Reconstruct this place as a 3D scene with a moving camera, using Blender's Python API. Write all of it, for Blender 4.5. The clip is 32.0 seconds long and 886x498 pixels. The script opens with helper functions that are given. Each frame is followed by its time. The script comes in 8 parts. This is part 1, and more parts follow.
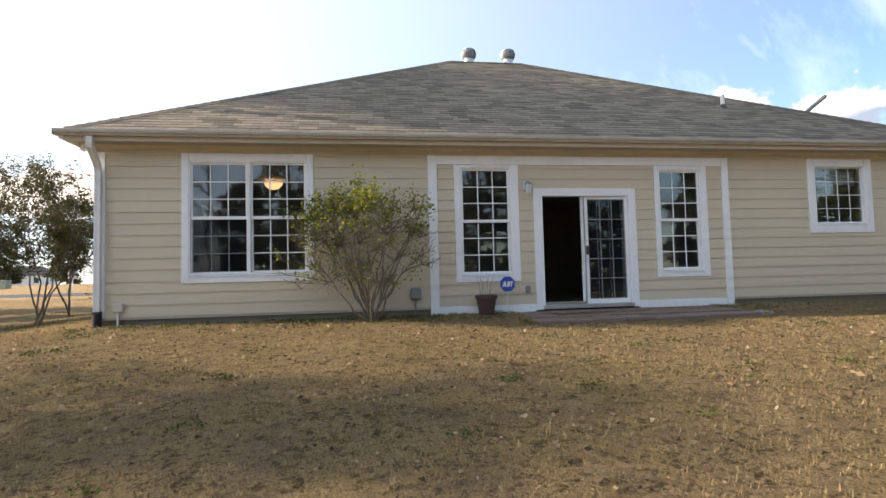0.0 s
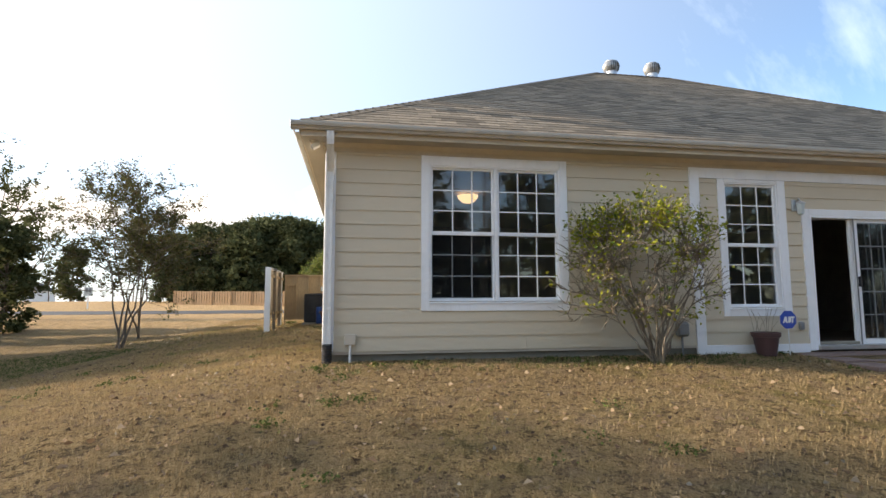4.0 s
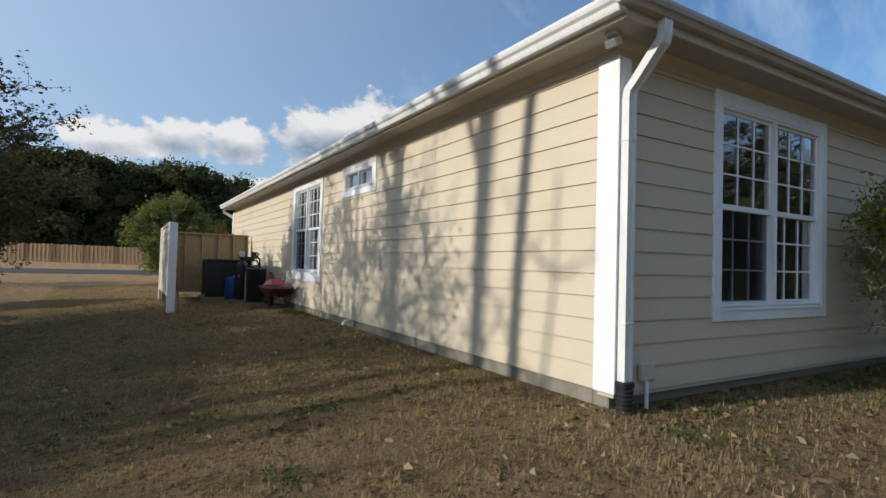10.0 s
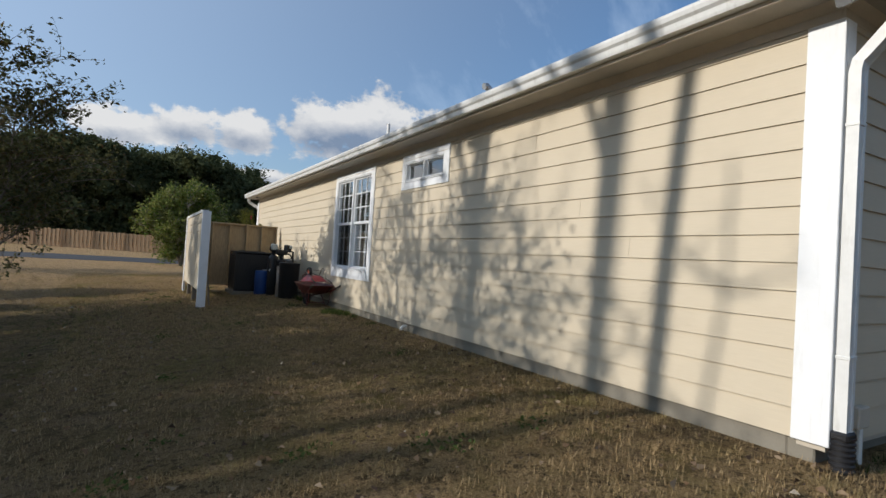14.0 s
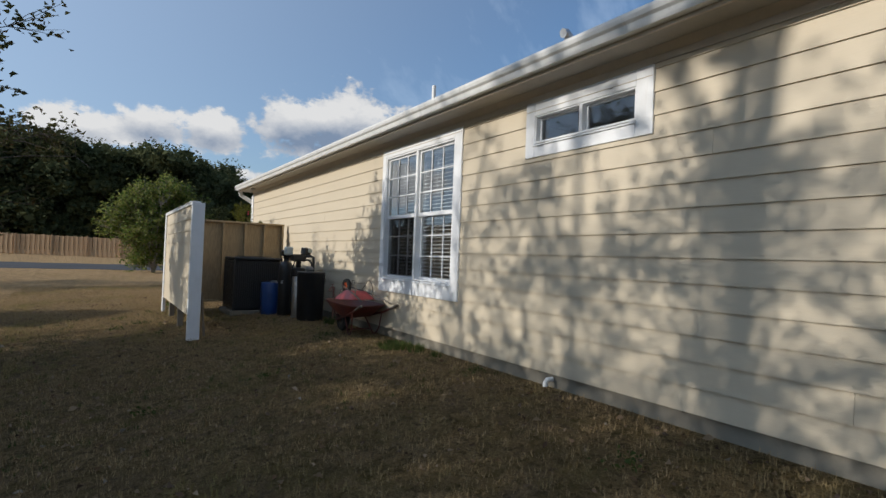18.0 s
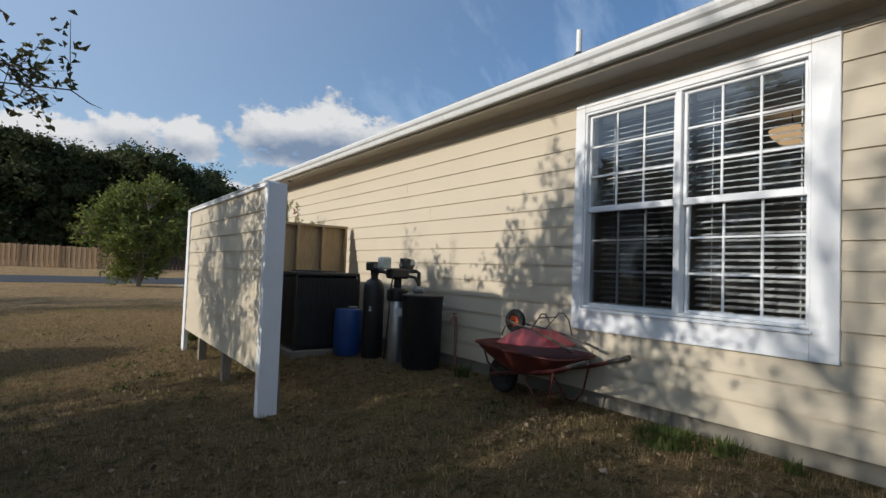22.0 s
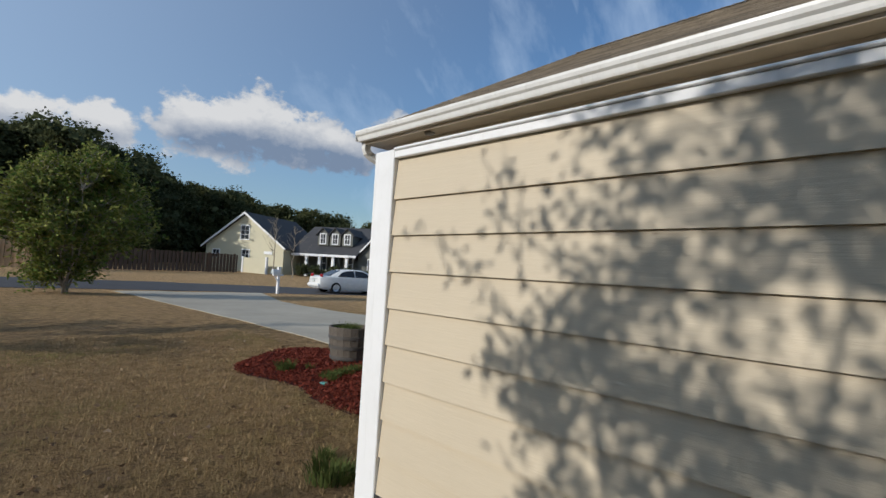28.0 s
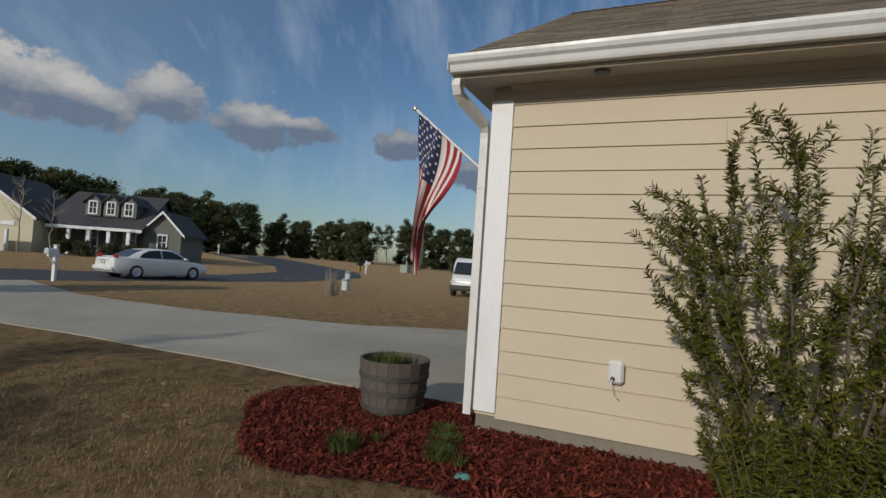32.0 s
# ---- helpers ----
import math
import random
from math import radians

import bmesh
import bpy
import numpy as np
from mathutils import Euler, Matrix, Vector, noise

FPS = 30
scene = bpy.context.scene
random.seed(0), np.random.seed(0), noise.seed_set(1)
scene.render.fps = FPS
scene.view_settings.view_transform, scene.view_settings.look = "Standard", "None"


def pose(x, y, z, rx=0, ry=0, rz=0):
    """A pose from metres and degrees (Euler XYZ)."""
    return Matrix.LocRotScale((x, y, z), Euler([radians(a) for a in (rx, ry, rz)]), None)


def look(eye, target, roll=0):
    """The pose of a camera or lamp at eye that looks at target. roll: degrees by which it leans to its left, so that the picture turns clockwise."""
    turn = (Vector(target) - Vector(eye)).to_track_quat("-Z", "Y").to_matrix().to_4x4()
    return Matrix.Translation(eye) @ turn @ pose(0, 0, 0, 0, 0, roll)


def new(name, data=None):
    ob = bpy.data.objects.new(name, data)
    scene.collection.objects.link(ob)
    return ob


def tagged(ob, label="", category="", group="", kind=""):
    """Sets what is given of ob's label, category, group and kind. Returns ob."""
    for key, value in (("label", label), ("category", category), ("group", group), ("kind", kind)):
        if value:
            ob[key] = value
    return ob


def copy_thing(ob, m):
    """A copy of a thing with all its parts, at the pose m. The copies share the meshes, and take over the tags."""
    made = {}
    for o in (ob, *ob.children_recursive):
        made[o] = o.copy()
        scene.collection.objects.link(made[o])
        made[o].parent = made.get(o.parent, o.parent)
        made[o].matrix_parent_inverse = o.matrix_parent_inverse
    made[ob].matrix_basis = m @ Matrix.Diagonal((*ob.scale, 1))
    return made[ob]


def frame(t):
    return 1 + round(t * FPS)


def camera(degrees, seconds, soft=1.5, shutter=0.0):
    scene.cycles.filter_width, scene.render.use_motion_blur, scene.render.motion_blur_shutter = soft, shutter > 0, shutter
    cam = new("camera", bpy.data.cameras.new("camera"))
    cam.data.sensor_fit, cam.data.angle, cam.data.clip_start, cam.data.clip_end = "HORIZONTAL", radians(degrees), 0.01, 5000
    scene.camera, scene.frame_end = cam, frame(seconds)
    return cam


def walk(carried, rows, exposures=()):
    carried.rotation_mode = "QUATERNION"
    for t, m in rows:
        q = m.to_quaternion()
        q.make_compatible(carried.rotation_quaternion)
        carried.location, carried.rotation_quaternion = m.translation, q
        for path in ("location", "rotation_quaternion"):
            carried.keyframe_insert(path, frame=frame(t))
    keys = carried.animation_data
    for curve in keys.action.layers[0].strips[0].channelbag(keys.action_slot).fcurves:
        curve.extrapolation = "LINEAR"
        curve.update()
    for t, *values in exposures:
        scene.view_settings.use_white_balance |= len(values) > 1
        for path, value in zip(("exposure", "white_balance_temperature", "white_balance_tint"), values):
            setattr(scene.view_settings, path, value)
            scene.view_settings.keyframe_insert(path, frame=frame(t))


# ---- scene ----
cam = camera(80.3, 32.0)
METRES, EYE, TILT, LEAN, TURN = 29.0, 0.749, 0.0, 0.0, -8.5
ROWS = [
    (0.0, 0.0, 0.0, 0.0, 0.08, 3.03, 1.44),
    (0.5, -0.0184, 0.0039, 0.0003, -0.59, 4.21, -0.56),
    (1.0, -0.0372, 0.0096, -0.0004, 0.79, 3.51, 0.02),
    (1.5, -0.0561, 0.0135, 0.0006, 0.86, 3.49, 1.35),
    (2.0, -0.0739, 0.0167, 0.0011, 0.69, 2.75, 0.58),
    (2.5, -0.09, 0.0257, 0.0029, -4.84, 2.98, 0.09),
    (3.0, -0.1066, 0.0318, 0.0034, -4.4, 3.46, -1.98),
    (3.5, -0.1221, 0.038, 0.0027, -4.56, 5.75, -1.46),
    (4.0, -0.1383, 0.0479, 0.0043, -1.11, 5.7, 0.17),
    (4.5, -0.1546, 0.0571, 0.0051, -0.84, 4.93, -1.82),
    (6.5, -0.2125, 0.0968, 0.0106, -7.41, 2.16, 0.09),
    (7.0, -0.2255, 0.1052, 0.0101, -10.06, 2.21, -1.52),
    (7.5, -0.2378, 0.1141, 0.01, -12.45, 2.14, -3.9),
    (8.0, -0.249, 0.1251, 0.0115, -12.5, 2.63, -2.01),
    (8.5, -0.2601, 0.1365, 0.0124, -15.49, 2.23, -2.52),
    (9.0, -0.2685, 0.1473, 0.012, -16.75, 1.44, -3.24),
    (9.5, -0.2739, 0.1593, 0.0144, -17.38, 1.59, -2.66),
    (10.0, -0.2815, 0.1705, 0.0152, -22.49, 1.68, -1.59),
    (10.5, -0.2871, 0.1824, 0.0142, -23.89, 1.61, -0.79),
    (11.0, -0.2918, 0.1944, 0.0145, -23.74, 2.5, -2.56),
    (11.5, -0.2968, 0.2014, 0.0161, -23.98, 1.72, -1.98),
    (12.0, -0.2976, 0.2069, 0.016, -22.69, 2.21, -1.12),
    (12.5, -0.299, 0.2081, 0.0157, -21.32, 2.34, -4.01),
    (13.0, -0.2997, 0.208, 0.0157, -20.78, 1.94, -3.73),
    (13.5, -0.3011, 0.2083, 0.0158, -20.83, 1.61, -3.91),
    (14.0, -0.303, 0.2106, 0.0158, -22.16, 1.36, -3.5),
    (14.5, -0.3045, 0.2199, 0.0143, -20.61, -0.37, -3.76),
    (16.5, -0.3074, 0.2832, 0.0167, -24.83, 0.44, -4.29),
    (17.0, -0.3111, 0.2999, 0.0183, -25.42, -0.09, -4.81),
    (17.5, -0.3137, 0.318, 0.018, -24.71, 0.86, -3.71),
    (18.0, -0.3181, 0.3347, 0.0177, -24.79, 1.12, -2.15),
    (18.5, -0.322, 0.3511, 0.0178, -27.49, 2.16, -1.88),
    (19.0, -0.3242, 0.3682, 0.0196, -27.12, 4.29, -3.04),
    (19.5, -0.329, 0.384, 0.0193, -27.75, 4.04, -8.19),
    (20.0, -0.3331, 0.3996, 0.017, -27.13, 2.64, -4.79),
    (20.5, -0.3394, 0.416, 0.0179, -24.29, 3.48, -2.26),
    (21.0, -0.3461, 0.4319, 0.0172, -27.38, 4.08, -3.62),
    (21.5, -0.3454, 0.4499, 0.0174, -28.35, 3.21, -0.85),
    (22.0, -0.3466, 0.4657, 0.0174, -27.07, 2.28, -2.1),
    (22.5, -0.3482, 0.4816, 0.0186, -27.56, 3.12, -4.12),
    (23.0, -0.3482, 0.4993, 0.0187, -27.15, 3.19, -2.67),
    (23.5, -0.3518, 0.5154, 0.0188, -27.28, 3.06, -1.22),
    (24.0, -0.356, 0.5318, 0.019, -29.02, 3.57, -2.15),
    (24.5, -0.3586, 0.5502, 0.0196, -28.66, 3.3, -1.2),
]
FRONT = [
    (26.5, (-8.096, 19.512, 1.347), (-6.672, 20.912, 1.456), 2.06),
    (27.0, (-8.063, 20.044, 1.324), (-6.642, 21.447, 1.436), 1.57),
    (27.5, (-8.071, 20.497, 1.350), (-6.721, 21.969, 1.458), 2.48),
    (28.0, (-8.136, 20.936, 1.373), (-6.774, 22.397, 1.469), 3.29),
    (28.5, (-8.106, 21.408, 1.369), (-6.708, 22.837, 1.418), 3.47),
    (29.0, (-8.164, 21.864, 1.359), (-6.686, 23.211, 1.422), 3.14),
    (29.5, (-8.220, 22.334, 1.372), (-6.644, 23.563, 1.433), 4.19),
    (30.0, (-8.217, 22.894, 1.370), (-6.632, 24.112, 1.441), 2.42),
    (30.5, (-8.301, 23.399, 1.389), (-6.701, 24.596, 1.462), 1.26),
    (31.0, (-8.250, 23.833, 1.380), (-6.595, 24.955, 1.432), 0.82),
    (31.5, (-8.215, 24.313, 1.422), (-6.557, 25.432, 1.468), 2.53),
    (32.0, (-8.271, 24.822, 1.444), (-6.438, 25.618, 1.507), 3.82),
]
walk(cam, [(t, pose(0, 0, EYE, TILT, LEAN, TURN) @ pose(METRES * x, METRES * y, METRES * z, 90 + pitch, roll, yaw)) for t, x, y, z, yaw, pitch, roll in ROWS] + [(t, look(eye, target, roll)) for t, eye, target, roll in FRONT],
     [(0.0, 1.03, 7900, 15), (4.0, 0.96, 7700, 14), (6.5, 0.64, 7200, 13), (8.0, 0.20, 6800, 11), (9.0, -0.06, 6550, 10), (13.0, -0.3, 6450, 10), (18.0, -0.34, 6500, 10), (24.0, -0.33, 6400, 10), (28.2, -0.46, 6400, 10), (29.2, -0.90, 6600, 10), (30.0, -1.03, 6650, 10), (31.0, -1.05, 6700, 10), (32.0, -0.98, 6700, 10)])

# ---- sun and sky ----
SUN_AZ, SUN_EL = -81.0, 22.7          # compass degrees from +y towards +x
sun_to = Vector((math.sin(radians(SUN_AZ)) * math.cos(radians(SUN_EL)), math.cos(radians(SUN_AZ)) * math.cos(radians(SUN_EL)), math.sin(radians(SUN_EL))))
sun_data = bpy.data.lights.new("sun", "SUN")
sun_data.energy, sun_data.angle, sun_data.color = 4.5, radians(0.53), (1.0, 0.94, 0.85)
sun = new("sun", sun_data)
sun.matrix_world = look(sun_to * 60, (0, 0, 0))

world = bpy.data.worlds.new("world")
scene.world = world
world.use_nodes = True
wn, wl = world.node_tree.nodes, world.node_tree.links
wn.clear()


def wnode(kind, **keys):
    n = wn.new(kind)
    for k, v in keys.items():
        if k == "op":
            n.operation = v
        elif k == "ins":
            for i, x in v.items():
                if isinstance(x, bpy.types.NodeSocket):
                    wl.new(x, n.inputs[i])
                else:
                    n.inputs[i].default_value = x
    return n


sky = wn.new("ShaderNodeTexSky")
sky.sky_type, sky.sun_disc = "NISHITA", False
sky.sun_elevation, sky.sun_rotation = radians(SUN_EL), radians(SUN_AZ)
sky.air_density, sky.dust_density, sky.ozone_density = 1.2, 0.6, 2.5
coord = wn.new("ShaderNodeTexCoord").outputs["Generated"]


def wmath(op, a, b=0.0, c=0.0, clamp=False):
    n = wnode("ShaderNodeMath", op=op, ins={0: a, 1: b, 2: c})
    n.use_clamp = clamp
    return n.outputs[0]


def wnoise(vec, scale, detail, rough=0.6):
    n = wnode("ShaderNodeTexNoise", ins={"Vector": vec, "Scale": scale, "Detail": detail, "Roughness": rough})
    return n.outputs[0]


def wmap(vec, loc=(0, 0, 0), rot=(0, 0, 0), scale=(1, 1, 1), kind="POINT"):
    n = wnode("ShaderNodeMapping", ins={0: vec, 1: loc, 2: [radians(a) for a in rot], 3: scale})
    n.vector_type = kind
    return n.outputs[0]


# heaps of cumulus low over the trees: compass, height above the horizon, half width, half height, all in degrees
PUFFS = [(-2, 10.5, 4, 2.6), (3.5, 11.6, 4, 3.0), (9.2, 11.6, 3.6, 2.9), (17, 13.0, 4.8, 4.2), (22, 13.6, 6.0, 5.6), (27.5, 13.0, 5.6, 4.8), (32, 12.2, 4.4, 3.8),
         (37.6, 14.2, 4.2, 3.9), (46.5, 12.9, 5.2, 3.6), (51, 13.1, 3.6, 2.2), (7, 7.4, 10, 1.3), (62, 12.5, 4, 2.8), (70, 10, 5, 2.6),
         (83, 11, 5, 3.2), (88, 7, 10, 2.2), (100, 12, 9, 4), (-14, 9, 5, 2.6), (120, 10, 10, 4), (-28, 8, 7, 3)]
lump = wnoise(wmap(coord, scale=(1, 1, 1.5)), 13.0, 7.0, 0.62)
fine = wnoise(wmap(coord, scale=(1, 1, 1.3)), 44.0, 4.0, 0.6)
heap, floor_shade = None, None
for az, el, wa, we in PUFFS:
    a, e = radians(az), radians(el)
    c = (math.sin(a) * math.cos(e), math.cos(a) * math.cos(e), math.sin(e))
    local = wmap(coord, c, (0, 0, -az), (math.sin(radians(wa)), math.sin(radians(wa)), math.sin(radians(we * 0.74))), "TEXTURE")
    d = wnode("ShaderNodeVectorMath", op="LENGTH", ins={0: local}).outputs["Value"]
    v = wmath("SUBTRACT", 1.0, d)
    zz = wnode("ShaderNodeSeparateXYZ", ins={0: local}).outputs["Z"]
    if heap is None:
        heap, floor_shade = v, wmath("MULTIPLY", wmath("MAXIMUM", v, 0.0), zz)
    else:
        heap = wmath("MAXIMUM", heap, v)
        floor_shade = wmath("ADD", floor_shade, wmath("MULTIPLY", wmath("MAXIMUM", v, 0.0), zz))
rag = wmath("ADD", wmath("MULTIPLY", wmath("SUBTRACT", lump, 0.5), 1.9), wmath("MULTIPLY", wmath("SUBTRACT", fine, 0.5), 0.8))
dense = wmath("ADD", heap, rag)
mask = wnode("ShaderNodeMapRange", ins={0: dense, 1: 0.0, 2: 0.34, 3: 0.0, 4: 1.0})
mask.interpolation_type = "SMOOTHSTEP"
glow = wnode("ShaderNodeVectorMath", op="DOT_PRODUCT", ins={0: coord, 1: tuple(sun_to)}).outputs["Value"]
# clouds nearer the sun are lit more fully
toward = wmath("MULTIPLY", wmath("ADD", glow, 0.35), 0.55)
lit = wnode("ShaderNodeMapRange", ins={0: wmath("ADD", toward, wmath("ADD", floor_shade, wmath("MULTIPLY", rag, 0.35))), 1: -0.12, 2: 0.40, 3: 0.0, 4: 1.0}).outputs[0]
cloud_col = wnode("ShaderNodeMix", ins={})
cloud_col.data_type = "RGBA"
wl.new(lit, cloud_col.inputs[0])
cloud_col.inputs[6].default_value, cloud_col.inputs[7].default_value = (1.95, 2.6, 3.7, 1), (6.9, 6.95, 7.0, 1)
# thin streaked cirrus high up
streak = wnoise(wmap(coord, rot=(0, 0, 28), scale=(1.0, 5.5, 2.2)), 2.3, 6.0, 0.6)
veil = wnode("ShaderNodeMapRange", ins={0: streak, 1: 0.46, 2: 0.80, 3: 0.0, 4: 0.52}).outputs[0]
trail = wnoise(wmap(coord, rot=(0, 0, 62), scale=(1.0, 16.0, 5.0)), 2.0, 3.0, 0.5)
veil = wmath("MAXIMUM", veil, wnode("ShaderNodeMapRange", ins={0: trail, 1: 0.60, 2: 0.74, 3: 0.0, 4: 0.28}).outputs[0])
# the air whitens towards the sun
haze = wnode("ShaderNodeMapRange", ins={0: glow, 1: -0.45, 2: 0.90, 3: 0.0, 4: 0.80}).outputs[0]
veil = wmath("MAXIMUM", veil, haze)
thin = wnode("ShaderNodeMix", ins={})
thin.data_type = "RGBA"
deep = wnode("ShaderNodeVectorMath", op="MULTIPLY", ins={0: sky.outputs[0], 1: (0.77, 0.94, 1.13)}).outputs[0]
wl.new(veil, thin.inputs[0]), wl.new(deep, thin.inputs[6])
thin.inputs[7].default_value = (5.0, 6.3, 8.1, 1)
full = wnode("ShaderNodeMix", ins={})
full.data_type = "RGBA"
wl.new(mask.outputs[0], full.inputs[0]), wl.new(thin.outputs[2], full.inputs[6]), wl.new(cloud_col.outputs[2], full.inputs[7])
back = wnode("ShaderNodeBackground", ins={"Color": full.outputs[2], "Strength": 0.135})
wl.new(back.outputs[0], wn.new("ShaderNodeOutputWorld").inputs[0])


# ---- materials ----
class Mat:
    """Small builder round one node material."""

    def __init__(self, name):
        self.m = bpy.data.materials.new(name)
        self.m.use_nodes = True
        self.n, self.l = self.m.node_tree.nodes, self.m.node_tree.links
        self.b = self.n["Principled BSDF"]
        self.out = self.n["Material Output"]
        self.pos = self.n.new("ShaderNodeNewGeometry").outputs["Position"]

    def set(self, node, i, v):
        if isinstance(v, bpy.types.NodeSocket):
            self.l.new(v, node.inputs[i])
        else:
            node.inputs[i].default_value = v

    def vec(self, scale=(1, 1, 1), rot=(0, 0, 0), src=None):
        m = self.n.new("ShaderNodeMapping")
        self.set(m, 0, src or self.pos)
        m.inputs[2].default_value, m.inputs[3].default_value = [radians(a) for a in rot], scale
        return m.outputs[0]

    def noise(self, scale, detail=4.0, rough=0.6, vec=None):
        t = self.n.new("ShaderNodeTexNoise")
        self.set(t, "Vector", vec or self.pos)
        t.inputs["Scale"].default_value, t.inputs["Detail"].default_value, t.inputs["Roughness"].default_value = scale, detail, rough
        return t.outputs[0]

    def ramp(self, v, lo, hi, a=0.0, b=1.0):
        r = self.n.new("ShaderNodeMapRange")
        for i, x in enumerate((v, lo, hi, a, b)):
            self.set(r, i, x)
        return r.outputs[0]

    def mix(self, f, a, b, blend="MIX"):
        m = self.n.new("ShaderNodeMix")
        m.data_type, m.blend_type = "RGBA", blend
        for i, x in ((0, f), (6, a), (7, b)):
            self.set(m, i, (*x, 1) if isinstance(x, tuple) and len(x) == 3 else x)
        return m.outputs[2]

    def math(self, op, a, b=0.0):
        m = self.n.new("ShaderNodeMath")
        m.operation = op
        self.set(m, 0, a), self.set(m, 1, b)
        return m.outputs[0]

    def rand(self):
        return self.n.new("ShaderNodeObjectInfo").outputs["Random"]

    def island(self):
        return self.n.new("ShaderNodeNewGeometry").outputs["Random Per Island"]

    def bump(self, h, dist, strength=1.0):
        b = self.n.new("ShaderNodeBump")
        b.inputs["Strength"].default_value, b.inputs["Distance"].default_value = strength, dist
        self.set(b, "Height", h)
        if self.b.inputs["Normal"].links:
            self.l.new(self.b.inputs["Normal"].links[0].from_socket, b.inputs["Normal"])
        self.l.new(b.outputs[0], self.b.inputs["Normal"])

    def done(self, col, rough=0.6, metal=0.0, spec=0.5):
        self.set(self.b, "Base Color", (*col, 1) if isinstance(col, tuple) and len(col) == 3 else col)
        self.set(self.b, "Roughness", rough)
        self.b.inputs["Metallic"].default_value = metal
        self.b.inputs["Specular IOR Level"].default_value = spec
        return self.m


def plain(name, c, rough=0.6, metal=0.0, vary=0.16, scale=7.0, fine=70.0, bump=0.0015, spec=0.5):
    """Painted, moulded or cast stuff: soft blotches, fine grain, a little relief."""
    k = Mat(name)
    big, small = k.noise(scale, 5), k.noise(fine, 3)
    f = k.math("ADD", k.math("MULTIPLY", big, 0.7), k.math("MULTIPLY", small, 0.3))
    dark, lite = tuple(x * (1 - vary) for x in c), tuple(min(1, x * (1 + vary)) for x in c)
    col = k.mix(k.ramp(f, 0.32, 0.68), dark, lite)
    if bump:
        k.bump(small, bump, 0.6)
    return k.done(col, k.ramp(big, 0.3, 0.7, max(0.03, rough - 0.08), min(1, rough + 0.1)), metal, spec)


def siding_mat(name, c, c2):
    k = Mat(name)
    grain = k.noise(26, 5, 0.65, k.vec((0.25, 0.25, 6)))
    dirt = k.noise(1.3, 5, 0.6)
    col = k.mix(k.ramp(grain, 0.3, 0.7, 0, 0.55), c, c2)
    col = k.mix(k.ramp(dirt, 0.45, 0.8, 0, 0.30), col, tuple(x * 0.78 for x in c))
    col = k.mix(k.ramp(k.rand(), 0, 1, 0, 0.10), col, tuple(x * 0.86 for x in c))
    spots = k.noise(60, 2)
    col = k.mix(k.ramp(spots, 0.70, 0.78, 0, 0.25), col, tuple(x * 0.6 for x in c))
    k.bump(grain, 0.0016, 0.55)
    return k.done(col, 0.62)


M_SIDING = siding_mat("cream_siding", (0.595, 0.512, 0.382), (0.525, 0.45, 0.333))
M_FRIEZE = plain("cream_frieze_paint", (0.52, 0.46, 0.375), 0.6, vary=0.08)
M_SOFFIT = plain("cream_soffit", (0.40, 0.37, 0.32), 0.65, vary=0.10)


def trim_mat():
    k = Mat("white_trim_paint")
    dirt, grain = k.noise(2.2, 6, 0.65), k.noise(45, 4, 0.6, k.vec((0.6, 0.6, 2.0)))
    streaks = k.noise(9, 4, 0.6, k.vec((3, 3, 0.35)))
    col = k.mix(k.ramp(dirt, 0.48, 0.78, 0, 0.45), (0.80, 0.81, 0.82), (0.60, 0.60, 0.58))
    col = k.mix(k.ramp(streaks, 0.56, 0.80, 0, 0.30), col, (0.52, 0.51, 0.48))
    k.bump(grain, 0.0012, 0.5)
    return k.done(col, 0.5)


M_TRIM = trim_mat()
M_VINYL = plain("white_vinyl", (0.80, 0.81, 0.82), 0.4, vary=0.04, bump=0.0)


def gutter_mat(name, c, grime):
    k = Mat(name)
    dirt, run = k.noise(3.0, 6, 0.7), k.noise(14, 4, 0.6, k.vec((1, 1, 0.3)))
    col = k.mix(k.ramp(dirt, 0.44, 0.76, 0, grime), c, tuple(x * 0.6 for x in c))
    col = k.mix(k.ramp(run, 0.58, 0.75, 0, 0.35), col, (0.34, 0.32, 0.28))
    return k.done(col, k.ramp(dirt, 0.3, 0.7, 0.28, 0.5))


M_GUTTER = gutter_mat("weathered_white_gutter", (0.72, 0.72, 0.70), 0.45)
# rear gutter: grime, plus that eave's shade darkened into the base colour
M_GUTTER_REAR = gutter_mat("grimy_shaded_gutter", (0.44, 0.41, 0.36), 0.60)


def concrete_mat(name, c, scale=1.0, cracks=False):
    k = Mat(name)
    big, mid, grit = k.noise(0.5 * scale, 6, 0.65), k.noise(5 * scale, 6, 0.65), k.noise(140, 3)
    col = k.mix(k.ramp(big, 0.35, 0.7), tuple(x * 0.80 for x in c), tuple(x * 1.1 for x in c))
    col = k.mix(k.ramp(mid, 0.5, 0.8, 0, 0.55), col, tuple(x * 0.66 for x in c))
    col = k.mix(k.ramp(grit, 0.55, 0.75, 0, 0.35), col, tuple(x * 0.55 for x in c))
    k.bump(grit, 0.003, 0.7)
    k.bump(mid, 0.006, 0.4)
    return k.done(col, 0.85)


M_FOUND = concrete_mat("foundation_render", (0.25, 0.225, 0.18), 2.0)
M_DRIVE = concrete_mat("driveway_concrete", (0.40, 0.362, 0.288), 0.6)
M_ASPHALT = concrete_mat("asphalt", (0.055, 0.055, 0.060), 0.6)
M_PAVER = concrete_mat("red_brown_pavers", (0.20, 0.135, 0.115), 2.0)


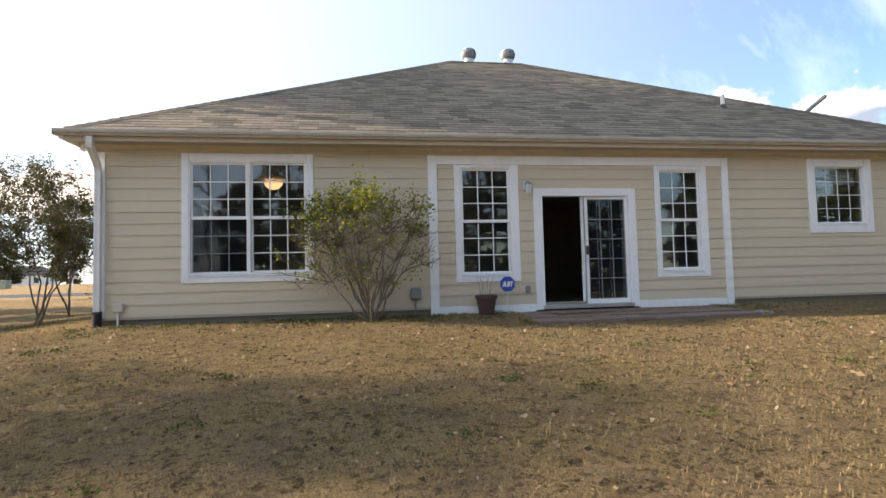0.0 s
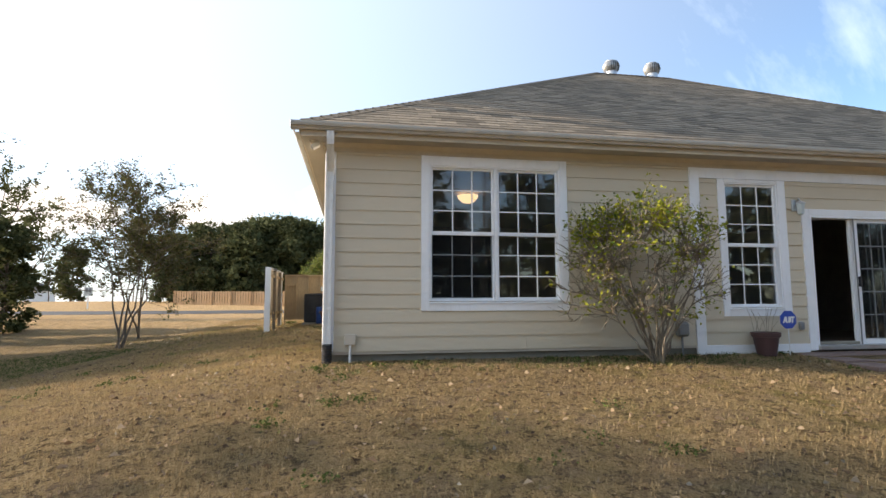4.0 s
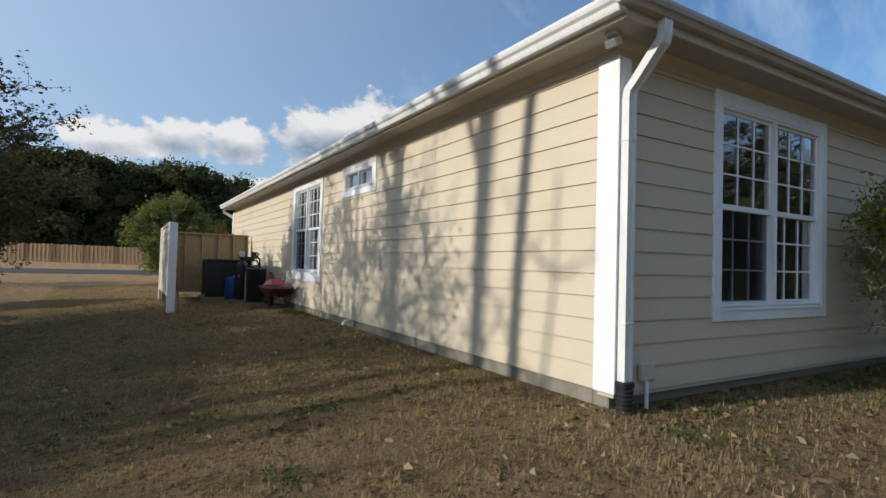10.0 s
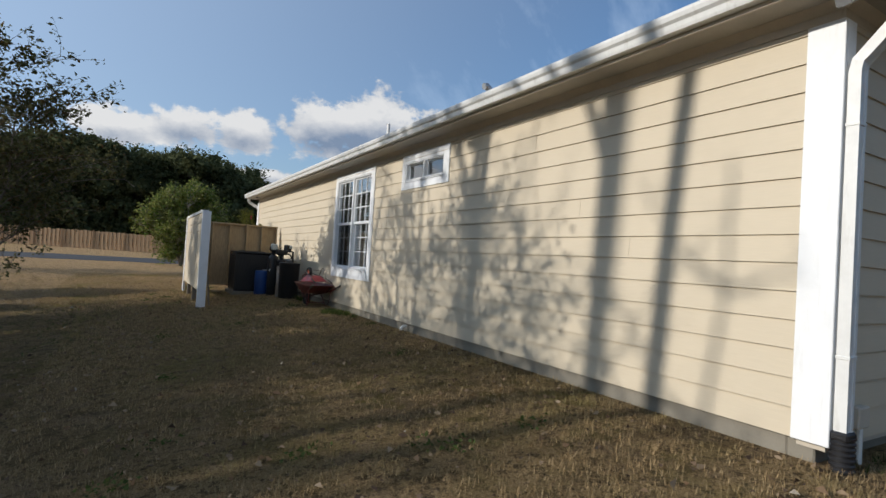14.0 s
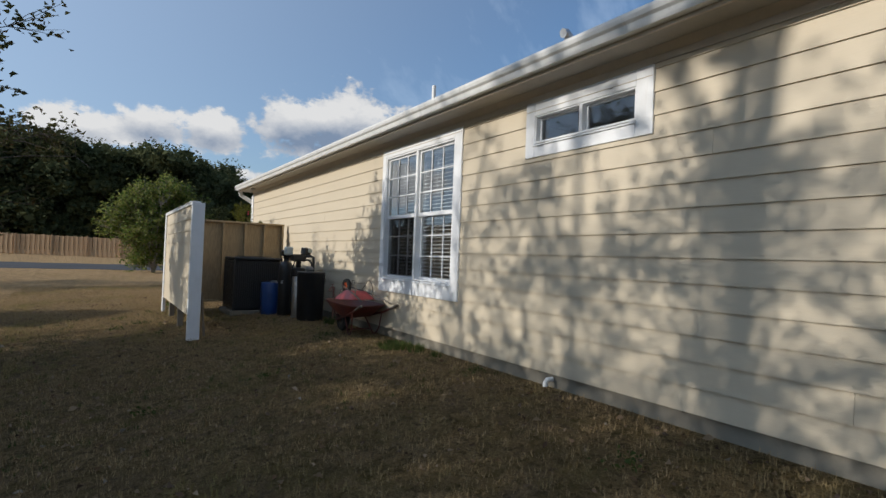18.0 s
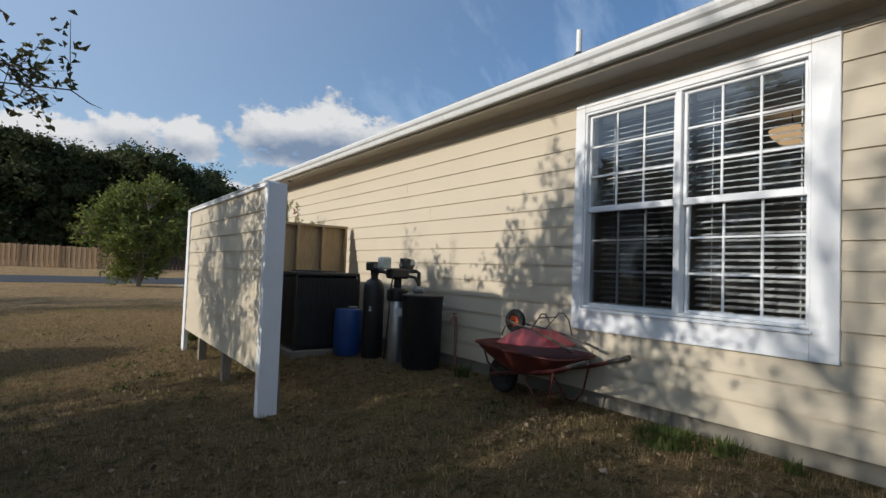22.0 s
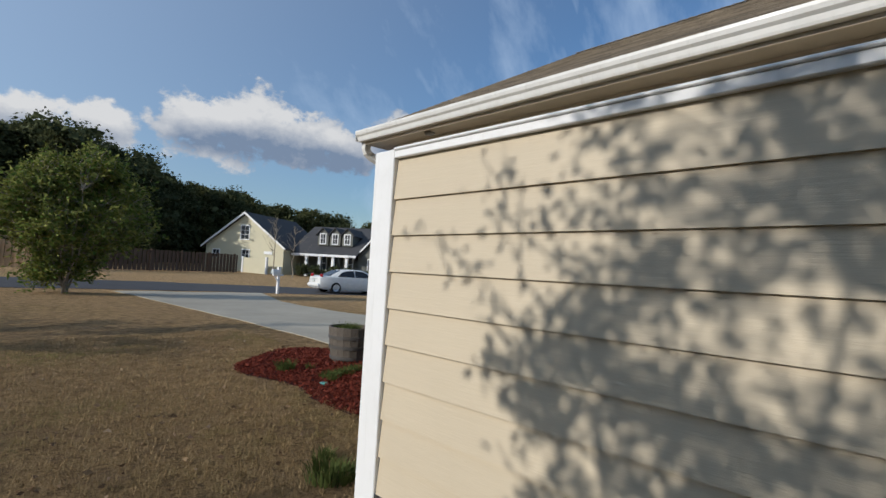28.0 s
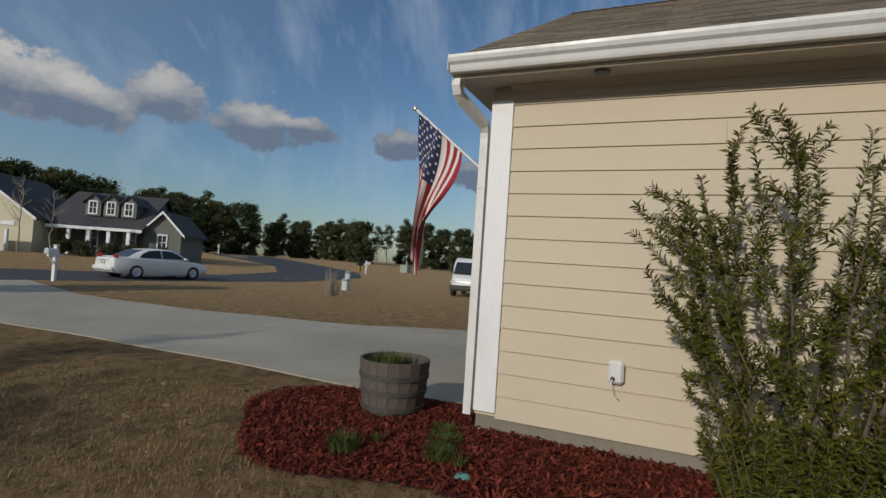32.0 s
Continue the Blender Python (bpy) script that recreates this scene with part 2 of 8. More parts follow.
def shingle_mat():
    k = Mat("brown_asphalt_shingle")
    tab = k.n.new("ShaderNodeTexBrick")
    k.set(tab, "Vector", k.vec((1, 1, 1), src=k.n.new("ShaderNodeUVMap").outputs[0]))
    tab.offset, tab.squash = 0.37, 1.0
    for i, v in (("Scale", 1.0), ("Mortar Size", 0.004), ("Brick Width", 0.31), ("Row Height", 0.145), ("Bias", -0.2)):
        tab.inputs[i].default_value = v
    tab.inputs["Color1"].default_value, tab.inputs["Color2"].default_value, tab.inputs["Mortar"].default_value = (0.285, 0.235, 0.175, 1), (0.05, 0.042, 0.033, 1), (0.064, 0.054, 0.043, 1)
    big, grit, blot = k.noise(0.35, 5, 0.6), k.noise(120, 4, 0.75), k.noise(9, 5, 0.75)
    col = k.mix(k.ramp(blot, 0.48, 0.66, 0, 0.35), tab.outputs[0], (0.205, 0.166, 0.122))
    col = k.mix(k.ramp(k.noise(16, 4, 0.7), 0.55, 0.68, 0, 0.7), col, (0.07, 0.06, 0.052))
    col = k.mix(k.ramp(big, 0.42, 0.7, 0, 0.4), col, (0.095, 0.081, 0.066))
    col = k.mix(k.ramp(grit, 0.35, 0.75, 0.0, 0.45), col, (0.215, 0.183, 0.142))
    k.bump(grit, 0.004, 0.8)
    return k.done(col, 0.92, spec=0.2)


M_SHINGLE = shingle_mat()


def lawn_mat():
    k = Mat("dormant_lawn")
    big, mid, clump = k.noise(0.22, 5, 0.6), k.noise(1.3, 6, 0.7), k.noise(8.5, 6, 0.75)
    fine_n, hair = k.noise(34, 6, 0.8), k.noise(95, 4, 0.75, k.vec((1, 0.3, 1), (0, 0, 35)))
    hair2 = k.noise(95, 4, 0.75, k.vec((0.3, 1, 1), (0, 0, 20)))
    straw, tan, brown, dark, green = (0.69, 0.492, 0.258), (0.465, 0.325, 0.163), (0.25, 0.165, 0.082), (0.048, 0.033, 0.021), (0.21, 0.185, 0.045)
    col = k.mix(k.ramp(fine_n, 0.36, 0.60), brown, tan)
    col = k.mix(k.ramp(hair, 0.47, 0.66, 0, 0.85), col, straw)
    col = k.mix(k.ramp(hair2, 0.50, 0.68, 0, 0.7), col, straw)
    col = k.mix(k.ramp(clump, 0.39, 0.49, 0.74, 0.0), col, dark)
    col = k.mix(k.ramp(k.noise(22, 5, 0.75), 0.37, 0.45, 0.8, 0.0), col, dark)
    col = k.mix(k.ramp(k.noise(0.75, 5, 0.7), 0.54, 0.68, 0, 0.42), col, (0.19, 0.135, 0.10))
    col = k.mix(k.ramp(k.noise(2.1, 4, 0.6), 0.50, 0.68, 0, 0.45), col, (0.30, 0.215, 0.16))
    col = k.mix(k.ramp(mid, 0.52, 0.74, 0, 0.55), col, brown)
    moss = k.math("MULTIPLY", k.ramp(big, 0.48, 0.66, 0, 1), k.ramp(k.noise(3.5, 5, 0.7), 0.47, 0.60, 0, 0.8))
    col = k.mix(moss, col, green)
    # green-brown turf beside the house, with the shade there darkened into the colour
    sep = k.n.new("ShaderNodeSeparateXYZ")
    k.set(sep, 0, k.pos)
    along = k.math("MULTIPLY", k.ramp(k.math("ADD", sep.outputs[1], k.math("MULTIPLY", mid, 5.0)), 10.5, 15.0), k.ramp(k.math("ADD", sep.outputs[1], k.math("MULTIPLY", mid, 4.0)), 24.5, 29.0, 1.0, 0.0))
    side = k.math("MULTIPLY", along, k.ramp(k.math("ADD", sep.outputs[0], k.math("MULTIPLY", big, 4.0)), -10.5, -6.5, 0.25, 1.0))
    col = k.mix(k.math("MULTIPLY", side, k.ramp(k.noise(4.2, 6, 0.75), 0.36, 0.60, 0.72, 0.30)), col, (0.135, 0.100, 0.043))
    # the front lawn is paler and fully dormant
    front = k.ramp(k.math("ADD", sep.outputs[1], k.math("MULTIPLY", big, 9.0)), 26.0, 33.0, 0, 1.0)
    col = k.mix(k.math("MULTIPLY", front, k.ramp(fine_n, 0.36, 0.62, 0.15, 0.75)), col, (0.70, 0.45, 0.225))
    col = k.mix(k.math("MULTIPLY", front, k.ramp(k.noise(5.0, 6, 0.75), 0.38, 0.54, 0.7, 0.0)), col, (0.15, 0.095, 0.05))
    k.bump(clump, 0.06, 1.0)
    k.bump(fine_n, 0.03, 1.0)
    return k.done(col, 0.95, spec=0.1)


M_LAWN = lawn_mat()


def blade_mat(name, a, b, c=None, rough=0.8):
    """Leaves and blades: each piece takes its own shade; light shines through a little."""
    k = Mat(name)
    r = k.island()
    col = k.mix(k.ramp(r, 0.0, 1.0), a, b)
    if c:
        col = k.mix(k.ramp(k.noise(0.6, 4), 0.5, 0.7, 0, 0.9), col, c)
    k.done(col, rough, spec=0.14)
    t = k.n.new("ShaderNodeBsdfTranslucent")
    k.set(t, 0, col)
    m = k.n.new("ShaderNodeMixShader")
    m.inputs[0].default_value = 0.3
    k.l.new(k.b.outputs[0], m.inputs[1]), k.l.new(t.outputs[0], m.inputs[2]), k.l.new(m.outputs[0], k.out.inputs[0])
    return k.m


M_STRAW = blade_mat("straw_blades", (0.565, 0.412, 0.222), (0.195, 0.132, 0.068), (0.265, 0.228, 0.085))
M_WEED = blade_mat("green_weed", (0.055, 0.082, 0.022), (0.115, 0.14, 0.042))
M_DEADLEAF = blade_mat("dead_leaves", (0.19, 0.115, 0.065), (0.40, 0.30, 0.20))


def bark_mat(name, c):
    k = Mat(name)
    v = k.noise(9, 6, 0.7, k.vec((3, 3, 0.7)))
    col = k.mix(k.ramp(v, 0.35, 0.65), tuple(x * 0.5 for x in c), tuple(x * 1.25 for x in c))
    k.bump(v, 0.02, 0.8)
    return k.done(col, 0.9)


M_BARK = bark_mat("grey_brown_bark", (0.16, 0.125, 0.095))
M_BARK_PALE = bark_mat("pale_twig_bark", (0.33, 0.28, 0.215))
M_BARK_SHRUB = bark_mat("shrub_twig_bark", (0.21, 0.17, 0.125))
M_BARK_DARK = bark_mat("dark_bark", (0.075, 0.06, 0.05))
M_LEAF_DARK = blade_mat("dark_evergreen_leaves", (0.045, 0.058, 0.026), (0.125, 0.140, 0.066))
M_LEAF_PINE = blade_mat("pine_green_leaves", (0.045, 0.058, 0.022), (0.105, 0.118, 0.042))
M_LEAF_OLIVE = blade_mat("olive_green_leaves", (0.050, 0.062, 0.024), (0.125, 0.130, 0.055))
M_LEAF_BUSH = blade_mat("fresh_green_leaves", (0.060, 0.115, 0.022), (0.15, 0.21, 0.045))
M_LEAF_YELLOW = blade_mat("yellow_green_leaves", (0.17, 0.20, 0.020), (0.36, 0.355, 0.040))
M_LEAF_BROWN = blade_mat("brown_autumn_leaves", (0.13, 0.075, 0.035), (0.10, 0.095, 0.035))
M_LEAF_DRY = blade_mat("dark_dry_leaves", (0.085, 0.056, 0.04), (0.20, 0.135, 0.09))
M_LEAF_SHRUB = blade_mat("olive_shrub_leaves", (0.115, 0.150, 0.034), (0.30, 0.305, 0.085))
M_LEAF_LIGHT = blade_mat("light_olive_leaves", (0.060, 0.066, 0.026), (0.150, 0.140, 0.058))
M_LEAF_BOTTLE = blade_mat("bottlebrush_leaves", (0.055, 0.070, 0.010), (0.165, 0.165, 0.027))


def glass_mat(name, tint=(0.80, 0.83, 0.84), gloss=1.0, veiling=0.02):
    k = Mat(name)
    fr = k.n.new("ShaderNodeFresnel")
    fr.inputs[0].default_value = 1.5
    wav = k.noise(1.1, 2)
    g, t, m = k.n.new("ShaderNodeBsdfGlossy"), k.n.new("ShaderNodeBsdfTransparent"), k.n.new("ShaderNodeMixShader")
    g.inputs["Roughness"].default_value = 0.02
    g.inputs[0].default_value = (0.92, 0.96, 1.0, 1)
    t.inputs[0].default_value = (*tint, 1)
    b = k.n.new("ShaderNodeBump")
    b.inputs["Strength"].default_value, b.inputs["Distance"].default_value = 0.05, 0.02
    k.l.new(wav, b.inputs["Height"]), k.l.new(b.outputs[0], g.inputs["Normal"])
    k.set(m, 0, k.math("MULTIPLY", fr.outputs[0], gloss))
    # a pale diffuse film stands in for veiling reflections, a little thicker in blotches
    film, haze_ = k.n.new("ShaderNodeBsdfDiffuse"), k.n.new("ShaderNodeMixShader")
    film.inputs[0].default_value = (0.42, 0.43, 0.44, 1)
    k.set(haze_, 0, k.ramp(k.noise(2.5, 5, 0.7), 0.3, 0.75, veiling * 0.6, veiling * 1.5))
    k.l.new(t.outputs[0], haze_.inputs[1]), k.l.new(film.outputs[0], haze_.inputs[2])
    k.l.new(haze_.outputs[0], m.inputs[1]), k.l.new(g.outputs[0], m.inputs[2]), k.l.new(m.outputs[0], k.out.inputs[0])
    return k.m


M_GLASS = glass_mat("window_glass", gloss=3.0)
M_SCREEN = glass_mat("insect_mesh", (0.46, 0.46, 0.47), 0.12, 0.010)
M_CLEAR = Mat("clear_glass_body")
clear_t = M_CLEAR.n.new("ShaderNodeBsdfTransparent")
clear_t.inputs[0].default_value = (0.95, 0.97, 0.97, 1)
M_CLEAR.l.new(clear_t.outputs[0], M_CLEAR.out.inputs[0])
M_CLEAR = M_CLEAR.m
M_ROOM = plain("interior_paint", (0.33, 0.30, 0.26), 0.8)
M_CARPET = plain("interior_floor", (0.22, 0.17, 0.12), 0.8)
M_CEIL = plain("interior_ceiling", (0.38, 0.37, 0.35), 0.85)
M_TIMBER = None


def wood_mat(name, c, stretch=(6, 6, 0.5), rough=0.75):
    k = Mat(name)
    g, big = k.noise(14, 6, 0.65, k.vec(stretch)), k.noise(1.7, 4)
    col = k.mix(k.ramp(g, 0.35, 0.66), tuple(x * 0.62 for x in c), tuple(x * 1.15 for x in c))
    col = k.mix(k.ramp(big, 0.45, 0.75, 0, 0.4), col, tuple(x * 0.7 for x in c))
    col = k.mix(k.ramp(k.rand(), 0, 1, 0, 0.35), col, tuple(x * 0.66 for x in c))
    k.bump(g, 0.003, 0.6)
    return k.done(col, rough)


M_TIMBER = wood_mat("raw_tan_timber", (0.50, 0.37, 0.21))
M_POSTWOOD = wood_mat("weathered_post_wood", (0.26, 0.22, 0.17))
M_FENCEWOOD = wood_mat("cedar_fence_wood", (0.52, 0.34, 0.19))
# fence wood with the unlit run's shade painted into its base colour
M_FENCE_SHADED = wood_mat("shaded_dark_fence_wood", (0.12, 0.075, 0.05))
M_BARREL = wood_mat("grey_barrel_oak", (0.125, 0.105, 0.085), (6, 6, 1.2))
M_BLACK = plain("black_plastic", (0.016, 0.016, 0.018), 0.42, vary=0.2, bump=0.0)
M_RUBBER = plain("black_rubber", (0.012, 0.012, 0.012), 0.75, vary=0.25)
M_DARKMETAL = plain("dark_painted_steel", (0.045, 0.046, 0.048), 0.45, 0.3)
M_STEEL = plain("galvanised_steel", (0.52, 0.53, 0.54), 0.38, 0.85, vary=0.12)
M_VANE = plain("dull_aluminium_vane", (0.40, 0.40, 0.39), 0.5, 0.6, vary=0.2)
M_GREYBOX = plain("grey_plastic_box", (0.20, 0.205, 0.21), 0.5)
M_PALEBOX = plain("pale_grey_plastic", (0.48, 0.53, 0.52), 0.5)
M_BLUE = plain("blue_plastic_drum", (0.012, 0.055, 0.20), 0.4, vary=0.12)
M_PVC = plain("white_pvc", (0.72, 0.72, 0.70), 0.4, vary=0.07)
M_RUSTRED = plain("rusty_red_paint", (0.115, 0.025, 0.020), 0.55, vary=0.4, scale=9)
M_TRAYRED = plain("faded_red_paint", (0.36, 0.055, 0.055), 0.42, vary=0.25, scale=6)
M_ORANGE = plain("orange_red_hub", (0.55, 0.09, 0.02), 0.45)
M_COPPER = plain("rusty_pipe", (0.30, 0.14, 0.10), 0.6, vary=0.35, scale=15)
M_TERRA = plain("dark_plum_clay", (0.075, 0.035, 0.035), 0.55)


# ---- shapes ----
def thing(name, m=None, label="", category="", group="", kind=""):
    ob = new(name)
    ob.empty_display_size = 0.1
    if m is not None:
        ob.matrix_basis = m
    return tagged(ob, label, category, group, kind)


class Geo:
    """Gathers corners and faces of one mesh."""

    def __init__(self):
        self.v, self.f, self.smooth = [], [], False

    def add(self, vs, fs):
        k = len(self.v)
        self.v += [tuple(p) for p in vs]
        self.f += [tuple(i + k for i in f) for f in fs]
        return self

    def box(self, a, b, bev=0.0, m=None):
        """A box between two corners, its edges cut off by bev."""
        lo, hi = [min(p, q) for p, q in zip(a, b)], [max(p, q) for p, q in zip(a, b)]
        bev = min(bev, 0.45 * min(h - l for l, h in zip(lo, hi)))
        vs, fs = [], []
        if bev <= 0:
            vs = [(x, y, z) for x in (lo[0], hi[0]) for y in (lo[1], hi[1]) for z in (lo[2], hi[2])]
            fs = [(0, 1, 3, 2), (4, 6, 7, 5), (0, 4, 5, 1), (2, 3, 7, 6), (0, 2, 6, 4), (1, 5, 7, 3)]
        else:
            idx = {}
            for i in (0, 1):
                for j in (0, 1):
                    for k in (0, 1):
                        c = [(lo, hi)[s][n] for n, s in enumerate((i, j, k))]
                        ins = [c[n] + (bev if s == 0 else -bev) for n, s in enumerate((i, j, k))]
                        for n in range(3):
                            p = list(ins)
                            p[n] = c[n]
                            idx[(i, j, k, n)] = len(vs)
                            vs.append(p)
            def q(*ks):
                return tuple(idx[k] for k in ks)
            for n in range(3):
                o = [x for x in range(3) if x != n]
                for s in (0, 1):
                    ks = []
                    for u, w in ((0, 0), (1, 0), (1, 1), (0, 1)):
                        c = [0, 0, 0]
                        c[n], c[o[0]], c[o[1]] = s, u, w
                        ks.append((*c, n))
                    fs.append(q(*ks))
                for u in (0, 1):
                    for w in (0, 1):
                        c0, c1 = [0, 0, 0], [0, 0, 0]
                        c0[n], c1[n] = 0, 1
                        c0[o[0]] = c1[o[0]] = u
                        c0[o[1]] = c1[o[1]] = w
                        fs.append(q((*c0, o[0]), (*c1, o[0]), (*c1, o[1]), (*c0, o[1])))
            for i in (0, 1):
                for j in (0, 1):
                    for k in (0, 1):
                        fs.append(q((i, j, k, 0), (i, j, k, 1), (i, j, k, 2)))
        if m is not None:
            vs = [m @ Vector(p) for p in vs]
        return self.add(vs, fs)

    def tube(self, pts, radii, n=8, caps=True):
        """A round bar along points; radii: one number or one for each point."""
        pts = [Vector(p) for p in pts]
        radii = [radii] * len(pts) if isinstance(radii, (int, float)) else radii
        vs, fs = [], []
        side = None
        for i, p in enumerate(pts):
            d = (pts[min(i + 1, len(pts) - 1)] - pts[max(i - 1, 0)]).normalized()
            if side is None:
                side = d.orthogonal().normalized()
            side = (side - d * side.dot(d))
            side = side.normalized() if side.length > 1e-6 else d.orthogonal().normalized()
            up = d.cross(side)
            vs += [p + (side * math.cos(a) + up * math.sin(a)) * radii[i] for a in (2 * math.pi * k / n for k in range(n))]
        for i in range(len(pts) - 1):
            for k in range(n):
                fs.append((i * n + k, i * n + (k + 1) % n, (i + 1) * n + (k + 1) % n, (i + 1) * n + k))
        if caps:
            fs += [tuple(range(n))[::-1], tuple((len(pts) - 1) * n + k for k in range(n))]
        self.smooth = True
        return self.add(vs, fs)

    def lathe(self, prof, n=24, m=None, caps=True):
        """Turns a profile of (radius, height) round z."""
        vs, fs = [], []
        for r, z in prof:
            vs += [Vector((r * math.cos(2 * math.pi * k / n), r * math.sin(2 * math.pi * k / n), z)) for k in range(n)]
        for i in range(len(prof) - 1):
            for k in range(n):
                fs.append((i * n + k, i * n + (k + 1) % n, (i + 1) * n + (k + 1) % n, (i + 1) * n + k))
        if caps:
            fs += [tuple(range(n))[::-1], tuple((len(prof) - 1) * n + k for k in range(n))]
        if m is not None:
            vs = [m @ p for p in vs]
        self.smooth = True
        return self.add(vs, fs)

    def prism(self, prof, axis, a, b, closed=True):
        """Draws a flat outline out along an axis; the outline's two numbers are the other axes in order."""
        o = [x for x in range(3) if x != axis]
        vs = []
        for s in (a, b):
            for p in prof:
                c = [0, 0, 0]
                c[axis], c[o[0]], c[o[1]] = s, p[0], p[1]
                vs.append(c)
        n = len(prof)
        fs = [(k, (k + 1) % n, n + (k + 1) % n, n + k) for k in range(n if closed else n - 1)]
        if closed:
            fs += [tuple(range(n))[::-1], tuple(range(n, 2 * n))]
        return self.add(vs, fs)

    def mesh(self, name, mat):
        me = bpy.data.meshes.new(name)
        me.from_pydata(self.v, [], self.f)
        bm = bmesh.new()
        bm.from_mesh(me)
        if len(bm.faces) < 60000:
            bmesh.ops.recalc_face_normals(bm, faces=bm.faces)
        bm.to_mesh(me)
        bm.free()
        if self.smooth:
            me.shade_smooth()
            me.set_sharp_from_angle(angle=radians(38))
        me.materials.append(mat)
        return me

    def part(self, name, mat, parent=None, label="", kind=""):
        ob = new(name, self.mesh(name, mat))
        ob.parent = parent
        return tagged(ob, label, kind=kind)


def shell(name, mat, verts, faces, parent=None, uv=None):
    g = Geo().add(verts, faces)
    return g.part(name, mat, parent)


def raw_mesh(name, mat, verts, sizes, smooth=False):
    """A large mesh from arrays: verts (n, 3), faces of one size each made of consecutive corners."""
    me = bpy.data.meshes.new(name)
    verts = np.asarray(verts, dtype=np.float32)
    n = len(verts) // sizes
    me.vertices.add(len(verts))
    me.vertices.foreach_set("co", verts.ravel())
    me.loops.add(n * sizes)
    me.loops.foreach_set("vertex_index", np.arange(n * sizes, dtype=np.int32))
    me.polygons.add(n)
    me.polygons.foreach_set("loop_start", np.arange(0, n * sizes, sizes, dtype=np.int32))
    me.update(calc_edges=True)
    me.materials.append(mat)
    return me


SKEW = pose(0, 0, 0, 0, 0, -90)        # turns a thing that faces -y so that it faces -x


def smooth_step(a, b, x):
    t = np.clip((np.asarray(x, dtype=float) - a) / (b - a), 0, 1)
    return t * t * (3 - 2 * t)


# ---- the lie of the land ----
HX0, HX1, HY0, HY1 = -4.12, 11.75, 8.88, 26.085     # the house's outer walls


def height(x, y):
    """The lawn's height: a raised pad round the house that falls to the back and the side."""
    x, y = np.asarray(x, dtype=float), np.asarray(y, dtype=float)
    dx = np.maximum(np.maximum(HX0 - x, x - HX1), 0)
    dy = np.maximum(np.maximum(HY0 - y, y - HY1), 0)
    d = np.hypot(dx, dy)
    back_z = np.interp(d, [0, 0.8, 1.4, 2.4, 3.1, 4.3, 6, 9, 15, 40], [0.11, 0.08, 0.005, -0.10, -0.18, -0.30, -0.50, -0.72, -0.85, -0.6])
    front_z = 0.12 - 0.036 * np.clip(-4.5 - x, 0, 5)
    s = smooth_step(15, 30, y)
    z = back_z * (1 - s) + front_z * s
    far = smooth_step(26, 40, y)
    z = z * (1 - far) + (-0.05 + 0.031 * np.clip(y - 46, 0, 34)) * far
    z = z + 0.012 * np.sin(1.7 * x + 0.6 * y) * np.cos(1.3 * y - 0.4 * x) * np.clip(d, 0, 1)
    return z


def ground_z(x, y):
    return float(height(x, y))


# ---- ground ----
def ground_mesh():
    xs = np.unique(np.concatenate([np.arange(-16, 14, 0.35), np.arange(-60, 60, 4.0), np.arange(-600, 601, 60.0)]))
    ys = np.unique(np.concatenate([np.arange(-5, 48, 0.35), np.arange(-60, 110, 4.0), np.arange(-600, 601, 60.0)]))
    gx, gy = np.meshgrid(xs, ys, indexing="ij")
    gz = height(gx, gy)
    v = np.stack([gx, gy, gz], -1).reshape(-1, 3)
    ny = len(ys)
    fs = []
    for i in range(len(xs) - 1):
        for j in range(ny - 1):
            k = i * ny + j
            fs.append((k, k + ny, k + ny + 1, k + 1))
    me = bpy.data.meshes.new("ground")
    me.from_pydata(v.tolist(), [], fs)
    me.shade_smooth()
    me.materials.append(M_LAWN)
    return tagged(new("ground", me), "dry tan winter lawn with scattered green patches", "ground", kind="structure")


ground_mesh()


def strip(name, mat, pts_l, pts_r, up, label, category, thick=0.06, steps=24):
    """A paved band between two lines on the ground."""
    def line(pts, u):
        u = u * (len(pts) - 1)
        i = min(int(u), len(pts) - 2)
        a, b = pts[i], pts[i + 1]
        return a[0] + (b[0] - a[0]) * (u - i), a[1] + (b[1] - a[1]) * (u - i)
    g, cross = Geo(), 9
    for i in range(steps + 1):
        l, r = line(pts_l, i / steps), line(pts_r, i / steps)
        for j in range(cross):
            x, y = l[0] + (r[0] - l[0]) * j / (cross - 1), l[1] + (r[1] - l[1]) * j / (cross - 1)
            g.v.append((x, y, ground_z(x, y) + up))
        for j in (0, cross - 1):
            p = g.v[i * (cross + 2) + j]
            g.v.append((p[0], p[1], p[2] - thick))
    w = cross + 2
    for i in range(steps):
        for j in range(cross - 1):
            g.f.append((i * w + j, (i + 1) * w + j, (i + 1) * w + j + 1, i * w + j + 1))
        g.f += [(i * w, i * w + cross, (i + 1) * w + cross, (i + 1) * w), (i * w + cross - 1, (i + 1) * w + cross - 1, (i + 1) * w + cross + 1, i * w + cross + 1)]
    return tagged(g.part(name, mat), label, category, kind="structure")


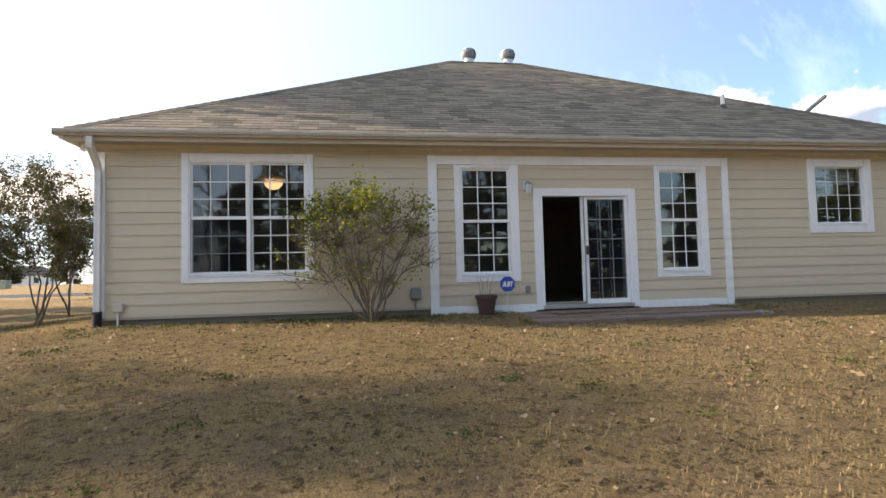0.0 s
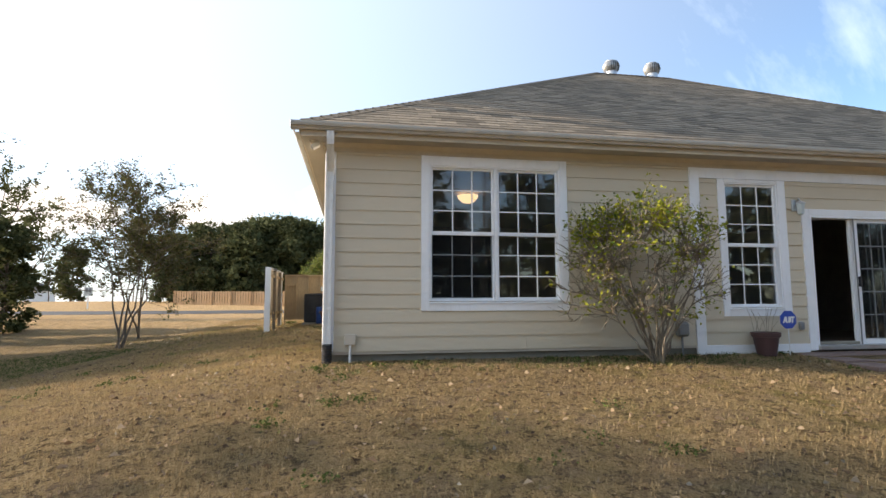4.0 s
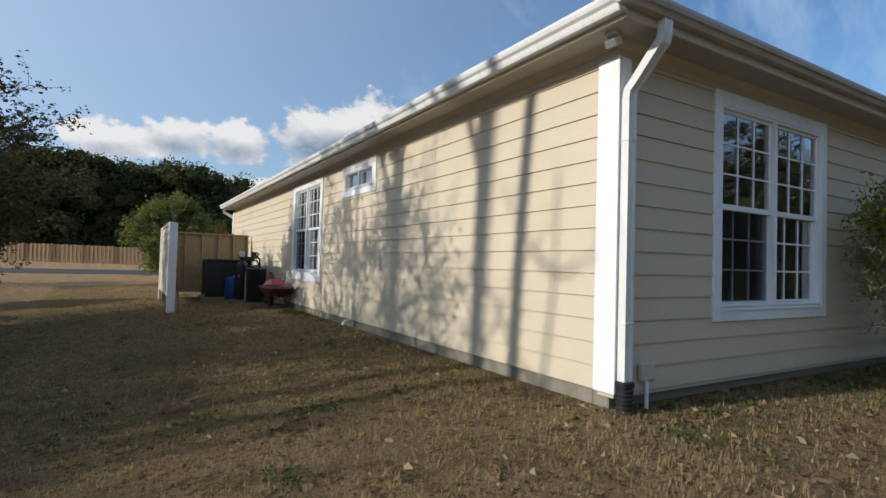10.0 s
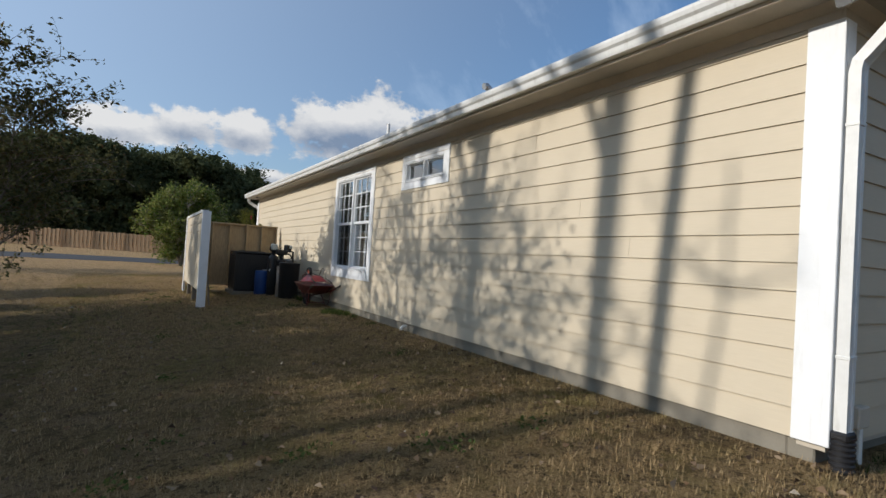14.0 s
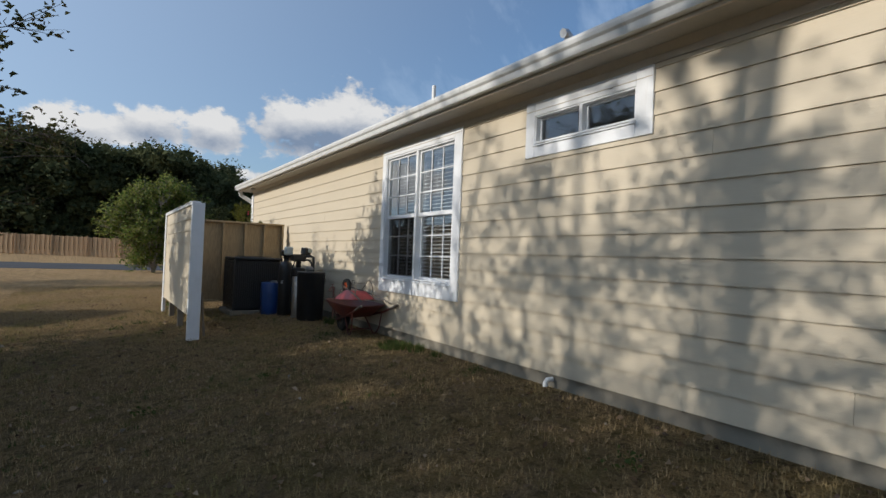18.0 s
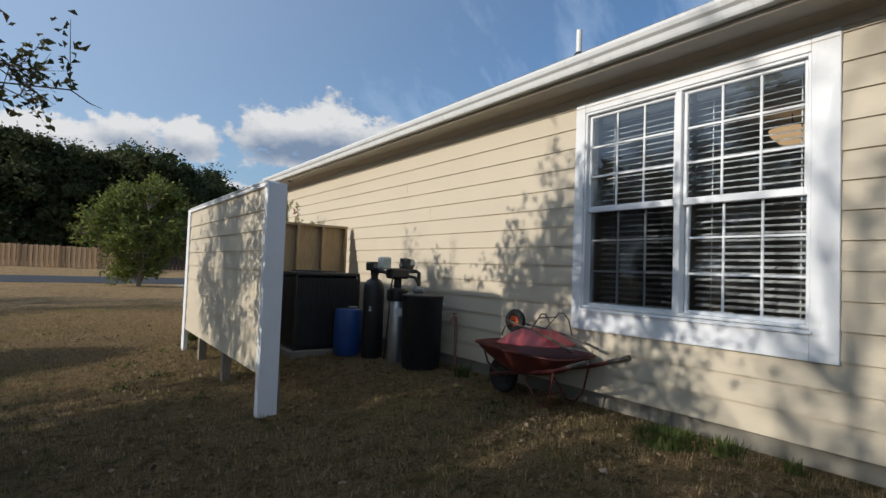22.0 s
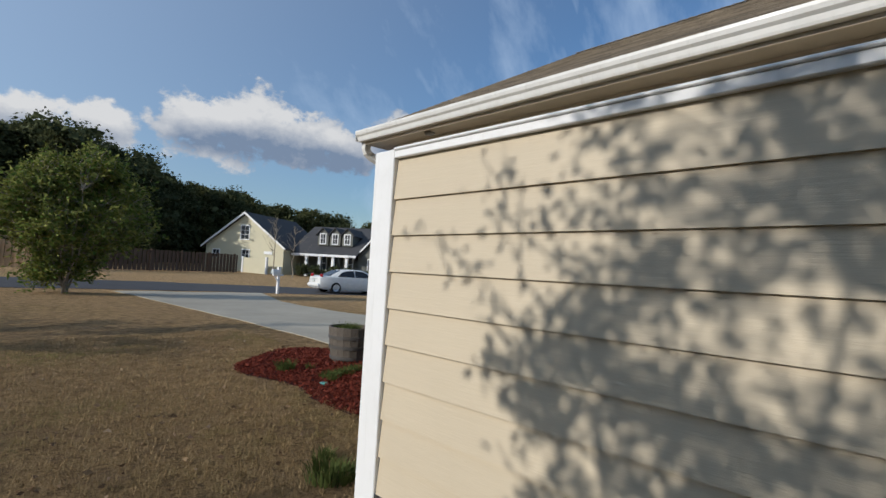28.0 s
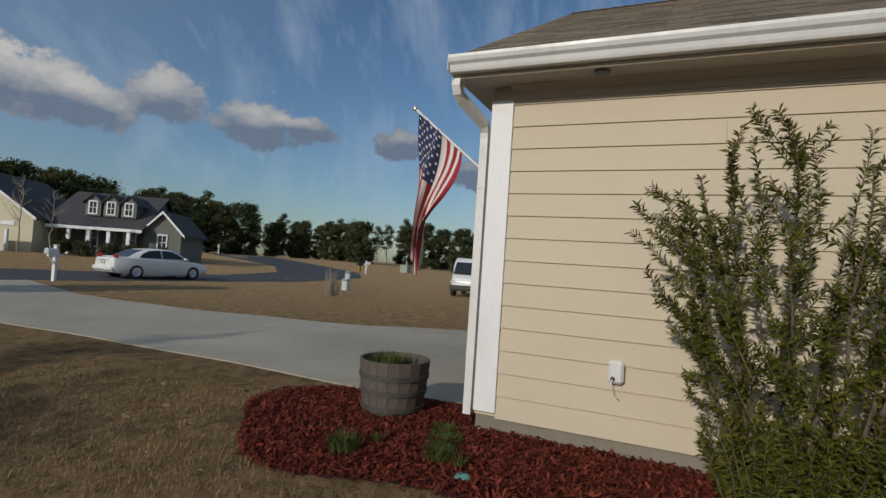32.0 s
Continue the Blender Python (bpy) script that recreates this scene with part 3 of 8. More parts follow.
strip("road", M_ASPHALT, [(-120, 45.0), (-90, 45.2), (-60, 45.5), (-30, 46.0), (-12, 46.3), (0, 46.2), (8, 45.0), (16, 44.4), (28, 47.5), (36, 53), (48, 70), (62, 95)],
      [(-120, 50.4), (-90, 50.6), (-60, 50.9), (-30, 51.3), (-12, 51.6), (0, 51.3), (8, 49.8), (15, 48.8), (23, 51.8), (31, 59), (41, 77.5), (54, 99.5)], 0.012, "dark asphalt residential street", "road", steps=88)
strip("driveway", M_DRIVE, [(-3.5, 26.3), (-3.45, 28), (-3.3, 30.4), (-3.15, 33.4), (-3.0, 38), (-3.3, 45.4)],
      [(3.6, 26.3), (2.4, 28), (1.2, 30.6), (0.9, 35.7), (1.3, 40), (3.0, 45.6)], 0.014, "pale concrete driveway with expansion joints", "driveway", steps=40)


# ---- walls with openings ----
def holed_wall(name, axis, plane, thick, u0, u1, z0, z1, holes, mat, label):
    """A wall across an axis (0: x, 1: y) whose outer face lies at plane and that goes inward by thick; holes: (u0, u1, z0, z1)."""
    us = sorted({u0, u1, *[h[0] for h in holes], *[h[1] for h in holes]})
    zs = sorted({z0, z1, *[h[2] for h in holes], *[h[3] for h in holes]})

    def solid(i, j):
        if not (0 <= i < len(us) - 1 and 0 <= j < len(zs) - 1):
            return False
        um, zm = (us[i] + us[i + 1]) / 2, (zs[j] + zs[j + 1]) / 2
        return not any(h[0] < um < h[1] and h[2] < zm < h[3] for h in holes)

    g = Geo()

    def p(u, d, z):
        return (plane + d, u, z) if axis == 0 else (u, plane + d, z)

    for i in range(len(us) - 1):
        for j in range(len(zs) - 1):
            if not solid(i, j):
                continue
            a, b, c, e = us[i], us[i + 1], zs[j], zs[j + 1]
            for d in (0, thick):
                g.add([p(a, d, c), p(b, d, c), p(b, d, e), p(a, d, e)], [(0, 1, 2, 3)])
            for di, dj, q in ((-1, 0, [(a, c), (a, e)]), (1, 0, [(b, c), (b, e)]), (0, -1, [(a, c), (b, c)]), (0, 1, [(a, e), (b, e)])):
                if not solid(i + di, j + dj):
                    (ua, za), (ub, zb) = q
                    g.add([p(ua, 0, za), p(ub, 0, zb), p(ub, thick, zb), p(ua, thick, za)], [(0, 1, 2, 3)])
    return tagged(g.part(name, mat), label, "wall", kind="structure")


COURSE, SIDE_Z0, SIDE_Z1 = 0.1833, 0.238, 2.84
# outer edges of the trim round each opening (along the wall, then height), and the clear opening inside
W1, W1_IN = (-2.885, -0.82, 0.745, 2.84), (-2.775, -0.93, 0.875, 2.71)
W2, W2_IN = (1.545, 2.685, 0.645, 2.68), (1.65, 2.545, 0.77, 2.63)
W3, W3_IN = (5.255, 6.300, 0.645, 2.680), (5.340, 6.175, 0.765, 2.615)
W4, W4_IN = (8.425, 9.84, 1.41, 2.84), (8.585, 9.68, 1.585, 2.70)
DOOR, DOOR_IN = (2.95, 4.875, 0.13, 2.265), (3.08, 4.765, 0.20, 2.165)
SW, SW_IN = (16.03, 18.10, 0.765, 2.84), (16.19, 17.99, 0.965, 2.735)
SM, SM_IN = (13.475, 14.925, 2.295, 2.84), (13.635, 14.80, 2.435, 2.705)

wall_back = holed_wall("wall_back", 1, HY0, 0.16, HX0, HX1, 0.25, 3.0, [W1_IN, W2_IN, W3_IN, W4_IN, DOOR_IN], M_FRIEZE, "cream lap-sided rear wall of the house")
wall_side = holed_wall("wall_side", 0, HX0, 0.16, HY0 + 0.16, HY1, 0.25, 3.0, [SW_IN, SM_IN], M_FRIEZE, "cream lap-sided long side wall of the house")
wall_front = holed_wall("wall_front", 1, HY1 + 0.16, -0.16, HX0, HX1, 0.25, 3.0, [], M_SIDING, "cream front wall of the house")
wall_far = holed_wall("wall_far_side", 0, HX1 + 0.004, -0.16, HY0 + 0.16, HY1, 0.2, 3.0, [], M_SIDING, "cream far side wall of the house")
found = Geo()
found.box((HX0 + 0.012, HY0 + 0.06, -0.6), (HX1 - 0.01, HY0 + 0.22, 0.25), 0.01)
found.box((HX0 + 0.012, HY0 + 0.22, -0.6), (HX0 + 0.22, HY1 + 0.156, 0.25), 0.01)
found.box((HX0 + 0.22, HY1 - 0.06, -0.6), (HX1 - 0.01, HY1 + 0.156, 0.25), 0.01)
tagged(found.part("foundation", M_FOUND), "grey rendered concrete foundation strip", "foundation", kind="structure")
tagged(Geo().box((HX0 + 0.22, HY0 + 0.22, 0.05), (HX1 - 0.16, HY1, 0.2)).part("floor", M_CARPET), "dark interior floor", "floor", kind="structure")
tagged(Geo().box((HX0 + 0.165, HY0 + 0.165, 2.78), (HX1 - 0.165, HY1 - 0.005, 2.9)).part("ceiling", M_CEIL), "white interior ceiling", "ceiling", kind="structure")
for i, (a, b) in enumerate((((1.0, HY0 + 0.17, 0.2), (1.12, 15.3, 2.78)), ((-3.95, 15.2, 0.2), (0.99, 15.32, 2.78)), ((7.2, HY0 + 0.17, 0.2), (7.32, 15.3, 2.78)),
                            ((1.13, 15.2, 0.2), (11.5, 15.32, 2.78)), ((0.2, 15.33, 0.2), (0.32, 19.9, 2.78)), ((-3.95, 19.9, 0.2), (0.32, 20.02, 2.78)))):
    tagged(Geo().box(a, b).part("partition_wall", M_ROOM), "plain beige partition wall indoors", "wall", kind="structure")


def spans(u0, u1, cuts):
    out, at = [], u0
    for a, b in sorted(cuts):
        if a > at:
            out.append((at, min(a, u1)))
        at = max(at, b)
    if at < u1:
        out.append((at, u1))
    return [s for s in out if s[1] - s[0] > 0.02]


def lap_boards(parent, axis, plane, u0, u1, z0, course, count, holes, mat, joints=(), proud=0.0185, out=-1, top=None):
    """Overlapping boards, each a wedge proud at its lower edge."""
    for c in range(count):
        a, b = z0 + c * course, z0 + (c + 1) * course
        if top:
            b = top if c == count - 1 else min(b, top)
        rows = [(a, b, u0, u1, [])]
        cut = [h for h in holes if h[2] < b - 1e-4 and h[3] > a + 1e-4]
        edges = sorted({a, b, *[min(max(z, a), b) for h in cut for z in h[2:4]]})
        for za, zb in zip(edges, edges[1:]):
            if zb - za < 0.012:
                continue
            gone = [(h[0], h[1]) for h in cut if h[2] < (za + zb) / 2 < h[3]]
            for ua, ub in spans(u0, u1, gone):
                stops = [ua, *sorted(j for j, k in joints if k == c and ua + 0.3 < j < ub - 0.3), ub]
                for p, q in zip(stops, stops[1:]):
                    t0 = proud * (1 - (za - a) / course * 0.75)
                    t1 = proud * (1 - (zb - a) / course * 0.75)
                    lip = 0.006 if zb == b else 0.0
                    prof = [(plane + out * t0, za), (plane + out * t1, zb + lip), (plane + out * 0.0005, zb + lip), (plane + out * 0.0005, za)]
                    g = Geo()
                    if axis == 0:
                        g.prism(prof, 1, p + 0.0012, q - 0.0012)
                    else:
                        g.prism(prof, 0, p + 0.0012, q - 0.0012)
                    g.part("siding_board", mat, parent)


random.seed(11)
PORCH = (1.09, 6.75, 0.0, 2.84)
# ---- eaves, gutters and roof ----
EX0, EX1, EY0, EY1, EZ = -4.45, 12.15, 8.54, 26.50, 3.12
roof = thing("roof", None, "brown shingled hip roof with white gutters", "roof", kind="structure")


def shingled(name, base_a, base_b, top_b, top_a, label, courses=None):
    """A roof plane between its eave (a to b) and its upper edge, laid in stepped courses."""
    a, b, tb, ta = (Vector(p) for p in (base_a, base_b, top_b, top_a))
    along = (b - a).normalized()
    run = (ta - a) - along * (ta - a).dot(along)
    length = run.length
    n = int(length / 0.145)
    up = run.normalized()
    nrm = along.cross(up).normalized()
    if nrm.z < 0:
        nrm = -nrm
    g = Geo()
    uvs = []
    for i in range(n):
        t0, t1 = i / n, (i + 1) / n
        p0, p1 = a.lerp(ta, t0), b.lerp(tb, t0)
        q0, q1 = a.lerp(ta, t1), b.lerp(tb, t1)
        wob = 0.0012 * math.sin(i * 2.1)
        lo, hi = nrm * (0.007 + wob), nrm * 0.002
        k = len(g.v)
        g.v += [tuple(p) for p in (p0, p1, p0 + lo, p1 + lo, q1 + hi, q0 + hi)]
        g.f += [(k, k + 1, k + 3, k + 2), (k + 2, k + 3, k + 4, k + 5)]
        for w in (p0, p1, p1, p0, p0, p1, q1, q0):
            uvs.append(((w - a).dot(along), (w - a).dot(up)))
    me = bpy.data.meshes.new(name)
    me.from_pydata(g.v, [], g.f)
    layer = me.uv_layers.new(name="UVMap")
    for i, c in enumerate(uvs):
        layer.data[i].uv = c
    me.materials.append(M_SHINGLE)
    ob = new(name, me)
    ob.parent = roof
    return tagged(ob, label)


def on_left(x, y):
    return (x, y, EZ + 0.55 * (x - EX0))


AP_L, AP_R = (2.5, 14.5, EZ + 0.542 * (2.5 - EX0)), (4.6, 14.5, EZ + 0.542 * (2.5 - EX0))
GABLE_X = 0.2
shingled("back_slope", (EX0, EY0, EZ), (EX1, EY0, EZ), AP_R, AP_L, "brown shingles in even courses")
shingled("side_slope_rear", (EX0, AP_L[1], EZ), (EX0, EY0, EZ), AP_L, AP_L, "brown shingles in even courses")
shingled("side_slope_middle", (EX0, 19.4, EZ), (EX0, AP_L[1], EZ), AP_L, on_left(GABLE_X, 19.4), "brown shingles in even courses")
shingled("side_slope_front", (EX0, EY1, EZ), (EX0, 19.4, EZ), on_left(GABLE_X, 19.4), on_left(GABLE_X, EY1), "brown shingles in even courses")
gz = on_left(GABLE_X, 0)[2]
shingled("gable_slope", (4.82, 19.4, EZ), (4.82, EY1, EZ), (GABLE_X, EY1, gz), (GABLE_X, 19.4, gz), "brown shingles in even courses")
shingled("far_slope", (EX1, EY0, EZ), (EX1, EY1, EZ), (4.6, 19.4, AP_R[2]), AP_R, "brown shingles in even courses")
shingled("valley_slope", (GABLE_X, 19.4, gz), (4.82, 19.4, EZ), (4.6, 19.4, AP_R[2]), AP_L, "brown shingles")
shell("roof_fill", M_SHINGLE, [(4.82, 19.4, EZ), (EX1, EY1, EZ), (4.82, EY1, EZ), (4.6, 19.4, AP_R[2]), (EX1, 19.4, EZ), AP_L, AP_R], [(0, 2, 1, 3), (5, 3, 6)], roof)
shell("gable_wall", M_SIDING, [(EX0 + 0.3, EY1 - 0.2, EZ - 0.02), (4.5, EY1 - 0.2, EZ - 0.02), (GABLE_X, EY1 - 0.2, gz - 0.1)], [(0, 1, 2)], roof)
cap = Geo()
for p, q in (((EX0, EY0, EZ), AP_L), (AP_L, AP_R), (AP_R, (EX1, EY0, EZ)), (on_left(GABLE_X, EY1), on_left(GABLE_X, 19.4)), (on_left(GABLE_X, 19.4), AP_L)):
    p, q = Vector(p), Vector(q)
    k = int((q - p).length / 0.16)
    d = (q - p).normalized()
    s = d.cross(Vector((0, 0, 1))).normalized()
    for i in range(k):
        a, b = p.lerp(q, i / k), p.lerp(q, (i + 1) / k)
        cap.add([a + s * 0.11 - Vector((0, 0, 0.035)), a + Vector((0, 0, 0.032)), a - s * 0.11 - Vector((0, 0, 0.035)),
                 b + s * 0.11 - Vector((0, 0, 0.042)), b + Vector((0, 0, 0.020)), b - s * 0.11 - Vector((0, 0, 0.042))], [(0, 1, 4, 3), (1, 2, 5, 4)])
cap_ob = cap.part("ridge_cap", M_SHINGLE, roof)
cap_uv = cap_ob.data.uv_layers.new(name="UVMap")

eave = thing("eaves", None, "cream soffit and fascia under the roof edge", "eaves", kind="structure")
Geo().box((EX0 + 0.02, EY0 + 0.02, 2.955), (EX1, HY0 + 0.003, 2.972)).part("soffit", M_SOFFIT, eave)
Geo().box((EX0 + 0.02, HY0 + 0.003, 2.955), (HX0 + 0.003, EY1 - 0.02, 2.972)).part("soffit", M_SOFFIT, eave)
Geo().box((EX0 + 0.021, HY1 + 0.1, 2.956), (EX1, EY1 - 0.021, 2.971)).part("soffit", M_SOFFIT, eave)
Geo().box((EX0, EY0, 2.94), (EX1, EY0 + 0.02, EZ), 0.003).part("fascia", M_FRIEZE, eave)
Geo().box((EX0, EY0 + 0.02, 2.94), (EX0 + 0.02, EY1, EZ), 0.003).part("fascia", M_FRIEZE, eave)
# boards under the soffit
Geo().box((HX0 - 0.022, HY0 - 0.022, 2.842), (HX1, HY0, 2.955), 0.003).part("frieze_board", M_FRIEZE, eave)
Geo().box((HX0 - 0.022, HY0, 2.842), (HX0, HY1 + 0.02, 2.955), 0.003).part("frieze_board", M_FRIEZE, eave)
# a small crown strip half way under the soffit edge
Geo().prism([(HY0 - 0.023, 2.95), (HY0 - 0.075, 2.953), (HY0 - 0.023, 2.90)], 0, HX0 - 0.05, HX1).part("crown_strip", M_FRIEZE, eave)
Geo().prism([(HX0 - 0.023, 2.95), (HX0 - 0.075, 2.953), (HX0 - 0.023, 2.90)], 1, HY0 - 0.05, HY1).part("crown_strip", M_FRIEZE, eave)


def gutter_profile(e, up=0.0):
    """K-shaped gutter: back, floor, curved front with a rolled lip; e is the fascia's outer face."""
    return [(e, 3.10), (e, 2.972 + up), (e - 0.066, 2.972 + up), (e - 0.074, 2.99 + up), (e - 0.082, 3.025 + up / 2), (e - 0.103, 3.045), (e - 0.112, 3.075), (e - 0.112, 3.098), (e - 0.098, 3.098),
            (e - 0.098, 3.078), (e - 0.074, 3.04), (e - 0.064, 2.984 + up), (e - 0.01, 2.984 + up), (e - 0.01, 3.10)]


gutter_b = thing("gutter", None, "grimy cream metal gutter along the rear eave", "gutter")
Geo().prism([(p, z) for p, z in gutter_profile(EY0, 0.035)], 0, EX0 - 0.10, EX1).part("channel", M_GUTTER_REAR, gutter_b)
for x in np.arange(EX0 + 0.7, EX1, 0.9):
    Geo().box((x - 0.012, EY0 - 0.10, 3.088), (x + 0.012, EY0 - 0.008, 3.095)).part("hanger", M_STEEL, gutter_b)
Geo().box((EX0 - 0.106, EY0 - 0.114, 3.005), (EX0 - 0.099, EY0, 3.10), 0.002).part("end_cap", M_GUTTER_REAR, gutter_b)
gutter_s = thing("gutter", None, "long white metal gutter along the side eave, dirt streaked", "gutter")
Geo().prism([(p, z) for p, z in gutter_profile(EX0)], 1, EY0 + 0.002, EY1).part("channel", M_GUTTER, gutter_s)
Geo().box((EX0 - 0.108, EY1 - 0.004, 2.975), (EX0, EY1 + 0.003, 3.096), 0.002).part("end_cap", M_GUTTER, gutter_s)
for y in np.arange(EY0 + 0.9, EY1, 0.9):
    Geo().box((EX0 - 0.10, y - 0.012, 3.088), (EX0 - 0.008, y + 0.012, 3.095)).part("hanger", M_STEEL, gutter_s)


# ---- windows and doors ----
def pane_bars(w, h, cols, rows, bar=0.017, depth=0.012):
    g = Geo()
    for i in range(1, cols):
        g.box((w * i / cols - bar / 2, 0, 0), (w * i / cols + bar / 2, depth, h), 0.003)
    for j in range(1, rows):
        g.box((0, 0.001, h * j / rows - bar / 2), (w, depth - 0.001, h * j / rows + bar / 2), 0.003)
    return g


def sheet(a, b, name, mat, parent, label=""):
    """A thin sheet of glass or mesh that faces -y; only its outer face mirrors."""
    ob = Geo().box(a, b).part(name, mat, parent, label)
    ob.data.materials.append(M_CLEAR)
    for f in ob.data.polygons:
        f.material_index = 0 if f.normal.y < -0.5 else 1
    ob.visible_shadow = False
    return ob


def sash(parent, name, x0, x1, z0, z1, y, grid, screen=False, rail=0.029, foot=None):
    """One moving frame with its glass and its white bars."""
    g = Geo()
    g.box((x0, y, z0), (x0 + rail, y + 0.035, z1), 0.004).box((x1 - rail, y, z0), (x1, y + 0.035, z1), 0.004)
    g.box((x0 + rail, y + 0.001, z0), (x1 - rail, y + 0.034, z0 + (foot or rail)), 0.004).box((x0 + rail, y + 0.001, z1 - rail), (x1 - rail, y + 0.034, z1), 0.004)
    s = g.part(name, M_VINYL, parent)
    gx0, gx1, gz0, gz1 = x0 + rail, x1 - rail, z0 + (foot or rail), z1 - rail
    sheet((gx0, y + 0.016, gz0), (gx1, y + 0.020, gz1), "pane", M_GLASS, s)
    if grid:
        b = pane_bars(gx1 - gx0, gz1 - gz0, *grid, bar=0.012 if rail < 0.02 else 0.018)
        b.v = [(q[0] + gx0, q[1] + y + 0.003, q[2] + gz0) for q in b.v]
        b.part("glazing_bars", M_VINYL, s)
    if screen:
        sheet((gx0 - 0.01, y - 0.012, gz0 - 0.01), (gx1 + 0.01, y - 0.010, gz1 + 0.01), "insect_screen", M_SCREEN, s, "dark insect screen")
    return s


def window(name, m, outer, inner, units, grid, label, screens=(), slider=False, head=None):
    """A window seen from outside: wide white boards round it, the frame, and one or two pairs of sashes. outer and inner: (x0, x1, z0, z1)."""
    w = thing(name, m, label, "window", kind="structure")
    ox0, ox1, oz0, oz1 = outer
    ix0, ix1, iz0, iz1 = inner
    f = 0.016 if slider else 0.022
    Geo().box((ox0, -0.030, oz0), (ix0, 0.0, oz1), 0.004).part("trim_board", M_TRIM, w)
    Geo().box((ix1, -0.030, oz0), (ox1, 0.0, oz1), 0.004).part("trim_board", M_TRIM, w)
    Geo().box((ix0 + 0.001, -0.029, iz1), (ix1 - 0.001, 0.0, oz1 - 0.001), 0.004).part("trim_board", M_TRIM, w)
    sill = Geo().box((ix0 + 0.001, -0.029, oz0 + 0.001), (ix1 - 0.001, 0.0, iz0 - 0.03), 0.004)
    sill.part("trim_board", M_TRIM, w)
    Geo().prism([(-0.042, iz0 - 0.030), (-0.042, iz0 - 0.016), (0.02, iz0 + 0.002), (0.02, iz0 - 0.030)], 0, ix0 - 0.012, ix1 + 0.012).part("sill", M_TRIM, w)
    if head:
        Geo().box((ox0 + 0.01, -0.033, iz1 + head), (ox1 - 0.01, -0.0285, iz1 + head + 0.006)).part("head_joint", M_FRIEZE, w)
    fr = Geo()
    fr.box((ix0, -0.022, iz0), (ix0 + f, 0.09, iz1), 0.004).box((ix1 - f, -0.022, iz0), (ix1, 0.09, iz1), 0.004)
    fr.box((ix0 + f, -0.021, iz0), (ix1 - f, 0.089, iz0 + f), 0.004).box((ix0 + f, -0.021, iz1 - f), (ix1 - f, 0.089, iz1), 0.004)
    fr.part("frame", M_VINYL, w)
    uw = (ix1 - ix0) / units
    for u in range(units):
        a, b = ix0 + u * uw + f, ix0 + (u + 1) * uw - f
        if u:
            Geo().box((a - 2 * f - 0.004, -0.024, iz0 + f), (a + 0.004, 0.088, iz1 - f), 0.005).part("mullion", M_TRIM, w)
            a += 0.005
        if u < units - 1:
            b -= 0.005
        if slider:
            sash(w, "sash", a, b, iz0 + f, iz1 - f, 0.03, grid, rail=0.018)
        else:
            zm = (iz0 + iz1) / 2
            sash(w, "upper_sash", a, b, zm - 0.028, iz1 - f, 0.012, grid, foot=0.052)
            sash(w, "lower_sash", a, b, iz0 + f, zm + 0.024, 0.050, grid, screen=u in screens)
    return w


back_at = pose(0, HY0, 0)
side_at = pose(HX0, 0, 0) @ SKEW


def flip(o):
    """Side wall: along the wall is -y in the window's own frame."""
    return (-o[1], -o[0], o[2], o[3])


window("window_1", back_at, W1, W1_IN, 2, (3, 3), "double sash window with white bars in wide white trim", screens=(0,))
window("window_2", back_at, W2, W2_IN, 1, (3, 3), "tall white sash window with nine-pane sashes beside the patio door", screens=())
window("window_3", back_at, W3, W3_IN, 1, (3, 3), "tall white sash window with nine-pane sashes beside the patio door")
window("window_4", back_at, W4, W4_IN, 1, (4, 4), "square white window with a lowered valance blind", slider=True)
window("window_5", side_at, flip(SW), flip(SW_IN), 2, (3, 3), "tall double sash window with white bars and blinds behind", screens=(0,), head=0.05)
window("window_6", side_at, flip(SM), flip(SM_IN), 2, None, "small wide transom window under the eave in white trim", slider=True, head=0.045)

# sliding patio door, left half open
pd = thing("door_1", back_at, "white sliding patio door pushed half open", "door", kind="structure")
Geo().box((DOOR[0], -0.030, DOOR[2]), (DOOR_IN[0], 0.0, DOOR[3]), 0.004).part("trim_board", M_TRIM, pd)
Geo().box((DOOR_IN[1], -0.030, DOOR[2]), (DOOR[1], 0.0, DOOR[3]), 0.004).part("trim_board", M_TRIM, pd)
Geo().box((DOOR_IN[0], -0.029, DOOR_IN[3]), (DOOR_IN[1], 0.0, DOOR[3] - 0.001), 0.004).part("trim_board", M_TRIM, pd)
dx0, dx1, dz0, dz1 = DOOR_IN
fr = Geo().box((dx0, -0.03, dz0), (dx0 + 0.035, 0.13, dz1), 0.004).box((dx1 - 0.035, -0.03, dz0), (dx1, 0.13, dz1), 0.004).box((dx0 + 0.035, -0.029, dz1 - 0.035), (dx1 - 0.035, 0.129, dz1), 0.004)
fr.part("frame", M_VINYL, pd)
Geo().box((dx0, -0.06, dz0 - 0.06), (dx1, 0.14, dz0 + 0.008), 0.006).part("threshold", M_STEEL, pd)


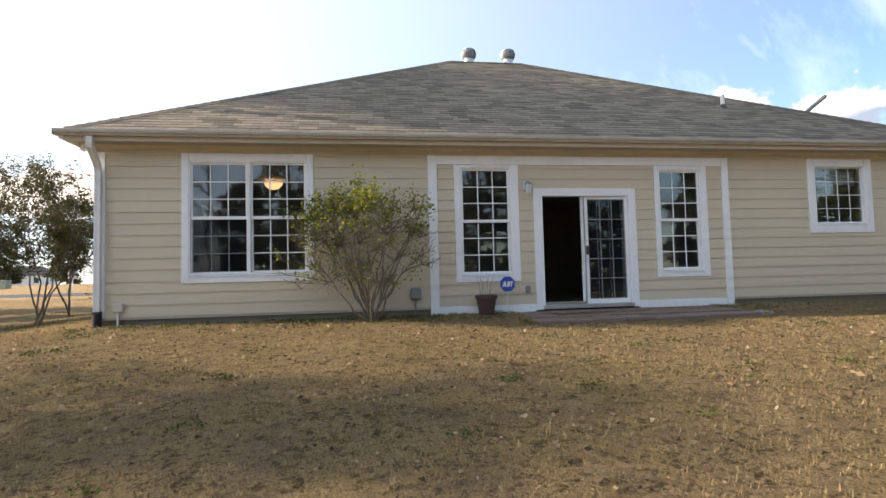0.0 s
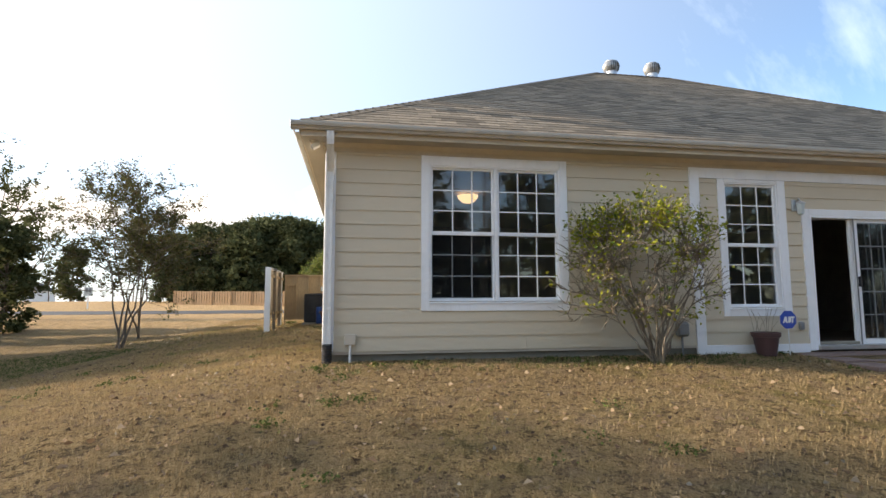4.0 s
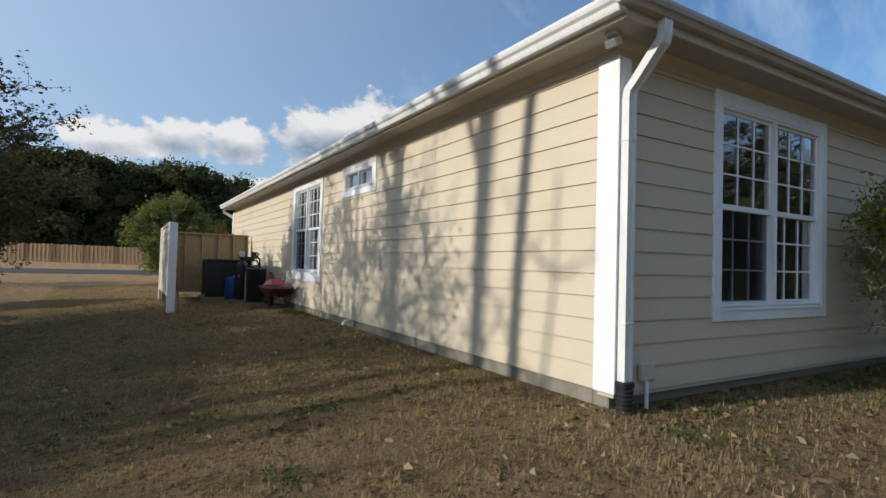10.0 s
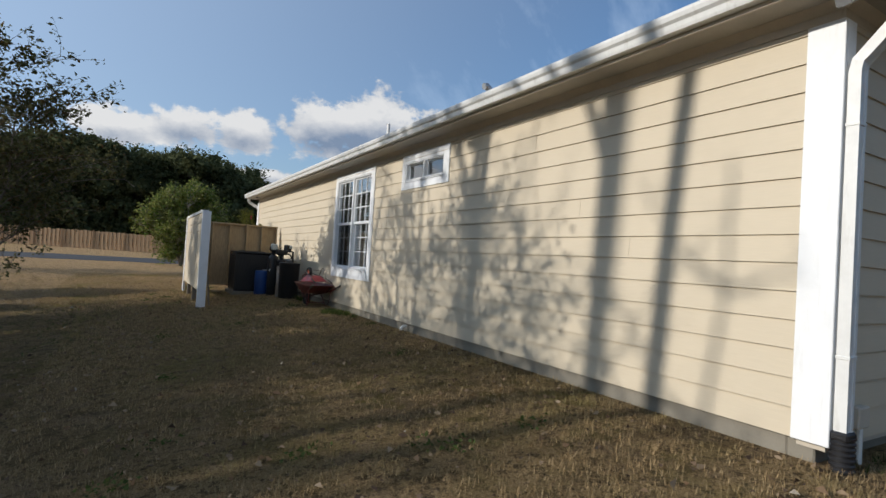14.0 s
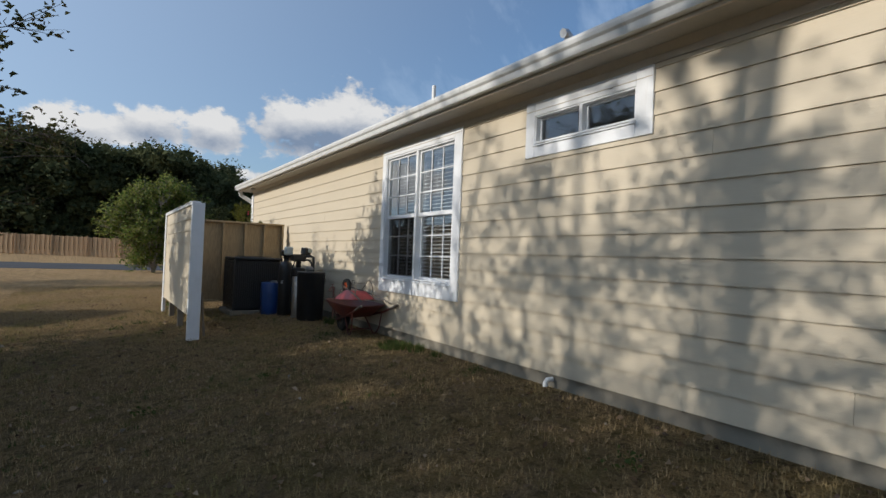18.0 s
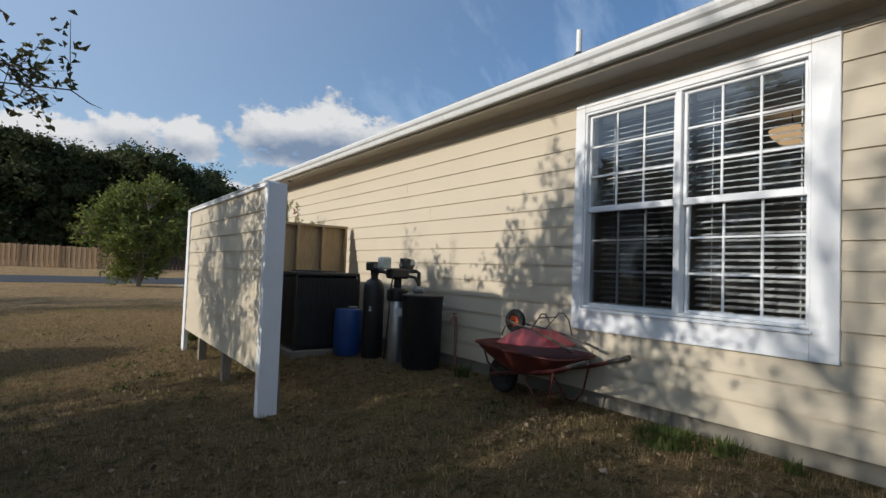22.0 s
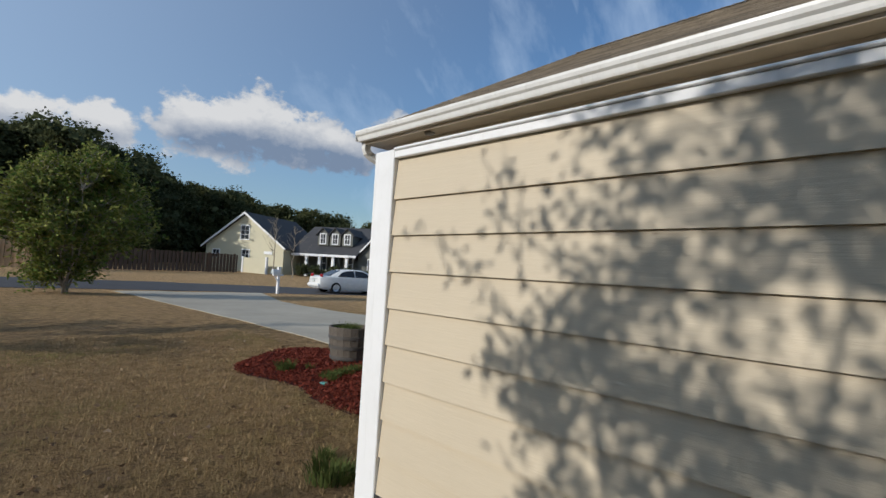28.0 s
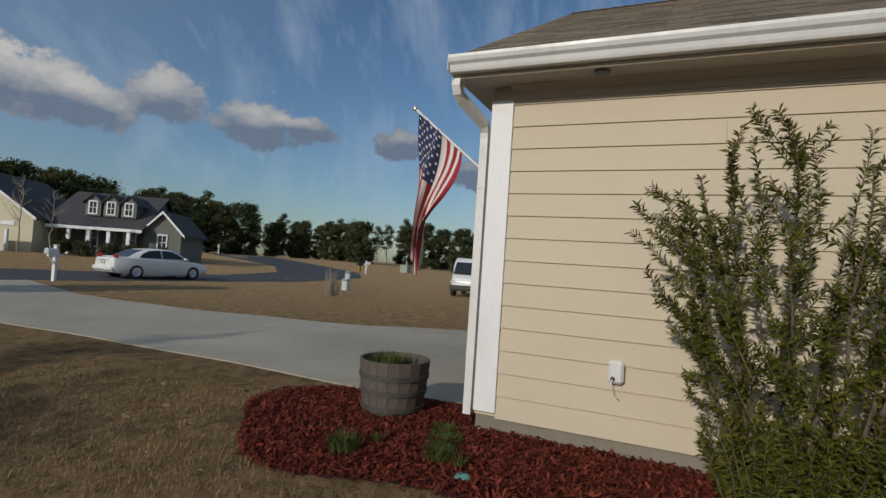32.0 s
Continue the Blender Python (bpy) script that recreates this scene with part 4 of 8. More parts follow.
def slab(x0, x1, y, name):
    g = Geo().box((x0, y, dz0 + 0.01), (x0 + 0.075, y + 0.038, dz1 - 0.036), 0.005).box((x1 - 0.075, y, dz0 + 0.01), (x1, y + 0.038, dz1 - 0.036), 0.005)
    g.box((x0 + 0.075, y + 0.001, dz0 + 0.01), (x1 - 0.075, y + 0.037, dz0 + 0.10), 0.005).box((x0 + 0.075, y + 0.001, dz1 - 0.10), (x1 - 0.075, y + 0.037, dz1 - 0.036), 0.005)
    s = g.part(name, M_VINYL, pd)
    sheet((x0 + 0.075, y + 0.016, dz0 + 0.10), (x1 - 0.075, y + 0.021, dz1 - 0.10), "pane", M_GLASS, s)
    b = pane_bars(x1 - x0 - 0.15, dz1 - dz0 - 0.20, 3, 5)
    b.v = [(p[0] + x0 + 0.075, p[1] + y + 0.002, p[2] + dz0 + 0.10) for p in b.v]
    b.part("glazing_bars", M_VINYL, s)
    return s


fixed = slab(3.90, dx1 - 0.035, 0.02, "fixed_panel")
moving = slab(3.86, dx1 - 0.06, 0.068, "sliding_panel")
sheet((3.96, 0.008, dz0 + 0.09), (dx1 - 0.10, 0.010, dz1 - 0.09), "insect_screen", M_SCREEN, fixed, "dark insect screen")
Geo().box((3.915, -0.03, 1.08), (3.945, 0.02, 1.24), 0.008).part("handle", M_BLACK, fixed, "black pull handle")
Geo().box((3.89, 0.003, dz0 + 0.01), (3.90, 0.018, dz1 - 0.036)).part("screen_edge", M_GREYBOX, pd)

# ---- trim boards ----
trim = thing("corner_trim", None, "wide white corner boards of the house", "trim", kind="structure")
Geo().box((HX0 - 0.030, HY0 - 0.0295, 0.235), (HX0 - 0.0005, HY0 + 0.185, 2.842), 0.004).part("corner_board", M_TRIM, trim)
Geo().box((HX0 - 0.0005, HY0 - 0.030, 0.235), (HX0 + 0.11, HY0 - 0.0005, 2.841), 0.004).part("corner_board", M_TRIM, trim)
Geo().box((HX0 - 0.030, HY1 - 0.02, 0.28), (HX0 - 0.0005, HY1 + 0.165, 2.842), 0.004).part("corner_board", M_TRIM, trim)
Geo().box((HX0 - 0.0005, HY1 + 0.161, 0.28), (HX0 + 0.15, HY1 + 0.176, 2.841), 0.004).part("corner_board", M_TRIM, trim)
porch = thing("porch_trim", None, "white boards framing the enclosed porch wall", "trim", kind="structure")
Geo().box((PORCH[0], HY0 - 0.032, 0.10), (1.245, HY0 - 0.0005, 2.84), 0.004).part("upright", M_TRIM, porch)
Geo().box((6.61, HY0 - 0.032, 0.10), (PORCH[1], HY0 - 0.0005, 2.84), 0.004).part("upright", M_TRIM, porch)
Geo().box((1.246, HY0 - 0.026, 2.685), (6.609, HY0 - 0.0005, 2.839), 0.004).part("head_board", M_TRIM, porch)
Geo().box((1.246, HY0 - 0.026, 0.10), (2.949, HY0 - 0.0005, 0.235), 0.004).part("kick_board", M_TRIM, porch)
Geo().box((4.876, HY0 - 0.026, 0.10), (6.609, HY0 - 0.0005, 0.235), 0.004).part("kick_board", M_TRIM, porch)

# ---- lap siding ----
random.seed(12)
back_holes = [W1, W2, W3, W4, (DOOR[0], DOOR[1], 0.1, DOOR[3])]
jl = [(random.uniform(-3.3, 0.6), c) for c in range(0, 14, 4)] + [(random.uniform(7.2, 10.5), c) for c in range(1, 14, 3)]
lap_boards(wall_back, 1, HY0, HX0 + 0.11, PORCH[0], SIDE_Z0, COURSE, 15, back_holes, M_SIDING, jl, top=2.8405)
lap_boards(wall_back, 1, HY0, 1.246, 6.609, 0.236, COURSE, 14, back_holes, M_SIDING, [], top=2.684)
lap_boards(wall_back, 1, HY0, PORCH[1], HX1, SIDE_Z0, COURSE, 15, back_holes, M_SIDING, jl, top=2.8405)
side_holes = [SW, SM]
js = [(random.uniform(9.9, 12.4), 4), (12.15, 1), (15.1, 0), (11.0, 8), (13.0, 10), (19.6, 3), (22.0, 7), (21.1, 11), (24.2, 5), (14.6, 4), (20.5, 9), (23.2, 1), (11.7, 12), (24.5, 12), (10.4, 6)]
lap_boards(wall_side, 0, HX0, HY0 + 0.186, HY1 - 0.021, SIDE_Z0, COURSE, 15, side_holes, M_SIDING, js, top=2.8405)


# ---- downspouts ----
def spout(name, label, pts, flat, black):
    """A folded sheet-metal pipe with elbows; flat: half sizes across x and y."""
    d = thing(name, None, label, "downspout")
    g = Geo()
    hx, hy = flat
    ring = [(-hx, -hy), (-hx * 0.4, -hy), (-hx * 0.3, -hy * 0.86), (hx * 0.3, -hy * 0.86), (hx * 0.4, -hy), (hx, -hy), (hx, hy), (-hx, hy)]
    vs, n = [], len(ring)
    for i, p in enumerate(pts):
        p = Vector(p)
        dirv = (Vector(pts[min(i + 1, len(pts) - 1)]) - Vector(pts[max(i - 1, 0)])).normalized()
        lean = Vector((0, 0, 1)).rotation_difference(dirv) if dirv.z > 0 else Vector((0, 0, -1)).rotation_difference(dirv)
        vs += [p + lean @ Vector((a, b, 0)) for a, b in ring]
    fs = [(i * n + k, i * n + (k + 1) % n, (i + 1) * n + (k + 1) % n, (i + 1) * n + k) for i in range(len(pts) - 1) for k in range(n)]
    g.add(vs, fs)
    g.part("pipe", M_GUTTER, d)
    x, y, z = pts[-1]
    for zz in (z + 0.5, z + 1.9):
        Geo().box((x - hx - 0.004, y - hy - 0.004, zz), (x + hx + 0.004, y + hy + 0.004, zz + 0.022), 0.002).part("strap", M_GUTTER, d)
    if black:
        q = Geo()
        prof = []
        b0 = ground_z(x, y) - 0.04
        zz, i = z + 0.045, 0
        while zz > b0:
            prof.append((0.058 if i % 2 else 0.067, zz))
            prof.append((0.058 if i % 2 else 0.067, zz - 0.009))
            zz -= 0.016
            i += 1
        m = Matrix.Translation((x, y, 0)) @ Matrix.Shear("XZ", 4, (0, 0))
        q.lathe(prof[::-1], 18, m)
        q.part("drain_hose", M_BLACK, d, "black corrugated drain hose")
        Geo().box((x - 0.06, y - 0.05, z + 0.02), (x + 0.06, y + 0.05, z + 0.075), 0.012).part("adapter", M_BLACK, d, "black plastic adapter")
    return d


cx, cy = HX0 + 0.035, HY0 - 0.075
spout("downspout", "white metal downspout ending in black corrugated hose", [(cx + 0.01, EY0 - 0.03, 3.0), (cx + 0.01, EY0 - 0.03, 2.90), (cx + 0.01, EY0 - 0.015, 2.85), (cx + 0.01, EY0 + 0.03, 2.81),
      (cx + 0.01, cy - 0.06, 2.62), (cx, cy - 0.012, 2.56), (cx, cy, 2.50), (cx, cy, 1.3), (cx, cy, 0.27)], (0.045, 0.034), True)
fx, fy = HX0 + 0.07, HY1 + 0.24
spout("downspout", "white metal downspout at the front corner", [(EX0 + 0.04, EY1 - 0.04, 2.98), (EX0 + 0.04, EY1 - 0.035, 2.90), (EX0 + 0.06, EY1 - 0.04, 2.85), (EX0 + 0.10, EY1 - 0.045, 2.82),
      (fx - 0.05, fy, 2.66), (fx - 0.01, fy, 2.61), (fx, fy, 2.55), (fx, fy, 1.3), (fx, fy, 0.22)], (0.045, 0.034), False)

# ---- on the roof ----
def turbine(x, y, z):
    t = thing("turbine_vent", pose(x, y, z), "galvanised round turbine vent on the roof ridge", "roof vent", "roof ridge vents")
    Geo().lathe([(0.20, -0.32), (0.15, -0.20), (0.145, 0.10), (0.165, 0.115)], 20).part("neck", M_STEEL, t)
    g = Geo()
    for k in range(22):
        a = 2 * math.pi * k / 22
        ring = []
        for j in range(6):
            f = j / 5
            r = 0.15 + 0.075 * math.sin(math.pi * (0.12 + 0.76 * f))
            ring.append((r, 0.12 + 0.26 * f))
        for j in range(5):
            (r0, z0), (r1, z1) = ring[j], ring[j + 1]
            a0, a1 = a, a + 0.22
            g.add([(r0 * math.cos(a0), r0 * math.sin(a0), z0), (r0 * 0.92 * math.cos(a1), r0 * 0.92 * math.sin(a1), z0), (r1 * 0.92 * math.cos(a1), r1 * 0.92 * math.sin(a1), z1), (r1 * math.cos(a0), r1 * math.sin(a0), z1)], [(0, 1, 2, 3)])
    g.part("blades", M_VANE, t)
    Geo().lathe([(0.10, 0.12), (0.12, 0.2), (0.12, 0.32), (0.10, 0.38)], 14).part("core", M_DARKMETAL, t)
    Geo().lathe([(0.168, 0.375), (0.17, 0.39), (0.11, 0.42), (0.02, 0.43)], 20).part("cap", M_STEEL, t)
    return t


turbine(3.13, 14.87, 7.02)
turbine(4.28, 14.76, 6.99)


def pipe_vent(x, y, z0, z1, r, label):
    p = thing("vent_pipe", pose(x, y, 0), label, "vent pipe")
    Geo().lathe([(r, z0 - 0.1), (r, z1), (r * 0.8, z1), (r * 0.8, z1 - 0.05)], 14).part("pipe", M_PVC, p)
    Geo().lathe([(r * 2.6, z0 - 0.06), (r * 1.5, z0 + 0.03), (r * 1.02, z0 + 0.05)], 14).part("flashing", M_DARKMETAL, p)


def roof_left(x):
    return EZ + 0.55 * (x - EX0)


pipe_vent(-2.37, 19.61, roof_left(-2.37), roof_left(-2.37) + 0.36, 0.040, "white plastic plumbing vent pipe through the shingles")
pipe_vent(8.05, 10.6, EZ + (10.6 - EY0) * 0.632, EZ + (10.6 - EY0) * 0.632 + 0.26, 0.045, "white plastic plumbing vent pipe through the shingles")
hood = thing("roof_hood_vent", pose(-0.52, 17.88, roof_left(-0.52)), "small galvanised hood vent on the side roof slope", "roof vent")
Geo().lathe([(0.07, -0.1), (0.07, 0.16)], 14).part("neck", M_STEEL, hood)
Geo().tube([(0, 0, 0.12), (-0.02, 0, 0.22), (-0.09, 0, 0.26), (-0.16, 0, 0.24)], 0.085, 12).part("hood", M_STEEL, hood)
arm = thing("antenna_pole", pose(11.25, 12.0, EZ + (12.0 - EY0) * 0.45), "slanting grey metal pole above the roof", "pole")
Geo().tube([(-0.15, 0, -0.15), (0.85, 0, 0.58)], 0.05, 10).part("pole", M_GREYBOX, arm)


# ---- screen round the air conditioner ----
FX, FY0, FY1, FZ0, FZ1 = -6.52, 19.45, 23.19, 0.285, 1.948
scr = thing("privacy_screen", None, "cream lap-board screen with white end posts and top rail", "screen fence")
gp = ground_z(FX, FY0)
Geo().box((FX - 0.035, FY0, gp - 0.1), (FX + 0.135, FY0 + 0.10, FZ1 + 0.018), 0.004).part("end_post", M_TRIM, scr, "white boxed end post")
Geo().box((FX - 0.035, FY1 - 0.16, ground_z(FX, FY1) - 0.1), (FX + 0.02, FY1, FZ1 + 0.038), 0.004).part("end_post", M_TRIM, scr, "white board end post")
Geo().box((FX - 0.034, FY0 + 0.10, FZ1 - 0.008), (FX - 0.004, FY1 - 0.16, FZ1 + 0.030), 0.004).part("top_rail", M_TRIM, scr, "white top rail board")
Geo().box((FX - 0.044, FY0 + 0.10, FZ1 + 0.0305), (FX + 0.10, FY1 - 0.161, FZ1 + 0.044), 0.004).part("cap_board", M_TRIM, scr)
for y in (20.95, 22.2):
    Geo().box((FX + 0.006, y - 0.045, ground_z(FX, y) - 0.1), (FX + 0.095, y + 0.045, FZ1), 0.004).part("post", M_POSTWOOD, scr, "weathered wooden post")
Geo().box((FX + 0.022, FY0 + 0.10, 0.45), (FX + 0.06, FY1, 0.54), 0.003).part("rail", M_TIMBER, scr)
Geo().box((FX + 0.022, FY0 + 0.10, 1.70), (FX + 0.06, FY1, 1.79), 0.003).part("rail", M_TIMBER, scr)
lap_boards(scr, 0, FX - 0.002, FY0 + 0.101, FY1 - 0.161, FZ0, 0.181, 9, [], M_SIDING, [], proud=0.02, top=FZ1 - 0.009)
# the return towards the house, seen from its open framing side
BY = 22.86
ret = thing("screen_return_panel", None, "cream plywood panel with exposed tan timber studs", "screen fence")
bx0, bx1 = -6.36, -4.22
Geo().box((bx0, BY, 0.24), (bx1, BY + 0.02, 1.90)).part("sheet", M_TIMBER, ret)
for x in (bx0 + 0.02, -5.93, -5.49, -5.05, -4.64, bx1 - 0.03):
    Geo().box((x - 0.02, BY - 0.088, 0.22 if x > bx0 + 0.1 and x < bx1 - 0.1 else ground_z(x, BY) - 0.05), (x + 0.02, BY - 0.001, 1.865), 0.003).part("stud", M_TIMBER, ret)
Geo().box((bx0, BY - 0.09, 1.866), (bx1, BY + 0.02, 1.905), 0.003).part("top_plate", M_TIMBER, ret)
Geo().box((bx0, BY - 0.088, 0.20), (bx1, BY - 0.001, 0.24), 0.003).part("bottom_plate", M_TIMBER, ret)
Geo().box((bx0 + 0.042, BY - 0.086, 1.48), (-5.952, BY - 0.002, 1.52), 0.003).part("blocking", M_TIMBER, ret)
stick = thing("garden_stake", None, "thin brown wooden stake leaning behind the post", "stake")
Geo().tube([(-6.28, 19.70, ground_z(-6.28, 19.7) - 0.02), (-6.35, 19.66, 0.62)], 0.018, 8).part("shaft", M_POSTWOOD, stick)


# ---- plants ----
def leaf_quads(centres, size, rng, lean=0.6, slim=0.5, fold=0.25):
    """Pointed leaves of four corners at each centre, turned at random."""
    c = np.asarray(centres, dtype=float)
    n = len(c)
    d = rng.normal(size=(n, 3))
    d[:, 2] *= lean
    d /= np.linalg.norm(d, axis=1)[:, None]
    s = rng.normal(size=(n, 3))
    s -= d * (s * d).sum(1)[:, None]
    s /= np.linalg.norm(s, axis=1)[:, None]
    l = (size * rng.uniform(0.6, 1.35, n))[:, None]
    w = l * slim
    up = np.cross(d, s) * l * fold
    return np.stack([c, c + d * l * 0.5 + s * w * 0.5 + up, c + d * l, c + d * l * 0.5 - s * w * 0.5 + up], 1).reshape(-1, 3)


def limb(g, a, b, r0, r1, rng, bend=0.12, n=5, sides=6, sag=0.0):
    a, b = Vector(a), Vector(b)
    l = (b - a).length
    off = Vector(rng.normal(size=3)) * l * bend
    pts = []
    for i in range(n + 1):
        t = i / n
        p = a.lerp(b, t) + off * math.sin(math.pi * t) + Vector((0, 0, sag * l * math.sin(math.pi * t)))
        pts.append(p + Vector(rng.normal(size=3)) * l * 0.012 * (0 < i < n))
    g.tube(pts, [r0 + (r1 - r0) * (i / n) ** 0.8 for i in range(n + 1)], sides)
    return pts


def tree(name, base, label, seed, stems, tips, leaf_mat, bark, leaf=(0.07, 0.5), per_twig=9, twigs=6, twig_len=0.45, r=0.08, category="tree", fork=0.3, leaf2=None, spread=0.05, droop=0.0, bare=0.0, stick=0.006, leaf_z=0.0):
    """stems: heights and leans of the main limbs; tips: points (from the base) at which branches end."""
    rng = np.random.default_rng(seed)
    t = thing(name, pose(*base), label, category)
    g, lines = Geo(), []
    for (dx, dy, h) in stems:
        rr = r / len(stems) ** 0.4
        lines.append(limb(g, (rng.normal() * 0.04, rng.normal() * 0.04, -0.05), (dx, dy, h), rr, rr * 0.3, rng, 0.04, 8, 8))
    leaves, sticks = [], Geo()
    for tip in tips:
        tip = Vector(tip)
        best, cost = None, 1e9
        for line in lines:
            for i, p in enumerate(line):
                if p.z > tip.z - 0.15 * (tip - p).length or i < len(line) * fork:
                    continue
                k = (tip - p).length * (1 + 0.25 * rng.random())
                if k < cost:
                    best, cost = p, k
        if best is None:
            best = lines[0][int(len(lines[0]) * 0.5)]
        length = (tip - best).length
        pts = limb(g, best, tip, max(0.006, r * 0.12 + stick * length), 0.005, rng, 0.09, 5, 5, 0.05)
        for k in range(twigs):
            o = pts[rng.integers(2, 6)]
            d = Vector(rng.normal(size=3)) + (tip - best).normalized() * 0.9
            d.z += 0.25 - droop
            e = o + d.normalized() * twig_len * rng.uniform(0.5, 1.3)
            sticks.tube([o, o.lerp(e, 0.5) + Vector(rng.normal(size=3)) * 0.03, e], [0.005, 0.004, 0.002], 4, False)
            if rng.random() < (bare if o.z > leaf_z else 0.85):
                continue
            m = rng.integers(max(1, per_twig // 2), per_twig + 4)
            f = rng.uniform(0.15, 1.05, m)
            leaves += [tuple(o.lerp(e, x) + Vector(rng.normal(size=3)) * spread) for x in f]
    g.part("trunk", bark, t)
    tagged(sticks.part("twig_work", bark, t), kind="stuff")
    leaves = np.array(leaves)
    if leaf2 is not None and len(leaves):
        pick = rng.random(len(leaves)) < leaf2[1]
        me = raw_mesh("crown_tinted", leaf2[0], leaf_quads(leaves[pick], leaf[0], rng, slim=leaf[1]), 4)
        tint = new("crown_tinted", me)
        tint.parent = t
        tagged(tint, kind="stuff")
        leaves = leaves[~pick]
    crown = new("crown", raw_mesh("crown", leaf_mat, leaf_quads(leaves, leaf[0], rng, slim=leaf[1]), 4))
    crown.parent = t
    tagged(crown, kind="stuff")
    return t


def egg(n, centre, radii, rng, inner=0.3):
    """Points in the outer part of an egg shape."""
    out = []
    while len(out) < n:
        p = rng.uniform(-1, 1, 3)
        q = np.linalg.norm(p)
        if inner < q < 1:
            out.append(tuple(c + a * b for c, a, b in zip(centre, p, radii)))
    return out


rng = np.random.default_rng(5)
# thin many-stemmed tree beside the lawn
T1 = (-10.45, 18.7, ground_z(-10.45, 18.7))
tips = egg(46, (0.1, 0.3, 3.9), (1.8, 1.5, 1.5), rng, 0.2) + egg(24, (0.0, 0.3, 3.9), (1.9, 1.7, 1.6), rng, 0.4) + egg(12, (0.2, 0.5, 2.5), (1.9, 1.7, 0.7), rng, 0.4) + [(0.5, 2.7, 1.1), (0.3, 3.1, 1.2), (0.8, 2.9, 1.4)] + egg(9, (2.05, 2.2, 3.4), (0.22, 0.3, 0.3), rng, 0.2)[:4] + egg(16, (1.4, 0.6, 2.7), (1.1, 1.0, 0.9), rng, 0.3)[:11] + egg(10, (-1.6, 0.2, 2.6), (0.9, 0.9, 0.8), rng, 0.3)
tree("crape_myrtle", T1, "slender multi-stemmed tree with sparse small dark leaves", 3, [(-0.7, 0.3, 3.6), (0.5, 0.2, 4.4), (0.1, 0.7, 4.9), (-0.2, -0.4, 4.0), (0.7, 0.9, 4.0)], tips,
     M_LEAF_LIGHT, M_BARK, (0.086, 0.5), 16, 10, 0.5, 0.065, fork=0.3, leaf2=(M_LEAF_BROWN, 0.15), bare=0.12, stick=0.0025)
T2 = (-13.6, 14.2, ground_z(-13.6, 14.2))
tips = egg(58, (0, 0, 5.3), (1.8, 1.9, 1.5), rng, 0.2)
tree("lawn_tree", T2, "small rounded tree with dark leathery leaves", 4, [(-0.4, 0.2, 4.9), (0.5, -0.2, 5.6), (0.0, 0.4, 6.2)], tips, M_LEAF_OLIVE, M_BARK, (0.10, 0.5), 9, 9, 0.7, 0.09, fork=0.3, stick=0.002, bare=0.2)
T4 = (-14.6, 16.75, ground_z(-14.6, 16.75))
tips = egg(40, (0, 0, 5.8), (1.4, 1.2, 1.8), rng, 0.2)
tree("lawn_tree", T4, "slender tree with small dark leaves beside the lawn", 15, [(-0.2, 0.2, 5.4), (0.3, -0.1, 6.4)], tips, M_LEAF_OLIVE, M_BARK, (0.10, 0.5), 10, 8, 0.5, 0.07, fork=0.4, stick=0.002, bare=0.3)
# unseen trees, added to shade the side lawn and the wall foot
for k_, (x_, y_, z_) in enumerate(((-21.5, 18.9, 6.3), (-22.2, 21.3, 6.4), (-21.0, 16.6, 6.0))):
    tips = egg(70, (0, 0, z_), (2.0, 1.5, 1.3), rng, 0.15)
    tree("edge_tree", (x_, y_, ground_z(x_, y_)), "unseen leafy tree west of the lawn, added for its shade", 40 + k_, [(-0.4, 0.3, z_ - 0.4), (0.4, -0.3, z_ + 0.1), (0.0, 0.5, z_ + 0.6)], tips, M_LEAF_OLIVE, M_BARK, (0.15, 0.55), 12, 9, 0.6, 0.09, fork=0.4, stick=0.002)
T5 = (-24.1, 34.5, ground_z(-24.1, 34.5))
tips = egg(38, (-0.2, 0, 5.7), (4.7, 3.2, 2.9), rng, 0.45) + [(4.6, 0.2, 2.9), (5.0, -0.3, 3.4), (4.0, 0.5, 2.6), (3.6, -1.4, 4.2), (4.2, 0.6, 5.2), (2.8, 0.0, 8.0), (1.0, 0.3, 8.8)]
tree("edge_tree", T5, "dark spreading tree with low limbs and open leaf clumps", 47, [(-1.5, 0.5, 5.8), (2.0, -0.4, 6.0), (0.4, 1.1, 7.2), (3.0, 0.2, 3.2), (-0.5, -1.2, 6.2)], tips, M_LEAF_OLIVE, M_BARK_DARK, (0.19, 0.5), 15, 12, 0.78, 0.18, fork=0.3, stick=0.004, bare=0.15)
T3 = (-11.0, 21.68, ground_z(-11.0, 21.68))
tips = egg(66, (0, 0.1, 3.4), (1.2, 1.35, 1.25), rng, 0.2)
tree("lawn_tree", T3, "small tree with fine leaves beside the lawn", 14, [(-0.3, 0.2, 3.2), (0.4, -0.2, 3.8), (0.0, 0.4, 4.3)], tips, M_LEAF_LIGHT, M_BARK, (0.070, 0.5), 12, 10, 0.42, 0.06, fork=0.3, stick=0.002)
